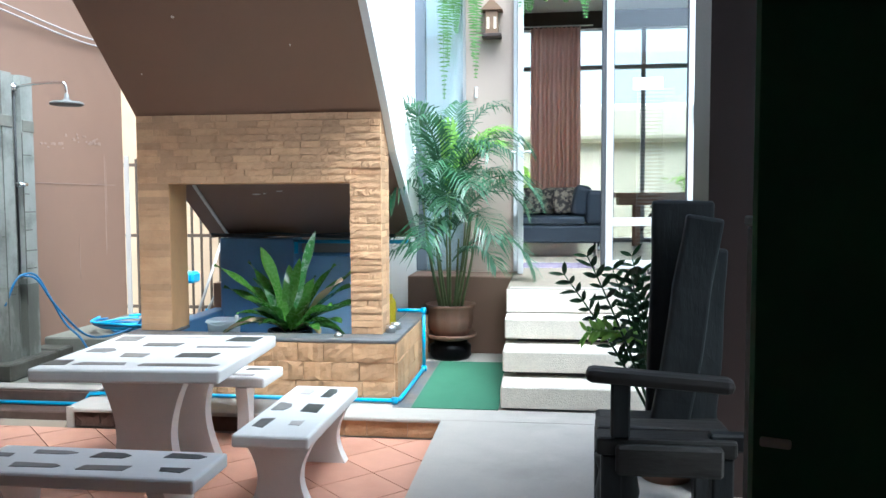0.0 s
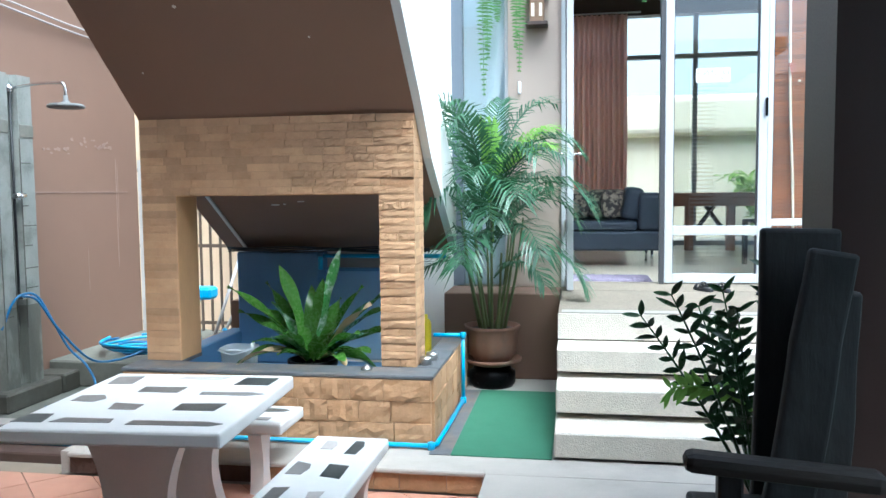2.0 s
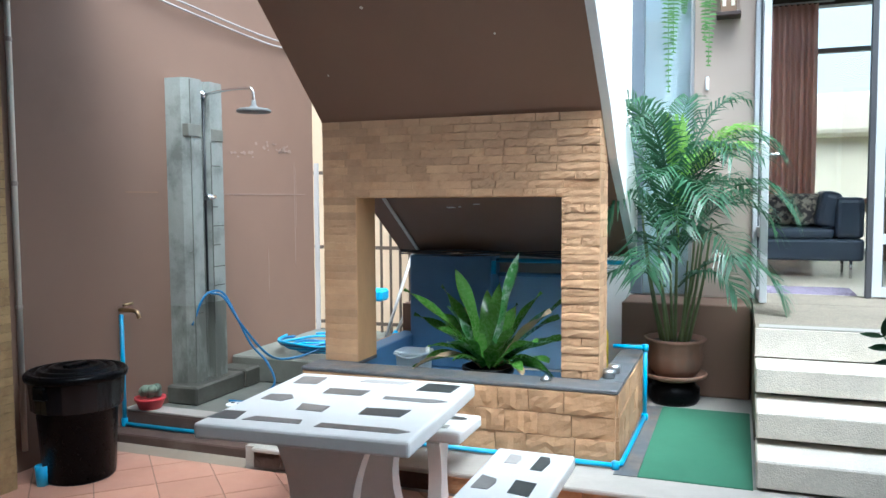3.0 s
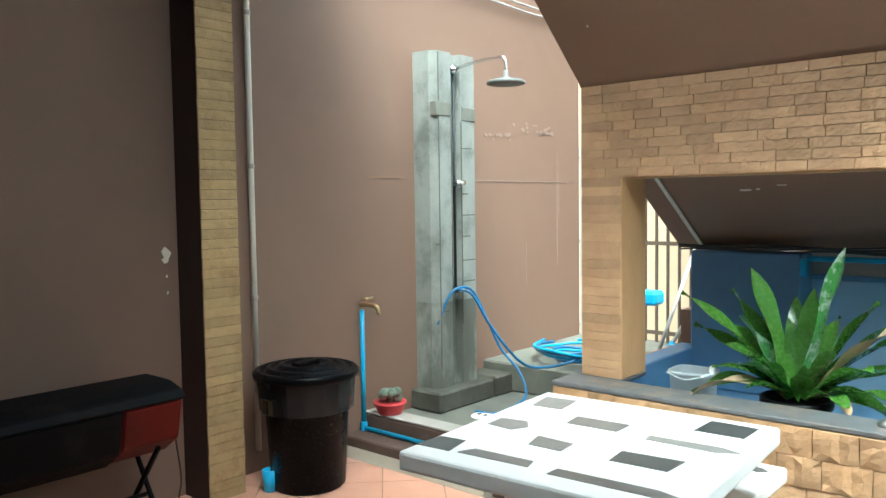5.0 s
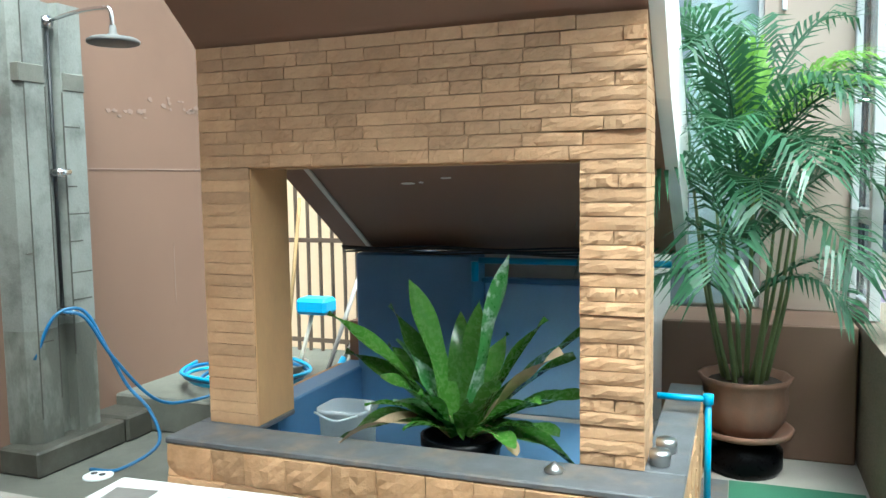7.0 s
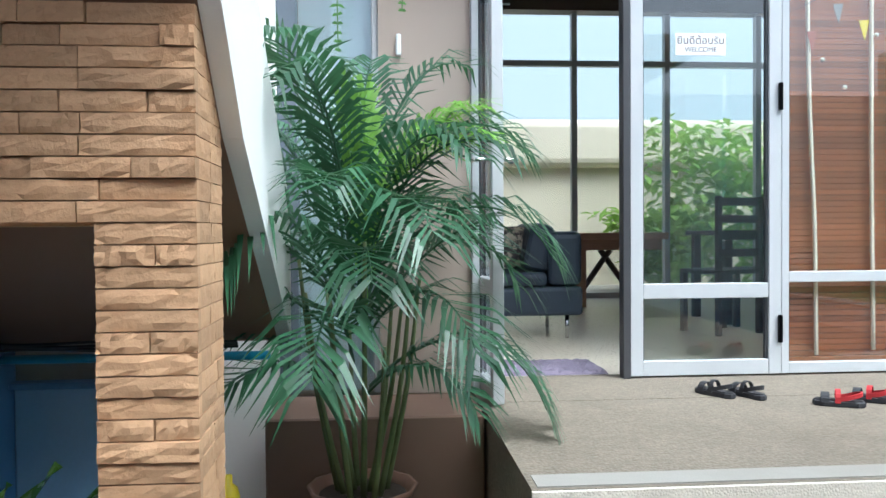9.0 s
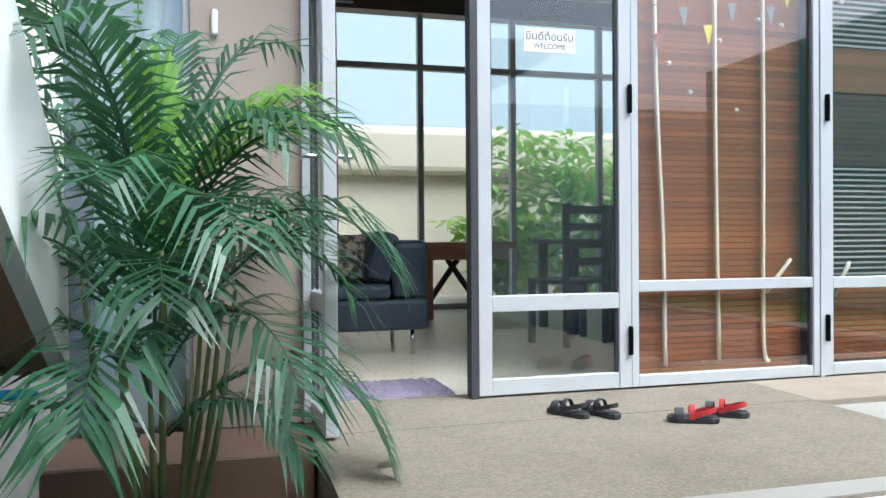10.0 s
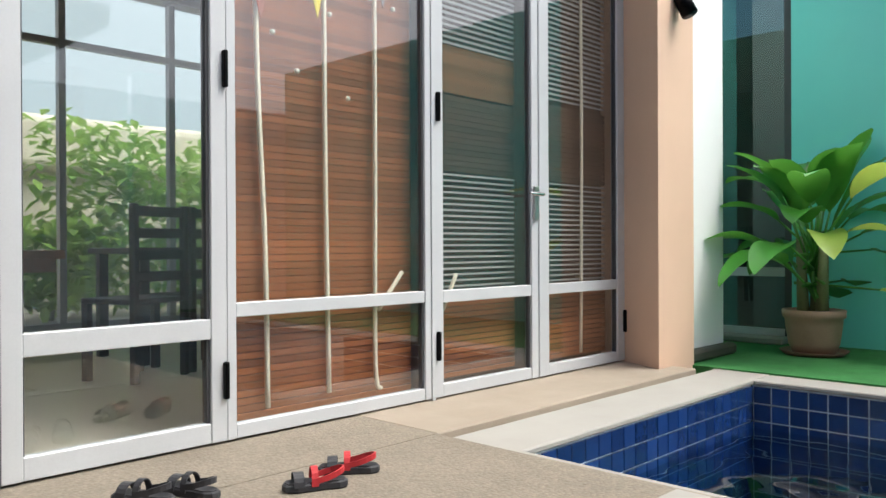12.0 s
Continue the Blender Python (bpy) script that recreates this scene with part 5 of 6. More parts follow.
PX, PY = -0.76, 6.40
plm = thing("potted_palm", (PX, PY, SLAB), "tall areca palm with arching fronds in a wavy clay pot", "palm")
part("stand", lathe(bmesh.new(), [(0.15, 0.0), (0.17, 0.03), (0.17, 0.11), (0.14, 0.13), (0.14, 0.155)], (PX, PY, SLAB), 28), M_BLACK, plm, "black plant stand", True)
part("saucer", lathe(bmesh.new(), [(0.13, 0.156), (0.21, 0.185), (0.215, 0.21), (0.20, 0.21), (0.13, 0.17)], (PX, PY, SLAB), 32, 0.012, 12), M_CLAY, plm, smooth=True)
part("pot", lathe(bmesh.new(), [(0.125, 0.18), (0.17, 0.24), (0.187, 0.33), (0.182, 0.40), (0.196, 0.425), (0.206, 0.45), (0.19, 0.45), (0.172, 0.41), (0.02, 0.40)], (PX, PY, SLAB), 48, 0.02, 12), M_CLAY, plm, smooth=True)
part("soil", lathe(bmesh.new(), [(0.165, 0.40), (0.165, 0.418), (0.01, 0.425)], (PX, PY, SLAB), 24), M_SOIL, plm, smooth=True)
rng = random.Random(11)


def frond(parent, base, az, up0, length, droop, leaflet, mat, n=23, spread=1.0):
    """A feather frond: a drooping rib with leaflets to both sides, one mesh."""
    bm = bmesh.new()
    d = Vector((math.cos(az) * math.cos(up0), math.sin(az) * math.cos(up0), math.sin(up0)))
    p, pts, dirs = Vector(base), [], []
    for i in range(n + 1):
        pts.append(p.copy())
        dirs.append(d.copy())
        d = (d + Vector((0, 0, -droop / n * (0.4 + 1.2 * i / n)))).normalized()
        p = p + d * (length / n)
    tube(bm, pts[::2], [0.006 * (1 - 0.75 * i / len(pts[::2])) + 0.001 for i in range(len(pts[::2]))], 4, False)
    for i in range(int(n * 0.2), n + 1):
        s = i / n
        ll = leaflet * (0.45 + 0.75 * math.sin(math.pi * min(1, (s - 0.12) / 0.95)))
        dd = dirs[i]
        side = dd.cross(Vector((0, 0, 1)))
        side = side.normalized() if side.length > 1e-3 else Vector((1, 0, 0))
        upv = side.cross(dd).normalized()
        for sg in (-1, 1):
            v = (side * sg * spread + dd * (0.55 + 0.6 * s) + upv * (0.20 + rng.uniform(-0.16, 0.14)) + dd * rng.uniform(-0.1, 0.1)).normalized()
            a = pts[i] + Vector((rng.uniform(-1, 1), rng.uniform(-1, 1), rng.uniform(-1, 1))) * 0.003
            wd = 0.0066 + 0.0042 * rng.random()
            cr = v.cross(upv).normalized() * wd
            m1 = a + v * ll * 0.5 + Vector((0, 0, -0.02 * ll))
            e = a + v * ll * 0.96 + Vector((0, 0, -ll * rng.uniform(0.22, 0.54)))
            q = [bm.verts.new(x) for x in (a - cr * 0.4, a + cr * 0.4, m1 + cr, m1 - cr, e)]
            bm.faces.new((q[0], q[1], q[2], q[3]))
            bm.faces.new((q[3], q[2], q[4]))
    return part("frond", bm, mat, parent)


for k in range(11):
    a, r = k * 2.4, 0.02 + 0.085 * (k / 11) ** 0.6
    bx, by = PX + r * math.cos(a), PY + r * math.sin(a)
    lean = Vector((math.cos(a) * 0.15, math.sin(a) * 0.12, 1))
    h = rng.uniform(0.55, 1.0)
    foot = Vector((bx, by, SLAB + 0.40))
    pts = curve_pts([foot, foot + Vector((lean.x * 1.5, lean.y * 1.5, 1)) * h * 0.5, foot + Vector((lean.x * 1.2, lean.y * 1.2, 1)) * h], 4)
    part("cane", tube(bmesh.new(), pts, [0.013 - 0.007 * i / len(pts) for i in range(len(pts))], 7), M_CANE, plm, smooth=True)
# crown: height of the base, azimuth, rise, length, droop, leaflet
for bz, az, up0, ln, dr, ll in (
        (1.62, 2.9, 1.28, 1.0, 2.7, 0.27), (1.58, 0.0, 1.22, 0.84, 2.7, 0.27), (1.50, -0.9, 1.22, 0.80, 2.6, 0.27), (1.60, -2.1, 1.36, 0.90, 2.5, 0.27), (1.60, 0.5, 1.38, 0.90, 2.5, 0.26), (1.58, -1.9, 1.30, 0.92, 2.6, 0.27), (1.60, 1.4, 1.42, 0.82, 1.8, 0.24), (1.58, -2.6, 1.40, 0.95, 2.4, 0.26),
        (1.48, 3.5, 1.15, 0.92, 2.6, 0.28), (1.46, 3.1, 1.32, 0.98, 2.0, 0.26), (1.36, -2.7, 1.15, 0.90, 2.4, 0.29), (1.32, -1.2, 1.18, 0.85, 2.6, 0.29),
        (1.32, 0.8, 1.15, 0.80, 2.2, 0.27), (1.24, 2.2, 1.08, 0.88, 2.3, 0.27), (1.34, -0.1, 1.10, 0.92, 2.9, 0.29), (1.26, -0.5, 0.90, 0.60, 0.8, 0.28), (1.30, 0.25, 1.05, 0.78, 2.7, 0.27),
        (1.02, -0.2, 0.84, 0.84, 2.8, 0.26), (1.22, -2.2, 1.12, 0.95, 3.0, 0.31), (1.12, -1.75, 0.95, 0.74, 2.8, 0.28), (1.16, 3.4, 1.0, 0.82, 2.6, 0.27),
        (1.00, -2.6, 0.75, 0.68, 2.4, 0.26), (1.04, 3.0, 0.80, 0.78, 2.7, 0.25), (1.18, -0.9, 0.98, 0.74, 2.7, 0.28), (1.00, -0.65, 0.75, 0.55, 2.2, 0.22),
        (1.44, -0.6, 1.24, 0.85, 2.4, 0.27), (1.46, 2.4, 1.28, 0.90, 2.1, 0.26), (1.28, -1.45, 1.08, 0.66, 2.5, 0.27), (1.30, -2.9, 1.08, 0.80, 2.6, 0.28), (1.36, -1.7, 1.25, 0.75, 2.3, 0.27)):
    frond(plm, (PX - 0.02 + 0.05 * math.cos(az), PY + 0.05 * math.sin(az), SLAB - 0.2 + bz), az, up0 + rng.uniform(-0.04, 0.04), ln, dr, ll, M_PALM, 30)
for bz, az, up0, ln, sp in ((1.74, 0.1, 0.90, 0.52, 0.6), (1.70, 0.4, 1.0, 0.50, 0.6), (1.68, -0.35, 0.80, 0.48, 0.6), (1.26, -1.5, 1.5, 0.82, 0.3), (1.3, -2.2, 1.45, 0.78, 0.3)):
    frond(plm, (PX + 0.02, PY - 0.08, bz), az, up0, ln, 0.8, 0.27, M_PALM_LIGHT, 24, sp)

def strand(parent, pts, leaflet):
    """A trailing fern strand with short paired leaflets."""
    bm = bmesh.new()
    tube(bm, pts[::3] + [pts[-1]], 0.0025, 4, False)
    ax = Vector((1, 0.35, 0)).normalized()
    n = len(pts)
    for i, q in enumerate(pts):
        q = Vector(q)
        ll = leaflet * (1.0 if i < n * 0.75 else 1.0 - 0.75 * (i - n * 0.75) / (n * 0.25)) * rng.uniform(0.8, 1.1)
        for sg in (-1, 1):
            e = q + ax * sg * ll + Vector((0, rng.uniform(-0.02, 0.02), rng.uniform(-0.3, 0.05) * ll))
            m1 = (q * 0.5 + e * 0.5) + Vector((0, 0, 0.004))
            w = Vector((0, 0, 0.0075))
            vs = [bm.verts.new(v) for v in (q - w * 0.5, q + w * 0.5, m1 + w, m1 - w, e)]
            bm.faces.new((vs[0], vs[1], vs[2], vs[3]))
            bm.faces.new((vs[3], vs[2], vs[4]))
    part("strand", bm, M_HANG, parent)


# hanging ferns by the door
for hx, hy, hz, seedk in ((-0.74, 6.86, 3.45, 1), (0.06, 6.75, 3.30, 2)):
    hg = thing("hanging_fern", (hx, hy, hz), "hanging basket fern with long trailing fronds", "fern", "hanging ferns")
    part("basket", lathe(bmesh.new(), [(0.05, 0), (0.12, 0.10), (0.125, 0.13), (0.11, 0.13), (0.03, 0.02)], (hx, hy, hz), 20), M_BLACK, hg, smooth=True)
    part("cord", tube(bmesh.new(), [(hx, hy, hz + 0.03), (hx, hy, 4.9)], 0.004, 5), M_CABLE, hg)
    rng = random.Random(seedk)
    if seedk == 1:
        for dx, dy, low in ((-0.12, 0.0, 2.38), (-0.085, -0.03, 2.66), (0.155, -0.02, 2.55), (0.125, 0.03, 2.74), (-0.02, 0.05, 2.95)):
            strand(hg, curve_pts([(hx + dx * 0.5, hy + dy * 0.5, hz + 0.10), (hx + dx, hy + dy, hz + 0.08), (hx + dx * 1.08, hy + dy, hz - 0.12), (hx + dx * 1.05, hy + dy, (hz + low) / 2), (hx + dx * 1.0, hy + dy, low)], 14), 0.062)
    else:
        for k in range(9):
            az = k * 2.4
            rr, dd = rng.uniform(0.16, 0.26), rng.uniform(0.22, 0.42)
            ca, sa = math.cos(az), math.sin(az)
            strand(hg, curve_pts([(hx + 0.05 * ca, hy + 0.05 * sa, hz + 0.12), (hx + rr * 0.6 * ca, hy + rr * 0.6 * sa, hz + 0.16), (hx + rr * ca, hy + rr * sa, hz + 0.02), (hx + rr * 1.1 * ca, hy + rr * 1.1 * sa, hz + 0.12 - dd)], 12), 0.075)
bh = thing("bird_house", (-0.55, 7.0, 2.83), "brown wooden bird house lantern on the taupe wall", "bird house")
bm = newbox(-0.51, -0.40, 6.93, 7.049, 2.94, 3.14, 0.004)
part("body", bm, M_LANTERN, bh)
part("roof", prism(bmesh.new(), [(-0.55, 3.14), (-0.36, 3.14), (-0.455, 3.24)], 'y', 6.91, 7.049), M_LANTERN, bh)
part("base", newbox(-0.54, -0.37, 6.90, 7.049, 2.91, 2.938, 0.004), M_DARKWOOD, bh)
for x in (-0.485, -0.425):
    part("window_hole", newbox(x - 0.012, x + 0.012, 6.925, 6.929, 2.98, 3.08), M_CREAM, bh, "pale window hole")
hk = thing("wall_hook", (-0.6, 7.03, 2.45), "small white plastic wall hook", "hook")
part("hook", newbox(-0.61, -0.585, 7.025, 7.049, 2.40, 2.50, 0.006), M_PAPER, hk)

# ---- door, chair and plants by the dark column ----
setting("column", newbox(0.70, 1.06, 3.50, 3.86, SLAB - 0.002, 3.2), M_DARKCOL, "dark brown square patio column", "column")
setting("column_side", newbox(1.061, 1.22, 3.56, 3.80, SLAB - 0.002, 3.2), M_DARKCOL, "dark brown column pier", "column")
sv = thing("louvre_shutter", (1.45, 3.75, SLAB), "white louvred shutter beside the column", "shutter")
for k in range(55):
    part("louvre", newbox(1.24, 1.70, 3.70, 3.735, 0.25 + k * 0.05, 0.275 + k * 0.05), M_PAPER, sv)
part("post", newbox(1.223, 1.239, 3.69, 3.74, SLAB, 3.0), M_PAPER, sv)
part("post", newbox(1.701, 1.72, 3.69, 3.74, SLAB, 3.0), M_PAPER, sv)

door = thing("open_green_door", (0.0, 0.0, SLAB), "dark green painted door standing open with a brushed lever", "door", kind="structure")
part("leaf", newbox(0.0, 0.80, -0.02, 0.02, 0.005, 2.05, 0.003), M_GREENDOOR, door)
part("moulding", newbox(0.14, 0.16, -0.026, -0.0202, 0.15, 1.9), M_GREENDOOR, door)
part("lock_plate", newbox(0.030, 0.062, -0.026, -0.0203, 1.10, 1.25, 0.002), M_BLACK, door, "dark lock plate")
part("lever", tube(bmesh.new(), curve_pts([(0.048, -0.025, 1.173), (0.048, -0.045, 1.173), (0.036, -0.050, 1.176), (0.012, -0.050, 1.192), (0.0, -0.048, 1.208), (-0.004, -0.046, 1.218)], 5), 0.009), M_ALU, door, "satin metal lever", True)
part("bolt", newbox(0.007, 0.024, -0.026, -0.0204, 1.355, 1.360, 0.001), M_ALU, door, "small steel bolt")
door.matrix_world = pose(0.128, 0.50, SLAB, 0, 0, -20)
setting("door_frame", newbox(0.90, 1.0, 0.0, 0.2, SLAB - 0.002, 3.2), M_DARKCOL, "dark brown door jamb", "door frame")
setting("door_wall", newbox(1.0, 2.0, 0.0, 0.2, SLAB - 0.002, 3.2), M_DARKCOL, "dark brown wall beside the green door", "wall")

ch = thing("rustic_armchair", (0.5, 3.25, SLAB), "heavy rustic armchair of weathered black wood planks", "armchair")
for k, (y0, y1, dz) in enumerate(((2.98, 3.115, 0.0), (3.119, 3.27, 0.004), (3.274, 3.42, -0.003))):
    part("seat_plank", newbox(0.20 + 0.012 * k, 0.72, y0, y1, 0.53, 0.60 + dz, 0.015, None, 2), M_OLDWOOD_H, ch)
part("seat_board", newbox(0.27, 0.66, 2.93, 2.977, 0.47, 0.585, 0.012), M_OLDWOOD_H, ch)
part("arm", newbox(0.16, 0.70, 2.96, 3.06, 0.81, 0.868, 0.026, Matrix.Translation((0.16, 3.0, 0.84)) @ pose(0, 0, 0, 0, 3, -4) @ Matrix.Translation((-0.16, -3.0, -0.84)), 2), M_OLDWOOD_H, ch)
part("arm_post", newbox(0.255, 0.325, 2.97, 3.03, 0.60, 0.816, 0.008), M_OLDWOOD, ch)
for x, y in ((0.26, 3.03), (0.26, 3.38), (0.67, 3.03), (0.67, 3.38)):
    part("leg", newbox(x - 0.04, x + 0.04, y - 0.035, y + 0.035, SLAB, 0.53, 0.008), M_OLDWOOD, ch)
for x0, x1, y0, z1, ry, rz in ((0.44, 0.60, 3.26, 1.44, 9, 4), (0.44, 0.70, 3.40, 1.495, 1, 0), (0.60, 0.72, 3.30, 1.30, 3, 8)):
    bm = newbox(x0, x1, y0, y0 + 0.045, 0.56, z1, 0.016, None, 3)
    bmesh.ops.subdivide_edges(bm, edges=[e for e in bm.edges if abs(e.verts[0].co.z - e.verts[1].co.z) > 0.3], cuts=8)
    for v in bm.verts:
        v.co.x += 0.016 * noise.noise(Vector((v.co.x * 2 + y0 * 9, 0, v.co.z * 4)))
        v.co.y += 0.012 * noise.noise(Vector((v.co.x * 8, 3, v.co.z * 3 + x0)))
    bmesh.ops.transform(bm, matrix=Matrix.Translation(((x0 + x1) / 2, y0, 0.56)) @ pose(0, 0, 0, -2, ry, rz) @ Matrix.Translation((-(x0 + x1) / 2, -y0, -0.56)), verts=bm.verts[:])
    part("back_board", bm, M_OLDWOOD, ch)
part("back_board", newbox(0.80, 0.92, 2.95, 2.99, 0.58, 0.99, 0.012, Matrix.Translation((0.85, 3.0, 0.6)) @ pose(0, 0, 0, 0, 16, 0) @ Matrix.Translation((-0.85, -3.0, -0.6))), M_OLDWOOD, ch)
part("back_rail", newbox(0.62, 0.93, 3.0, 3.06, 0.55, 0.62, 0.01), M_OLDWOOD, ch)
bx = thing("black_cabinet", (0.7, 1.7, SLAB), "plain black wooden cabinet beside the chair", "cabinet")
part("carcass", newbox(0.48, 0.93, 1.46, 1.95, SLAB, 1.435, 0.006), M_BBQ, bx)
part("top", newbox(0.475, 0.94, 1.45, 1.96, 1.436, 1.46, 0.004), M_BBQ, bx)

zz = thing("zz_plant", (0.52, 3.78, SLAB), "dark glossy plant with feathered stems in a clay pot", "plant")
ZX, ZY = 0.57, 3.72
part("pot", lathe(bmesh.new(), [(0.11, 0.0), (0.15, 0.22), (0.165, 0.23), (0.165, 0.27), (0.14, 0.27), (0.02, 0.25)], (ZX, ZY, SLAB), 28), M_CLAY, zz, smooth=True)
rng = random.Random(4)
for k in range(10):
    az = (math.pi + rng.uniform(-1.2, 1.2)) if k < 7 else k * 2.0
    tilt = rng.uniform(0.06, 0.46) if k < 7 else 0.15
    ln = rng.uniform(0.60, 0.88)
    d = Vector((math.cos(az) * math.sin(tilt), math.sin(az) * math.sin(tilt), math.cos(tilt)))
    p = Vector((ZX + 0.05 * math.cos(az), ZY + 0.05 * math.sin(az), SLAB + 0.25))
    bm, pts = bmesh.new(), []
    newleaf = k == 2
    if newleaf:
        d, ln, p = Vector((-0.62, -0.25, 0.6)).normalized(), 0.36, p + Vector((-0.03, 0, 0.34))
    n = 16
    for i in range(n + 1):
        pts.append(p.copy())
        if i > 4:
            side = d.cross(Vector((0, 1, 0.3))).normalized()
            for sg in (-1, 1):
                v = (side * sg * 0.8 + d * 0.75 + Vector((rng.uniform(-0.2, 0.2), rng.uniform(-0.7, 0.5), rng.uniform(-0.2, 0.2)))).normalized()
                blade(bm, p, v, Vector((0, -1, 0.4)), rng.uniform(0.05, 0.09), rng.uniform(0.018, 0.028), rng.uniform(0.0, 0.5), 4, 0.12, 0.05, 0, 0.9, rng)
        d = (d + Vector((0, 0, -(0.9 if newleaf else 0.35) / n))).normalized()
        p = p + d * ln / n
    tube(bm, pts, [0.009 - 0.006 * i / n for i in range(n + 1)], 5, False)
    part("stem", bm, M_ZZ_NEW if newleaf else M_ZZ, zz, "fresh light green stem" if newleaf else "", True)
st = thing("round_stool", (0.42, 2.75, SLAB), "small dark round clay stool by the chair", "stool")
part("body", lathe(bmesh.new(), [(0.07, 0), (0.09, 0.12), (0.075, 0.2), (0.095, 0.26), (0.06, 0.27)], (0.30, 3.20, SLAB), 20), M_OLDWOOD, st, smooth=True)

# ---- behind and before the glass doors ----


def slat_blind(name, x0, x1, y, bands, cords, label):
    """A slatted blind; bands of (bottom, top, material, slat height)."""
    b = thing(name, ((x0 + x1) / 2, y, DECK), label, "blind")
    shared = {}
    for z0, z1, mat, h in bands:
        n = int((z1 - z0) / 0.030)
        for i in range(n):
            key = (mat.name, h)
            if key not in shared:
                bmx = newbox(-0.5, 0.5, -0.003, 0.003, -h / 2, h / 2)
                bmesh.ops.rotate(bmx, verts=bmx.verts[:], cent=(0, 0, 0), matrix=Euler((radians(14), 0, 0)).to_matrix())
                shared[key] = mesh_of(bmx, mat, name="slat")
            o = new("slat", shared[key])
            o.parent = b
            o.location = Vector(((x0 + x1) / 2, y, z0 + 0.015 + i * 0.030)) - b.location
            o.scale = (x1 - x0, 1, 1)
    for pts in cords:
        part("cord", tube(bmesh.new(), curve_pts(pts, 5), 0.0105, 6), M_CORD, b, "cream lift cord", True)
    return b


YB = GY + 0.075
slat_blind("wooden_blind", 1.385, 2.385, YB, [(0.91, 3.5, M_BLIND, 0.0262)], [
    [(1.50, YB - 0.03, 3.5), (1.515, YB - 0.03, 2.4), (1.55, YB - 0.03, 1.6), (1.56, YB - 0.03, 0.95)],
    [(1.85, YB - 0.03, 3.5), (1.855, YB - 0.03, 2.0), (1.87, YB - 0.03, 0.97)],
    [(2.135, YB - 0.03, 3.5), (2.14, YB - 0.03, 2.2), (2.135, YB - 0.03, 1.2), (2.145, YB - 0.03, 0.98), (2.17, YB - 0.03, 0.95)],
    [(2.15, YB - 0.035, 1.31), (2.30, YB - 0.035, 1.48)]],
    "reddish brown wooden slat blind lowered to the sill")
# bands change tone by height; the pale ones paint reflections in the glass
slat_blind("slatted_blind", 2.50, 3.195, YB + 0.01, [(0.93, 1.32, M_BLIND, 0.025), (1.38, 1.98, M_SLAT_REFLECT, 0.009), (1.98, 2.38, M_BLIND_D, 0.026), (2.38, 2.62, M_BLIND_M, 0.029), (2.62, 3.5, M_SLAT_REFLECT, 0.011)], [
    [(2.53, YB - 0.03, 3.5), (2.535, YB - 0.03, 2.2), (2.53, YB - 0.03, 1.4)], [(2.68, YB - 0.03, 1.46), (2.58, YB - 0.03, 1.28)]],
    "half-open slatted blind with pale slats painted in for reflections in the glass")
# here too the pale bands are reflections put into slat colour
slat_blind("slatted_blind", 3.37, 4.12, YB + 0.01, [(0.93, 1.32, M_BLIND, 0.025), (1.38, 1.98, M_SLAT_REFLECT, 0.009), (1.98, 2.45, M_BLIND_D, 0.026), (2.45, 3.5, M_SLAT_REFLECT, 0.011)], [
    [(3.80, YB - 0.03, 3.5), (3.805, YB - 0.03, 2.2), (3.79, YB - 0.03, 0.95)]],
    "half-open slatted blind with pale slats painted in for reflections in the glass")
# added sheet: its dark colour gives the room's shade between the slats
setting("blind_backing", newbox(1.34, 4.2, GY + 0.16, GY + 0.17, DECK + 0.003, 3.54), M_BLIND_D, "added dark sheet that stands for the unlit room behind the blinds", "lining")

bt = thing("bunting", (1.9, GY + 0.03, 2.5), "string of small cloth flags and round bulbs behind the glass", "bunting")
part("string", tube(bmesh.new(), curve_pts([(1.38, GY + 0.03, 2.70), (1.75, GY + 0.03, 2.86), (2.1, GY + 0.03, 2.95), (2.35, GY + 0.03, 3.02)], 4), 0.002, 4), M_CABLE, bt)
for k, (x, z) in enumerate(((1.52, 2.56), (1.66, 2.70), (1.80, 2.62), (1.94, 2.74), (2.06, 2.83), (2.17, 2.74), (2.27, 2.84))):
    part("flag", prism(bmesh.new(), [(x - 0.028, z + 0.05), (x + 0.028, z + 0.055), (x + 0.004, z - 0.05)], 'y', GY + 0.024, GY + 0.027), (M_FLAG_R, M_FLAG_W, M_YELLOW, M_FLAG_W)[k % 4], bt)
for x, z in ((1.58, 2.47), (1.70, 2.33), (1.97, 2.25), (2.10, 2.72), (2.24, 2.70), (1.87, 2.60), (2.62, 2.85), (3.02, 3.0)):
    bm = bmesh.new()
    bmesh.ops.create_icosphere(bm, subdivisions=2, radius=0.012, matrix=Matrix.Translation((x, GY + 0.03, z)))
    part("bulb", bm, M_BULB, bt, "pearl bulb", True)

sg = thing("welcome_sign", (0.92, GY - 0.01, 2.53), "white card sign with dark lettering stuck on the glass", "sign")
part("card", newbox(0.79, 1.05, GY - 0.012, GY - 0.008, 2.475, 2.585, 0.001), M_PAPER, sg)


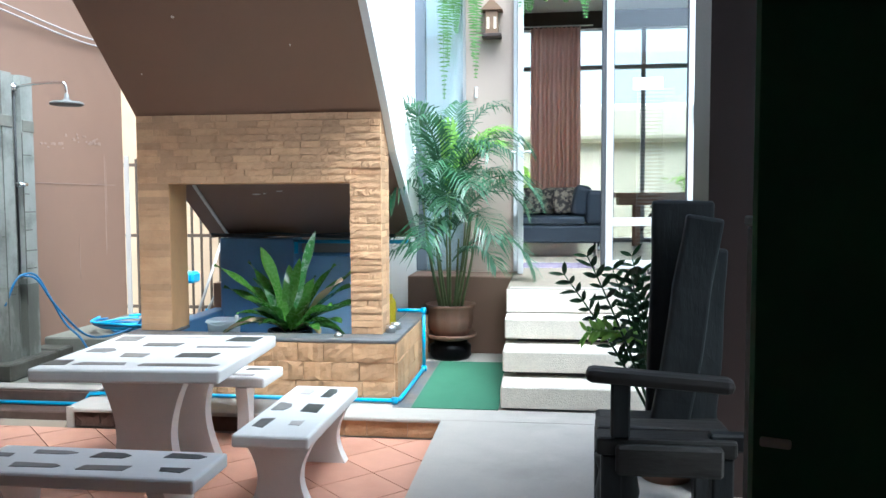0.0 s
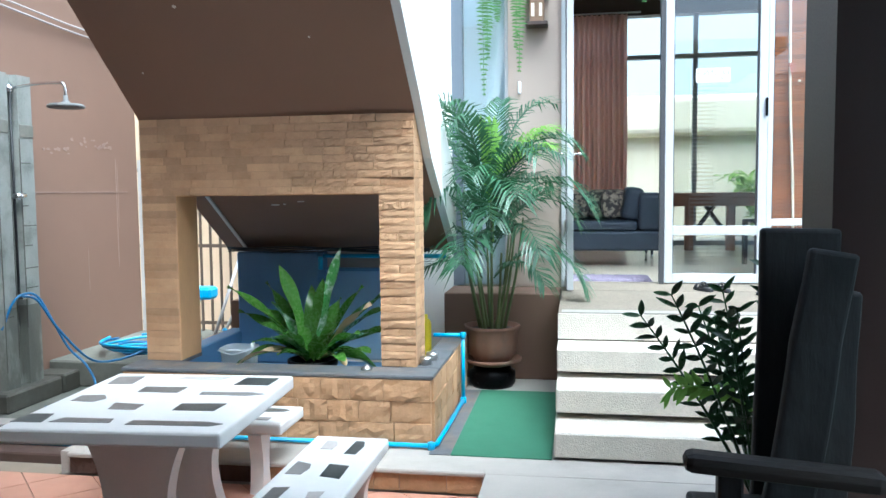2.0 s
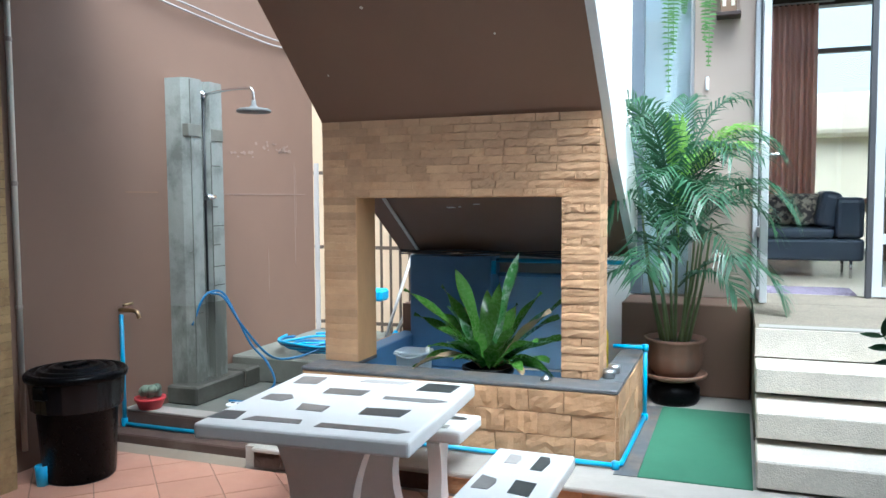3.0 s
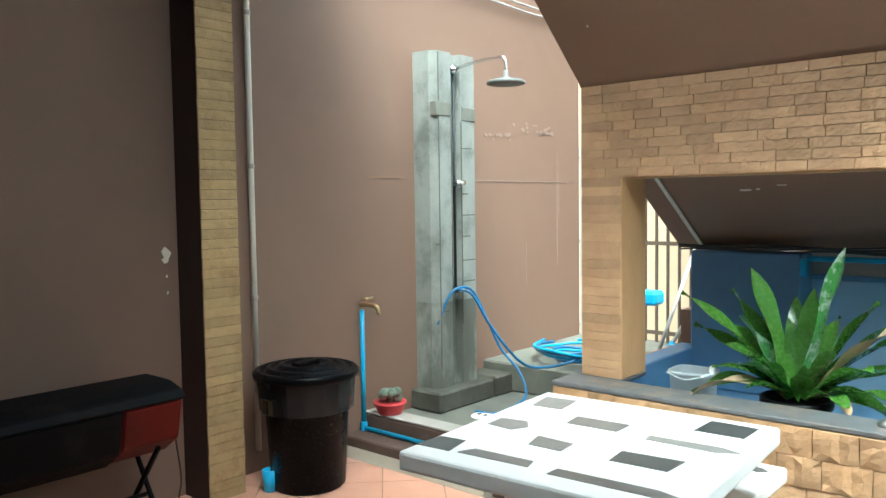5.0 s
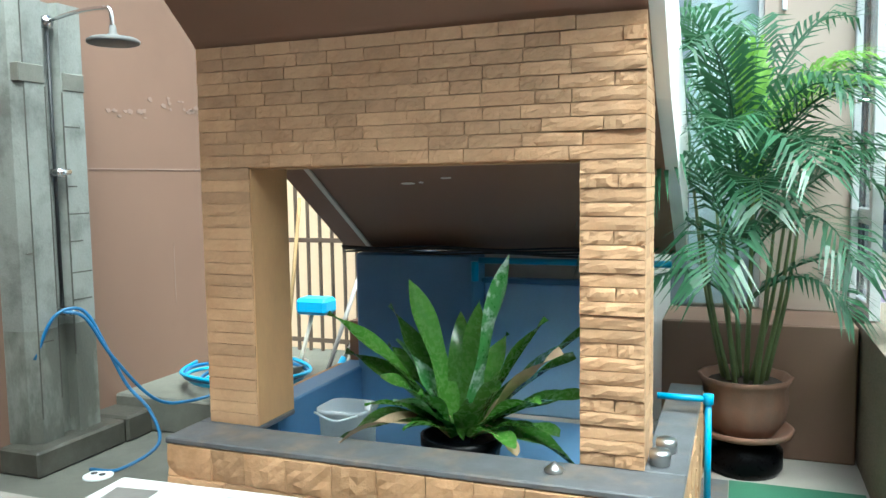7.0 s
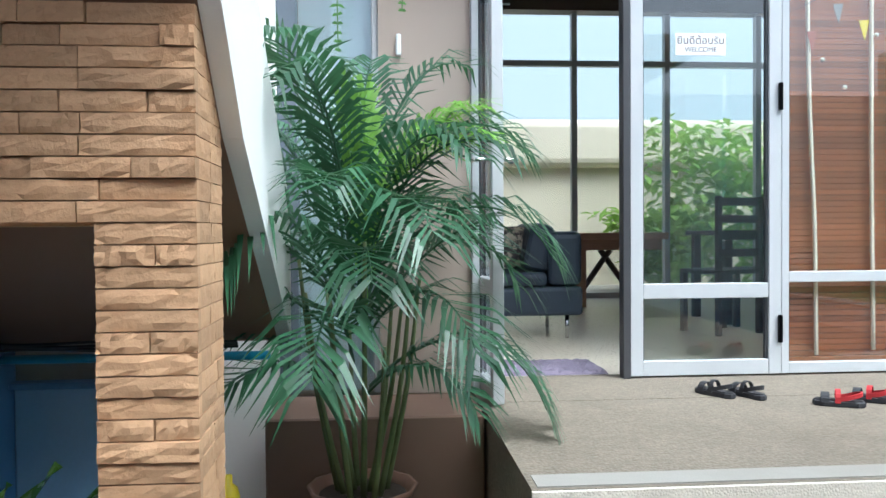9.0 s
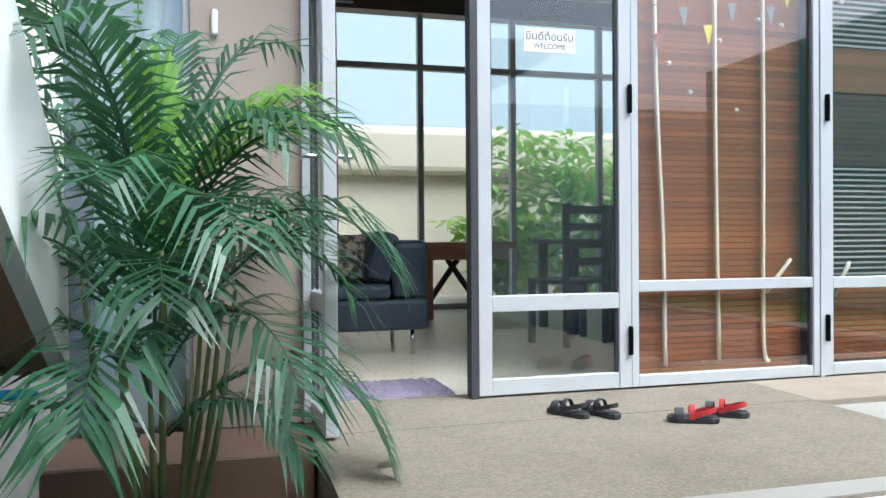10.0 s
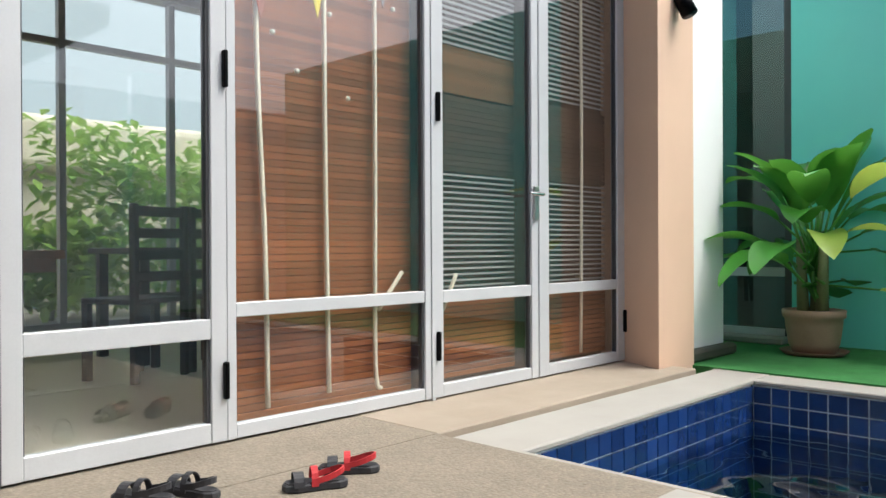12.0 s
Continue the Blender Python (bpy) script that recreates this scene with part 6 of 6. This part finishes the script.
def lettering(text, x, y, z, size, mat, parent):
    cu = bpy.data.curves.new("lettering", 'FONT')
    cu.body, cu.size, cu.align_x, cu.align_y, cu.extrude = text, size, 'CENTER', 'CENTER', 0.0006
    tmp = bpy.data.objects.new("tmp", cu)
    me = bpy.data.meshes.new_from_object(tmp)
    bpy.data.objects.remove(tmp)
    me.transform(pose(x, y, z, 90, 0, 0))
    me.materials.clear()
    me.materials.append(mat)
    o = new("lettering", me)
    o.parent = parent
    me.transform(Matrix.Translation(-parent.location))
    return o


lettering("\u0e22\u0e34\u0e19\u0e14\u0e35\u0e15\u0e49\u0e2d\u0e19\u0e23\u0e31\u0e1a", 0.92, GY - 0.0125, 2.548, 0.052, M_INK, sg)
lettering("WELCOME", 0.92, GY - 0.0125, 2.503, 0.034, M_INK, sg)


def sandal(bm_at, rz, strap_mat, label, group, heel=True, size=0.8):
    """An open sandal: shaped sole, footbed, two straps and a heel strap."""
    s = thing("sandal", (0, 0, 0), label, "sandal", group)
    outline = [(0.125, 0.0), (0.115, 0.032), (0.07, 0.046), (0.02, 0.040), (-0.04, 0.032), (-0.09, 0.036), (-0.12, 0.022), (-0.128, 0.0), (-0.12, -0.022), (-0.09, -0.034), (-0.04, -0.032), (0.02, -0.040), (0.07, -0.046), (0.115, -0.034)]
    bm = prism(bmesh.new(), outline, 'z', 0.0, 0.030)
    bmesh.ops.bevel(bm, geom=[e for e in bm.edges if abs(e.verts[0].co.z - e.verts[1].co.z) < 1e-4], offset=0.005, segments=1, affect='EDGES')
    part("sole", bm, M_SANDAL, s)
    part("footbed", prism(bmesh.new(), [(x * 0.92, y * 0.88) for x, y in outline], 'z', 0.0301, 0.034), M_SANDAL, s)

    def strap(x, w, h, half, mat, name):
        bm = bmesh.new()
        a, rows = 9, []
        for i in range(a + 1):
            th = math.pi * i / a
            yy, zz = half * math.cos(th), 0.02 + h * math.sin(th) ** 0.8
            rows.append([bm.verts.new((x + dx, yy * q, zz * q2)) for dx, q, q2 in ((-w / 2, 1.0, 1.0), (w / 2, 1.0, 1.0), (w / 2, 0.92, 0.94), (-w / 2, 0.92, 0.94))])
        for r0, r1 in zip(rows, rows[1:]):
            for k in range(4):
                bm.faces.new((r0[k], r0[(k + 1) % 4], r1[(k + 1) % 4], r1[k]))
        bm.faces.new(rows[0])
        bm.faces.new(rows[-1][::-1])
        part(name, bm, mat, s, smooth=False)
    strap(0.065, 0.040, 0.050, 0.047, M_SANDAL, "toe_strap")
    strap(0.005, 0.026, 0.068, 0.043, strap_mat, "instep_strap")
    if heel:
        bm = bmesh.new()
        pts = [(0.0, 0.043, 0.045)] + [(-0.045 - 0.068 * math.sin(math.pi * i / 8), 0.042 * math.cos(math.pi * i / 8), 0.058) for i in range(9)] + [(0.0, -0.043, 0.04)]
        rows = []
        for i, q in enumerate(pts):
            up = 0.040 + 0.030 * math.sin(math.pi * i / (len(pts) - 1))
            rows.append([bm.verts.new((q[0] * f, q[1] * f, up + dz)) for f, dz in ((1.0, -0.011), (1.0, 0.011), (0.93, 0.011), (0.93, -0.011))])
        for r0, r1 in zip(rows, rows[1:]):
            for j in range(4):
                bm.faces.new((r0[j], r0[(j + 1) % 4], r1[(j + 1) % 4], r1[j]))
        bm.faces.new(rows[0][::-1])
        bm.faces.new(rows[-1])
        part("heel_strap", bm, strap_mat, s)
    s.matrix_world = pose(*bm_at, 0, 0, rz) @ Matrix.Scale(size, 4)
    return s


sandal((0.80, 6.84, DECK + 0.001), 118, M_SANDAL, "black rubber sandal on the deck before the door", "black sandals")
sandal((0.93, 6.80, DECK + 0.001), 108, M_SANDAL, "black rubber sandal on the deck before the door", "black sandals")
sandal((1.22, 6.58, DECK + 0.001), 152, M_STRAPRED, "black sandal with red straps on the deck", "red sandals")
sandal((1.40, 6.64, DECK + 0.001), 140, M_STRAPRED, "black sandal with red straps on the deck", "red sandals")

# living room
mt = thing("door_mat", (0.25, 7.62, DECK), "shaggy purple-grey mat just inside the open door", "mat")
bm = bmesh.new()
bmesh.ops.create_grid(bm, x_segments=40, y_segments=30, size=0.5)
rm = random.Random(6)
for v in bm.verts:
    e = max(abs(v.co.x), abs(v.co.y)) > 0.49
    v.co = Vector((0.13 + v.co.x * 0.70, 7.60 + v.co.y * 0.40, DECK + (0.002 if e else 0.012 + 0.014 * rm.random())))
part("top", bm, M_PURPLE, mt)

sf = thing("leather_sofa", (0.1, 9.1, DECK), "navy leather sofa on steel legs seen end on", "sofa")
part("base", newbox(-0.75, 0.70, 8.75, 9.55, 1.02, 1.22, 0.03, None, 3), M_LEATHER, sf)
part("seat_cushion", newbox(-0.74, 0.45, 8.74, 9.40, 1.222, 1.32, 0.035, None, 3), M_LEATHER, sf)
part("backrest", newbox(0.46, 0.70, 8.76, 9.54, 1.222, 1.60, 0.05, None, 3), M_LEATHER, sf)
part("back_cushion", newbox(0.28, 0.47, 8.80, 9.45, 1.32, 1.66, 0.06, Matrix.Translation((0.38, 9.1, 1.32)) @ pose(0, 0, 0, 0, 12, 0) @ Matrix.Translation((-0.38, -9.1, -1.32)), 3), M_LEATHER, sf)
part("arm", newbox(-0.75, 0.45, 9.41, 9.56, 1.222, 1.60, 0.05, None, 3), M_LEATHER, sf)
for x, y in ((0.60, 8.82), (0.60, 9.48), (-0.68, 8.82), (-0.68, 9.48)):
    part("leg", tube(bmesh.new(), [(x, y, DECK), (x, y, 1.02)], 0.014, 10), M_CHROME, sf, smooth=True)
for x, y, ry in ((0.10, 9.25, -12), (0.26, 9.0, 10), (-0.15, 9.28, -8)):
    c = thing("cushion", (x, y, 1.33), "patterned scatter cushion on the leather sofa", "cushion", "sofa cushions")
    bm = bmesh.new()
    bmesh.ops.create_uvsphere(bm, u_segments=20, v_segments=12, radius=1.0)
    for v in bm.verts:
        q = v.co.copy()
        q.x, q.z = math.copysign(abs(q.x) ** 0.5, q.x), math.copysign(abs(q.z) ** 0.5, q.z)
        v.co = Vector((x + q.x * 0.155, y + q.y * 0.065, 1.49 + q.z * 0.155))
    bmesh.ops.rotate(bm, verts=bm.verts[:], cent=(x, y, 1.35), matrix=Euler((radians(-14), 0, radians(ry))).to_matrix())
    part("cover", bm, M_CUSHION, c, smooth=True)

ct = thing("brown_curtain", (0.15, 11.75, DECK), "long brown pleated curtain at the back window", "curtain")
bm, n, rows = bmesh.new(), 90, []
for i in range(n + 1):
    x = -0.20 + 0.72 * i / n
    y = 11.78 + 0.045 * math.sin(i * 0.75) + 0.012 * math.sin(i * 0.31 + 1)
    rows.append([bm.verts.new((x, y, 4.0)), bm.verts.new((x + 0.01 * math.sin(i), y * 1.0 + 0.004, 2.4)), bm.verts.new((x, y + 0.01 * math.sin(i * 0.5), DECK + 0.01))])
for a, b in zip(rows, rows[1:]):
    for k in range(2):
        bm.faces.new((a[k], a[k + 1], b[k + 1], b[k]))
bmesh.ops.solidify(bm, geom=bm.faces[:], thickness=0.004)
part("cloth", bm, M_CURTAIN, ct, smooth=True)
part("rail", tube(bmesh.new(), [(-0.4, 11.78, 4.02), (0.7, 11.78, 4.02)], 0.012), M_STEEL, ct, smooth=True)

tbl = thing("wooden_table", (1.7, 10.9, DECK), "red-brown wooden table with crossed dark legs", "table")
part("top", newbox(0.95, 2.05, 10.75, 11.25, 1.52, 1.585, 0.006), M_REDWOOD, tbl)
part("apron", newbox(1.0, 2.0, 10.80, 11.2, 1.42, 1.52), M_REDWOOD, tbl)
for x in (1.25, 1.75):
    part("leg", newbox(x - 0.05, x + 0.05, 10.95, 11.05, DECK, 1.42, 0.004), M_REDWOOD, tbl)
    part("brace", tube(bmesh.new(), [(x, 11.0, 1.0), (x + (0.3 if x < 1.5 else -0.3), 11.0, 1.42)], 0.03, 6), M_DARKWOOD, tbl)


def ladder_chair(x, y, rz):
    c = thing("dining_chair", (0, 0, 0), "dark-stained wooden dining chair with a ladder back", "chair", "dining chairs")
    part("seat", newbox(-0.21, 0.21, -0.2, 0.2, 0.43, 0.46, 0.008), M_DARKWOOD, c)
    for sx in (-0.19, 0.19):
        part("leg", newbox(sx - 0.02, sx + 0.02, -0.19, -0.15, 0, 0.43), M_DARKWOOD, c)
        part("back_post", newbox(sx - 0.02, sx + 0.02, 0.16, 0.2, 0, 0.98, 0.005), M_DARKWOOD, c)
    for z in (0.58, 0.70, 0.82, 0.94):
        part("rung", newbox(-0.17, 0.17, 0.17, 0.19, z - 0.028, z + 0.028, 0.004), M_DARKWOOD, c)
    c.matrix_world = pose(x, y, DECK, 0, 0, rz)
    return c


ladder_chair(1.78, 9.0, 200)
ladder_chair(2.25, 9.15, 190)
dt = thing("dining_table", (2.1, 8.55, DECK), "dark wooden dining table behind the glass", "table")
part("top", newbox(1.95, 2.95, 9.35, 10.1, 1.56, 1.60, 0.006), M_DARKWOOD, dt)
for x, y in ((2.02, 9.42), (2.88, 9.42), (2.02, 10.03), (2.88, 10.03)):
    part("leg", newbox(x - 0.03, x + 0.03, y - 0.03, y + 0.03, DECK, 1.56), M_DARKWOOD, dt)

# shrubs beyond the back windows
rg = random.Random(17)
for k, (x, y, h) in enumerate(((3.0, 13.7, 0.9), (3.6, 13.9, 2.1), (4.5, 13.6, 1.7), (5.4, 13.9, 2.0), (-0.4, 14.0, 1.0))):
    s = thing("garden_shrub", (x, y, 0.8), "leafy green garden shrub outside the back window", "shrub", "garden shrubs")
    part("trunk", tube(bmesh.new(), [(x, y, 0.8), (x + 0.05, y, 0.8 + h * 0.6)], [0.03, 0.012], 6), M_CANE, s)
    bm = bmesh.new()
    for i in range(700):
        r, a, z = 0.62 * rg.random() ** 0.5, rg.random() * 6.28, rg.random()
        p = Vector((x + r * math.cos(a) * (0.5 + z), y + r * 0.6 * math.sin(a), 0.95 + h * z))
        d = Vector((rg.uniform(-1, 1), rg.uniform(-1, 1), rg.uniform(-0.4, 0.9))).normalized()
        blade(bm, p, d, (0.1, 0.2, 1), rg.uniform(0.16, 0.30), 0.11, 0.5, 2, 0.1, 0.02, 0, 1.0, rg)
    part("crown", bm, M_HEDGE, s)

# broad-leaved plant by the pool
bpX, bpY = 5.47, 6.56
pl = thing("broad_leaf_plant", (bpX, bpY, DECK - 0.02), "large broad-leaved plant in a round clay pot on the turf", "plant")
part("saucer", lathe(bmesh.new(), [(0.19, 0.0), (0.225, 0.03), (0.215, 0.03), (0.175, 0.012)], (bpX, bpY, DECK - 0.02), 32), M_CLAY, pl, smooth=True)
part("pot", lathe(bmesh.new(), [(0.14, 0.014), (0.165, 0.08), (0.182, 0.20), (0.186, 0.25), (0.202, 0.26), (0.205, 0.31), (0.175, 0.31), (0.16, 0.28), (0.02, 0.27)], (bpX, bpY, DECK - 0.02), 36), M_CLAY_PALE, pl, smooth=True)
rng = random.Random(31)
for k in range(3):
    a = k * 2.1
    q = (bpX + 0.045 * math.cos(a), bpY + 0.07 * math.sin(a))
    part("stalk", tube(bmesh.new(), [(*q, DECK + 0.22), (q[0] + 0.02 * math.cos(a), q[1] + 0.02 * math.sin(a), DECK + 0.8)], [0.045, 0.03], 8), M_CANE, pl, "sheathed brown stalk", True)
for k in range(36):
    a = k * 2.399
    lift = rng.uniform(-0.1, 1.2) if k < 20 else rng.uniform(1.4, 3.4)
    d = Vector((math.cos(a), math.sin(a) * 0.9, lift)).normalized()
    b0 = Vector((bpX + 0.06 * math.cos(a), bpY + 0.06 * math.sin(a), DECK + (rng.uniform(0.42, 0.75) if k < 20 else rng.uniform(0.65, 0.85))))
    pet = rng.uniform(0.15, 0.42)
    e = b0 + d * pet
    lf = part("leaf", blade(bmesh.new(), e, (d + Vector((0, 0, -0.15))).normalized(), (0, 0, 1), rng.uniform(0.46, 0.70), rng.uniform(0.19, 0.26), rng.uniform(0.7, 1.5), 9, 0.14, 0.02, 0.01, 0.85, rng), M_BROAD_Y if k in (2, 7, 12, 15) else M_BROAD, pl, "yellowing leaf" if k in (2, 7, 12, 15) else "", True)
    part("petiole", tube(bmesh.new(), [b0 - d * 0.2, e], [0.012, 0.007], 6), M_BROAD, lf, smooth=True)
wl = thing("wall_spotlight", (4.2, 6.93, 3.05), "dark wall spotlight on the salmon wall", "spotlight")
part("body", tube(bmesh.new(), [(4.25, 6.94, 3.16), (4.25, 6.86, 3.0)], 0.05, 14), M_BLACK, wl, smooth=True)

# ---- stones and tiles, piece by piece ----


def split_block(seed, rough, nx=7, nz=3):
    """A block of unit size with a broken front face; its back is open against the wall."""
    r = random.Random(seed)
    bm = bmesh.new()
    fr = []
    for j in range(nz + 1):
        row = []
        for i in range(nx + 1):
            edge = i in (0, nx) or j in (0, nz)
            wave = 0.5 + 0.5 * noise.noise(Vector((i * 6.3 / nx + seed * 7.3, j * 2.4 / nz, seed * 3.1)))
            row.append(bm.verts.new((-0.5 + i / nx + (r.uniform(-0.04, 0.04) if 0 < i < nx else 0), -1 + rough * (0.62 * wave + r.uniform(0, 0.30) + (0.14 if edge else 0)), -0.5 + j / nz + (r.uniform(-0.24, 0.24) / nz if 0 < j < nz else 0))))
        fr.append(row)
    for j in range(nz):
        for i in range(nx):
            bm.faces.new((fr[j][i], fr[j][i + 1], fr[j + 1][i + 1], fr[j + 1][i]))
    bk = {}

    def back(v):
        if v not in bk:
            bk[v] = bm.verts.new((v.co.x, 0, v.co.z))
        return bk[v]
    rim = fr[0] + [fr[j][nx] for j in range(1, nz + 1)] + fr[nz][:nx][::-1] + [fr[j][0] for j in range(nz - 1, 0, -1)]
    for a, b in zip(rim, rim[1:] + rim[:1]):
        bm.faces.new((b, a, back(a), back(b)))
    return bm


def block_set(mat, rough, nx=7, nz=3):
    return [mesh_of(split_block(k, rough, nx, nz), mat, name="block") for k in range(9)]


ST = block_set(M_STONE, 0.40)
SS = block_set(M_STRIP, 0.5)
BS = block_set(M_BASIN_STONE, 0.62, 5, 4)
KS = block_set(M_KERB, 0.8)
rb = random.Random(99)


def lay(name, parent, meshes, u0, u1, z0, z1, place, turn, depth, gap=0.002):
    """One stone: u along the wall, z up; place(u) gives x, y."""
    o = new(name, rb.choice(meshes))
    o.parent = parent
    off = parent.location
    x, y = place((u0 + u1) / 2)
    o.location = Vector((x, y, (z0 + z1) / 2)) - off
    o.rotation_euler = (0, 0, radians(turn))
    s = -1 if rb.random() < 0.5 else 1
    o.scale = (abs(u1 - u0) - gap, depth, abs(z1 - z0) - gap)
    if s < 0:
        o.rotation_euler = (0, radians(180), radians(turn))
    return o


def split_run(u0, u1, lo, hi):
    cuts, u = [u0], u0
    while u1 - u > hi * 1.3:
        u += rb.uniform(lo, hi)
        cuts.append(u)
    cuts.append(u1)
    return [(a, b) for a, b in zip(cuts, cuts[1:]) if b - a > 0.015]


ROWH = 0.0464
for i in range(32):
    z0 = 0.601 + i * ROWH
    z1 = z0 + ROWH
    runs = split_run(-2.79, -1.07, 0.11, 0.21) if z0 > 1.61 else split_run(-2.79, -2.565, 0.18, 0.24) + (split_run(-1.285, -1.07, 0.18, 0.24) if i % 4 else split_run(-1.285, -1.07, 0.10, 0.14))
    for a, b in runs:
        d = 0.009 + 0.019 * max(0.0, min(1.0, ((a + b) / 2 + 2.1) / 0.9)) * (0.55 + 0.9 * rb.random())
        lay("stone_block", frame_th, ST, a, b, z0, z1, lambda u: (u, CF + 0.0205), 0, d + 0.008, 0.0025 + 0.001 * (a > -1.9))
for i in range(32):
    z0 = 0.601 + i * ROWH
    for a, b in split_run(CF + 0.002, 5.42, 0.12, 0.20):
        lay("stone_block", frame_th, ST, a, b, z0, z0 + ROWH, lambda u: (-1.0855, u), 90, 0.016)

for i in range(3):
    z0 = SLAB + 0.004 + i * 0.1235
    for a, b in split_run(BX0, BX1, 0.14, 0.27):
        lay("basin_stone", basin, BS, a, b, z0, z0 + 0.1235, lambda u: (u, BY0 + 0.0005), 0, rb.uniform(0.030, 0.050), 0.004)
    for a, b in split_run(BY0, BY1, 0.15, 0.27):
        lay("basin_stone", basin, BS, a, b, z0, z0 + 0.1235, lambda u: (BX1 - 0.0005, u), 90, rb.uniform(0.018, 0.028), 0.004)
    for a, b in split_run(BY0, BY1, 0.15, 0.27):
        lay("basin_stone", basin, BS, a, b, z0, z0 + 0.1235, lambda u: (BX0 + 0.0005, u), -90, rb.uniform(0.015, 0.022), 0.004)

for i in range(62):
    z0 = FLOOR + i * 0.047
    for a, b in split_run(3.657, 3.860, 0.10, 0.22):
        lay("stone_strip", PIL, SS, a, b, z0, z0 + 0.047, lambda u: (-3.9455, u), 90, rb.uniform(0.009, 0.015))

kerb = thing("stone_kerb", (-1.7, 4.57, FLOOR), "low kerb faced with rough sandstone blocks", "kerb", kind="structure")
for a, b in split_run(-2.94, -0.61, 0.13, 0.25):
    lay("kerb_stone", kerb, KS if a < -2.0 else BS, a, b, FLOOR + 0.002, SLAB - 0.022, lambda u: (u, 4.5795), 0, rb.uniform(0.016, 0.028), 0.004)
part("kerb_top", newbox(-2.94, -0.605, 4.545, 4.60, SLAB - 0.021, SLAB + 0.003, 0.006), M_CONC, kerb, "worn cement edge")

# diagonal floor tiles


def clip_poly(poly, axis, limit, keep_less):
    out = []
    for p, q in zip(poly, poly[1:] + poly[:1]):
        ip, iq = (p[axis] <= limit) == keep_less, (q[axis] <= limit) == keep_less
        if ip:
            out.append(p)
        if ip != iq:
            t = (limit - p[axis]) / (q[axis] - p[axis])
            out.append((p[0] + (q[0] - p[0]) * t, p[1] + (q[1] - p[1]) * t))
    return out


TILE, half = 0.31, 0.152
full = None
for i in range(-40, 40):
    for j in range(-40, 40):
        c = Vector(((i - j) * TILE / math.sqrt(2) - 1.1, (i + j) * TILE / math.sqrt(2) + 2.2))
        if not (-4.4 < c.x < -0.4 and -1.8 < c.y < 4.75):
            continue
        h2 = half * math.sqrt(2)
        poly = [(c.x - h2, c.y), (c.x, c.y - h2), (c.x + h2, c.y), (c.x, c.y + h2)]
        whole = list(poly)
        for ax, lim, less in ((0, -4.148, False), (0, -0.603, True), (1, -1.59, False), (1, 4.545, True)):
            poly = clip_poly(poly, ax, lim, less) if len(poly) > 2 else poly
        if len(poly) < 3:
            continue
        if poly == whole:
            if full is None:
                full = mesh_of(prism(bmesh.new(), [(-h2, 0), (0, -h2), (h2, 0), (0, h2)], 'z', FLOOR - 0.0075, FLOOR), M_TERRA, name="floor_tile")
            o = new("floor_tile", full)
            o.location = (c.x, c.y, 0)
        else:
            o = new("floor_tile", mesh_of(prism(bmesh.new(), poly, 'z', FLOOR - 0.0075, FLOOR), M_TERRA, name="floor_tile"))
        o.parent = floor

# pool tiles
PT = 0.100
bm = newbox(-0.5, 0.5, -0.010, 0.0, -0.5, 0.5)
bmesh.ops.transform(bm, matrix=Matrix.Diagonal((0.091, 1, 0.091, 1)), verts=bm.verts[:])
ptile = mesh_of(bm, M_POOLTILE, name="pool_tile")
for r in range(9):
    z = 0.80 - PT * (r + 0.5)
    for k in range(22):
        o = new("pool_tile", ptile)
        o.parent, o.location = pool, Vector((4.214 - PT * (k + 0.5), 6.4735, z)) - pool.location
    for k in range(20):
        o = new("pool_tile", ptile)
        o.parent, o.location, o.rotation_euler = pool, Vector((4.2135, 6.462 - PT * (k + 0.5), z)) - pool.location, (0, 0, radians(-90))
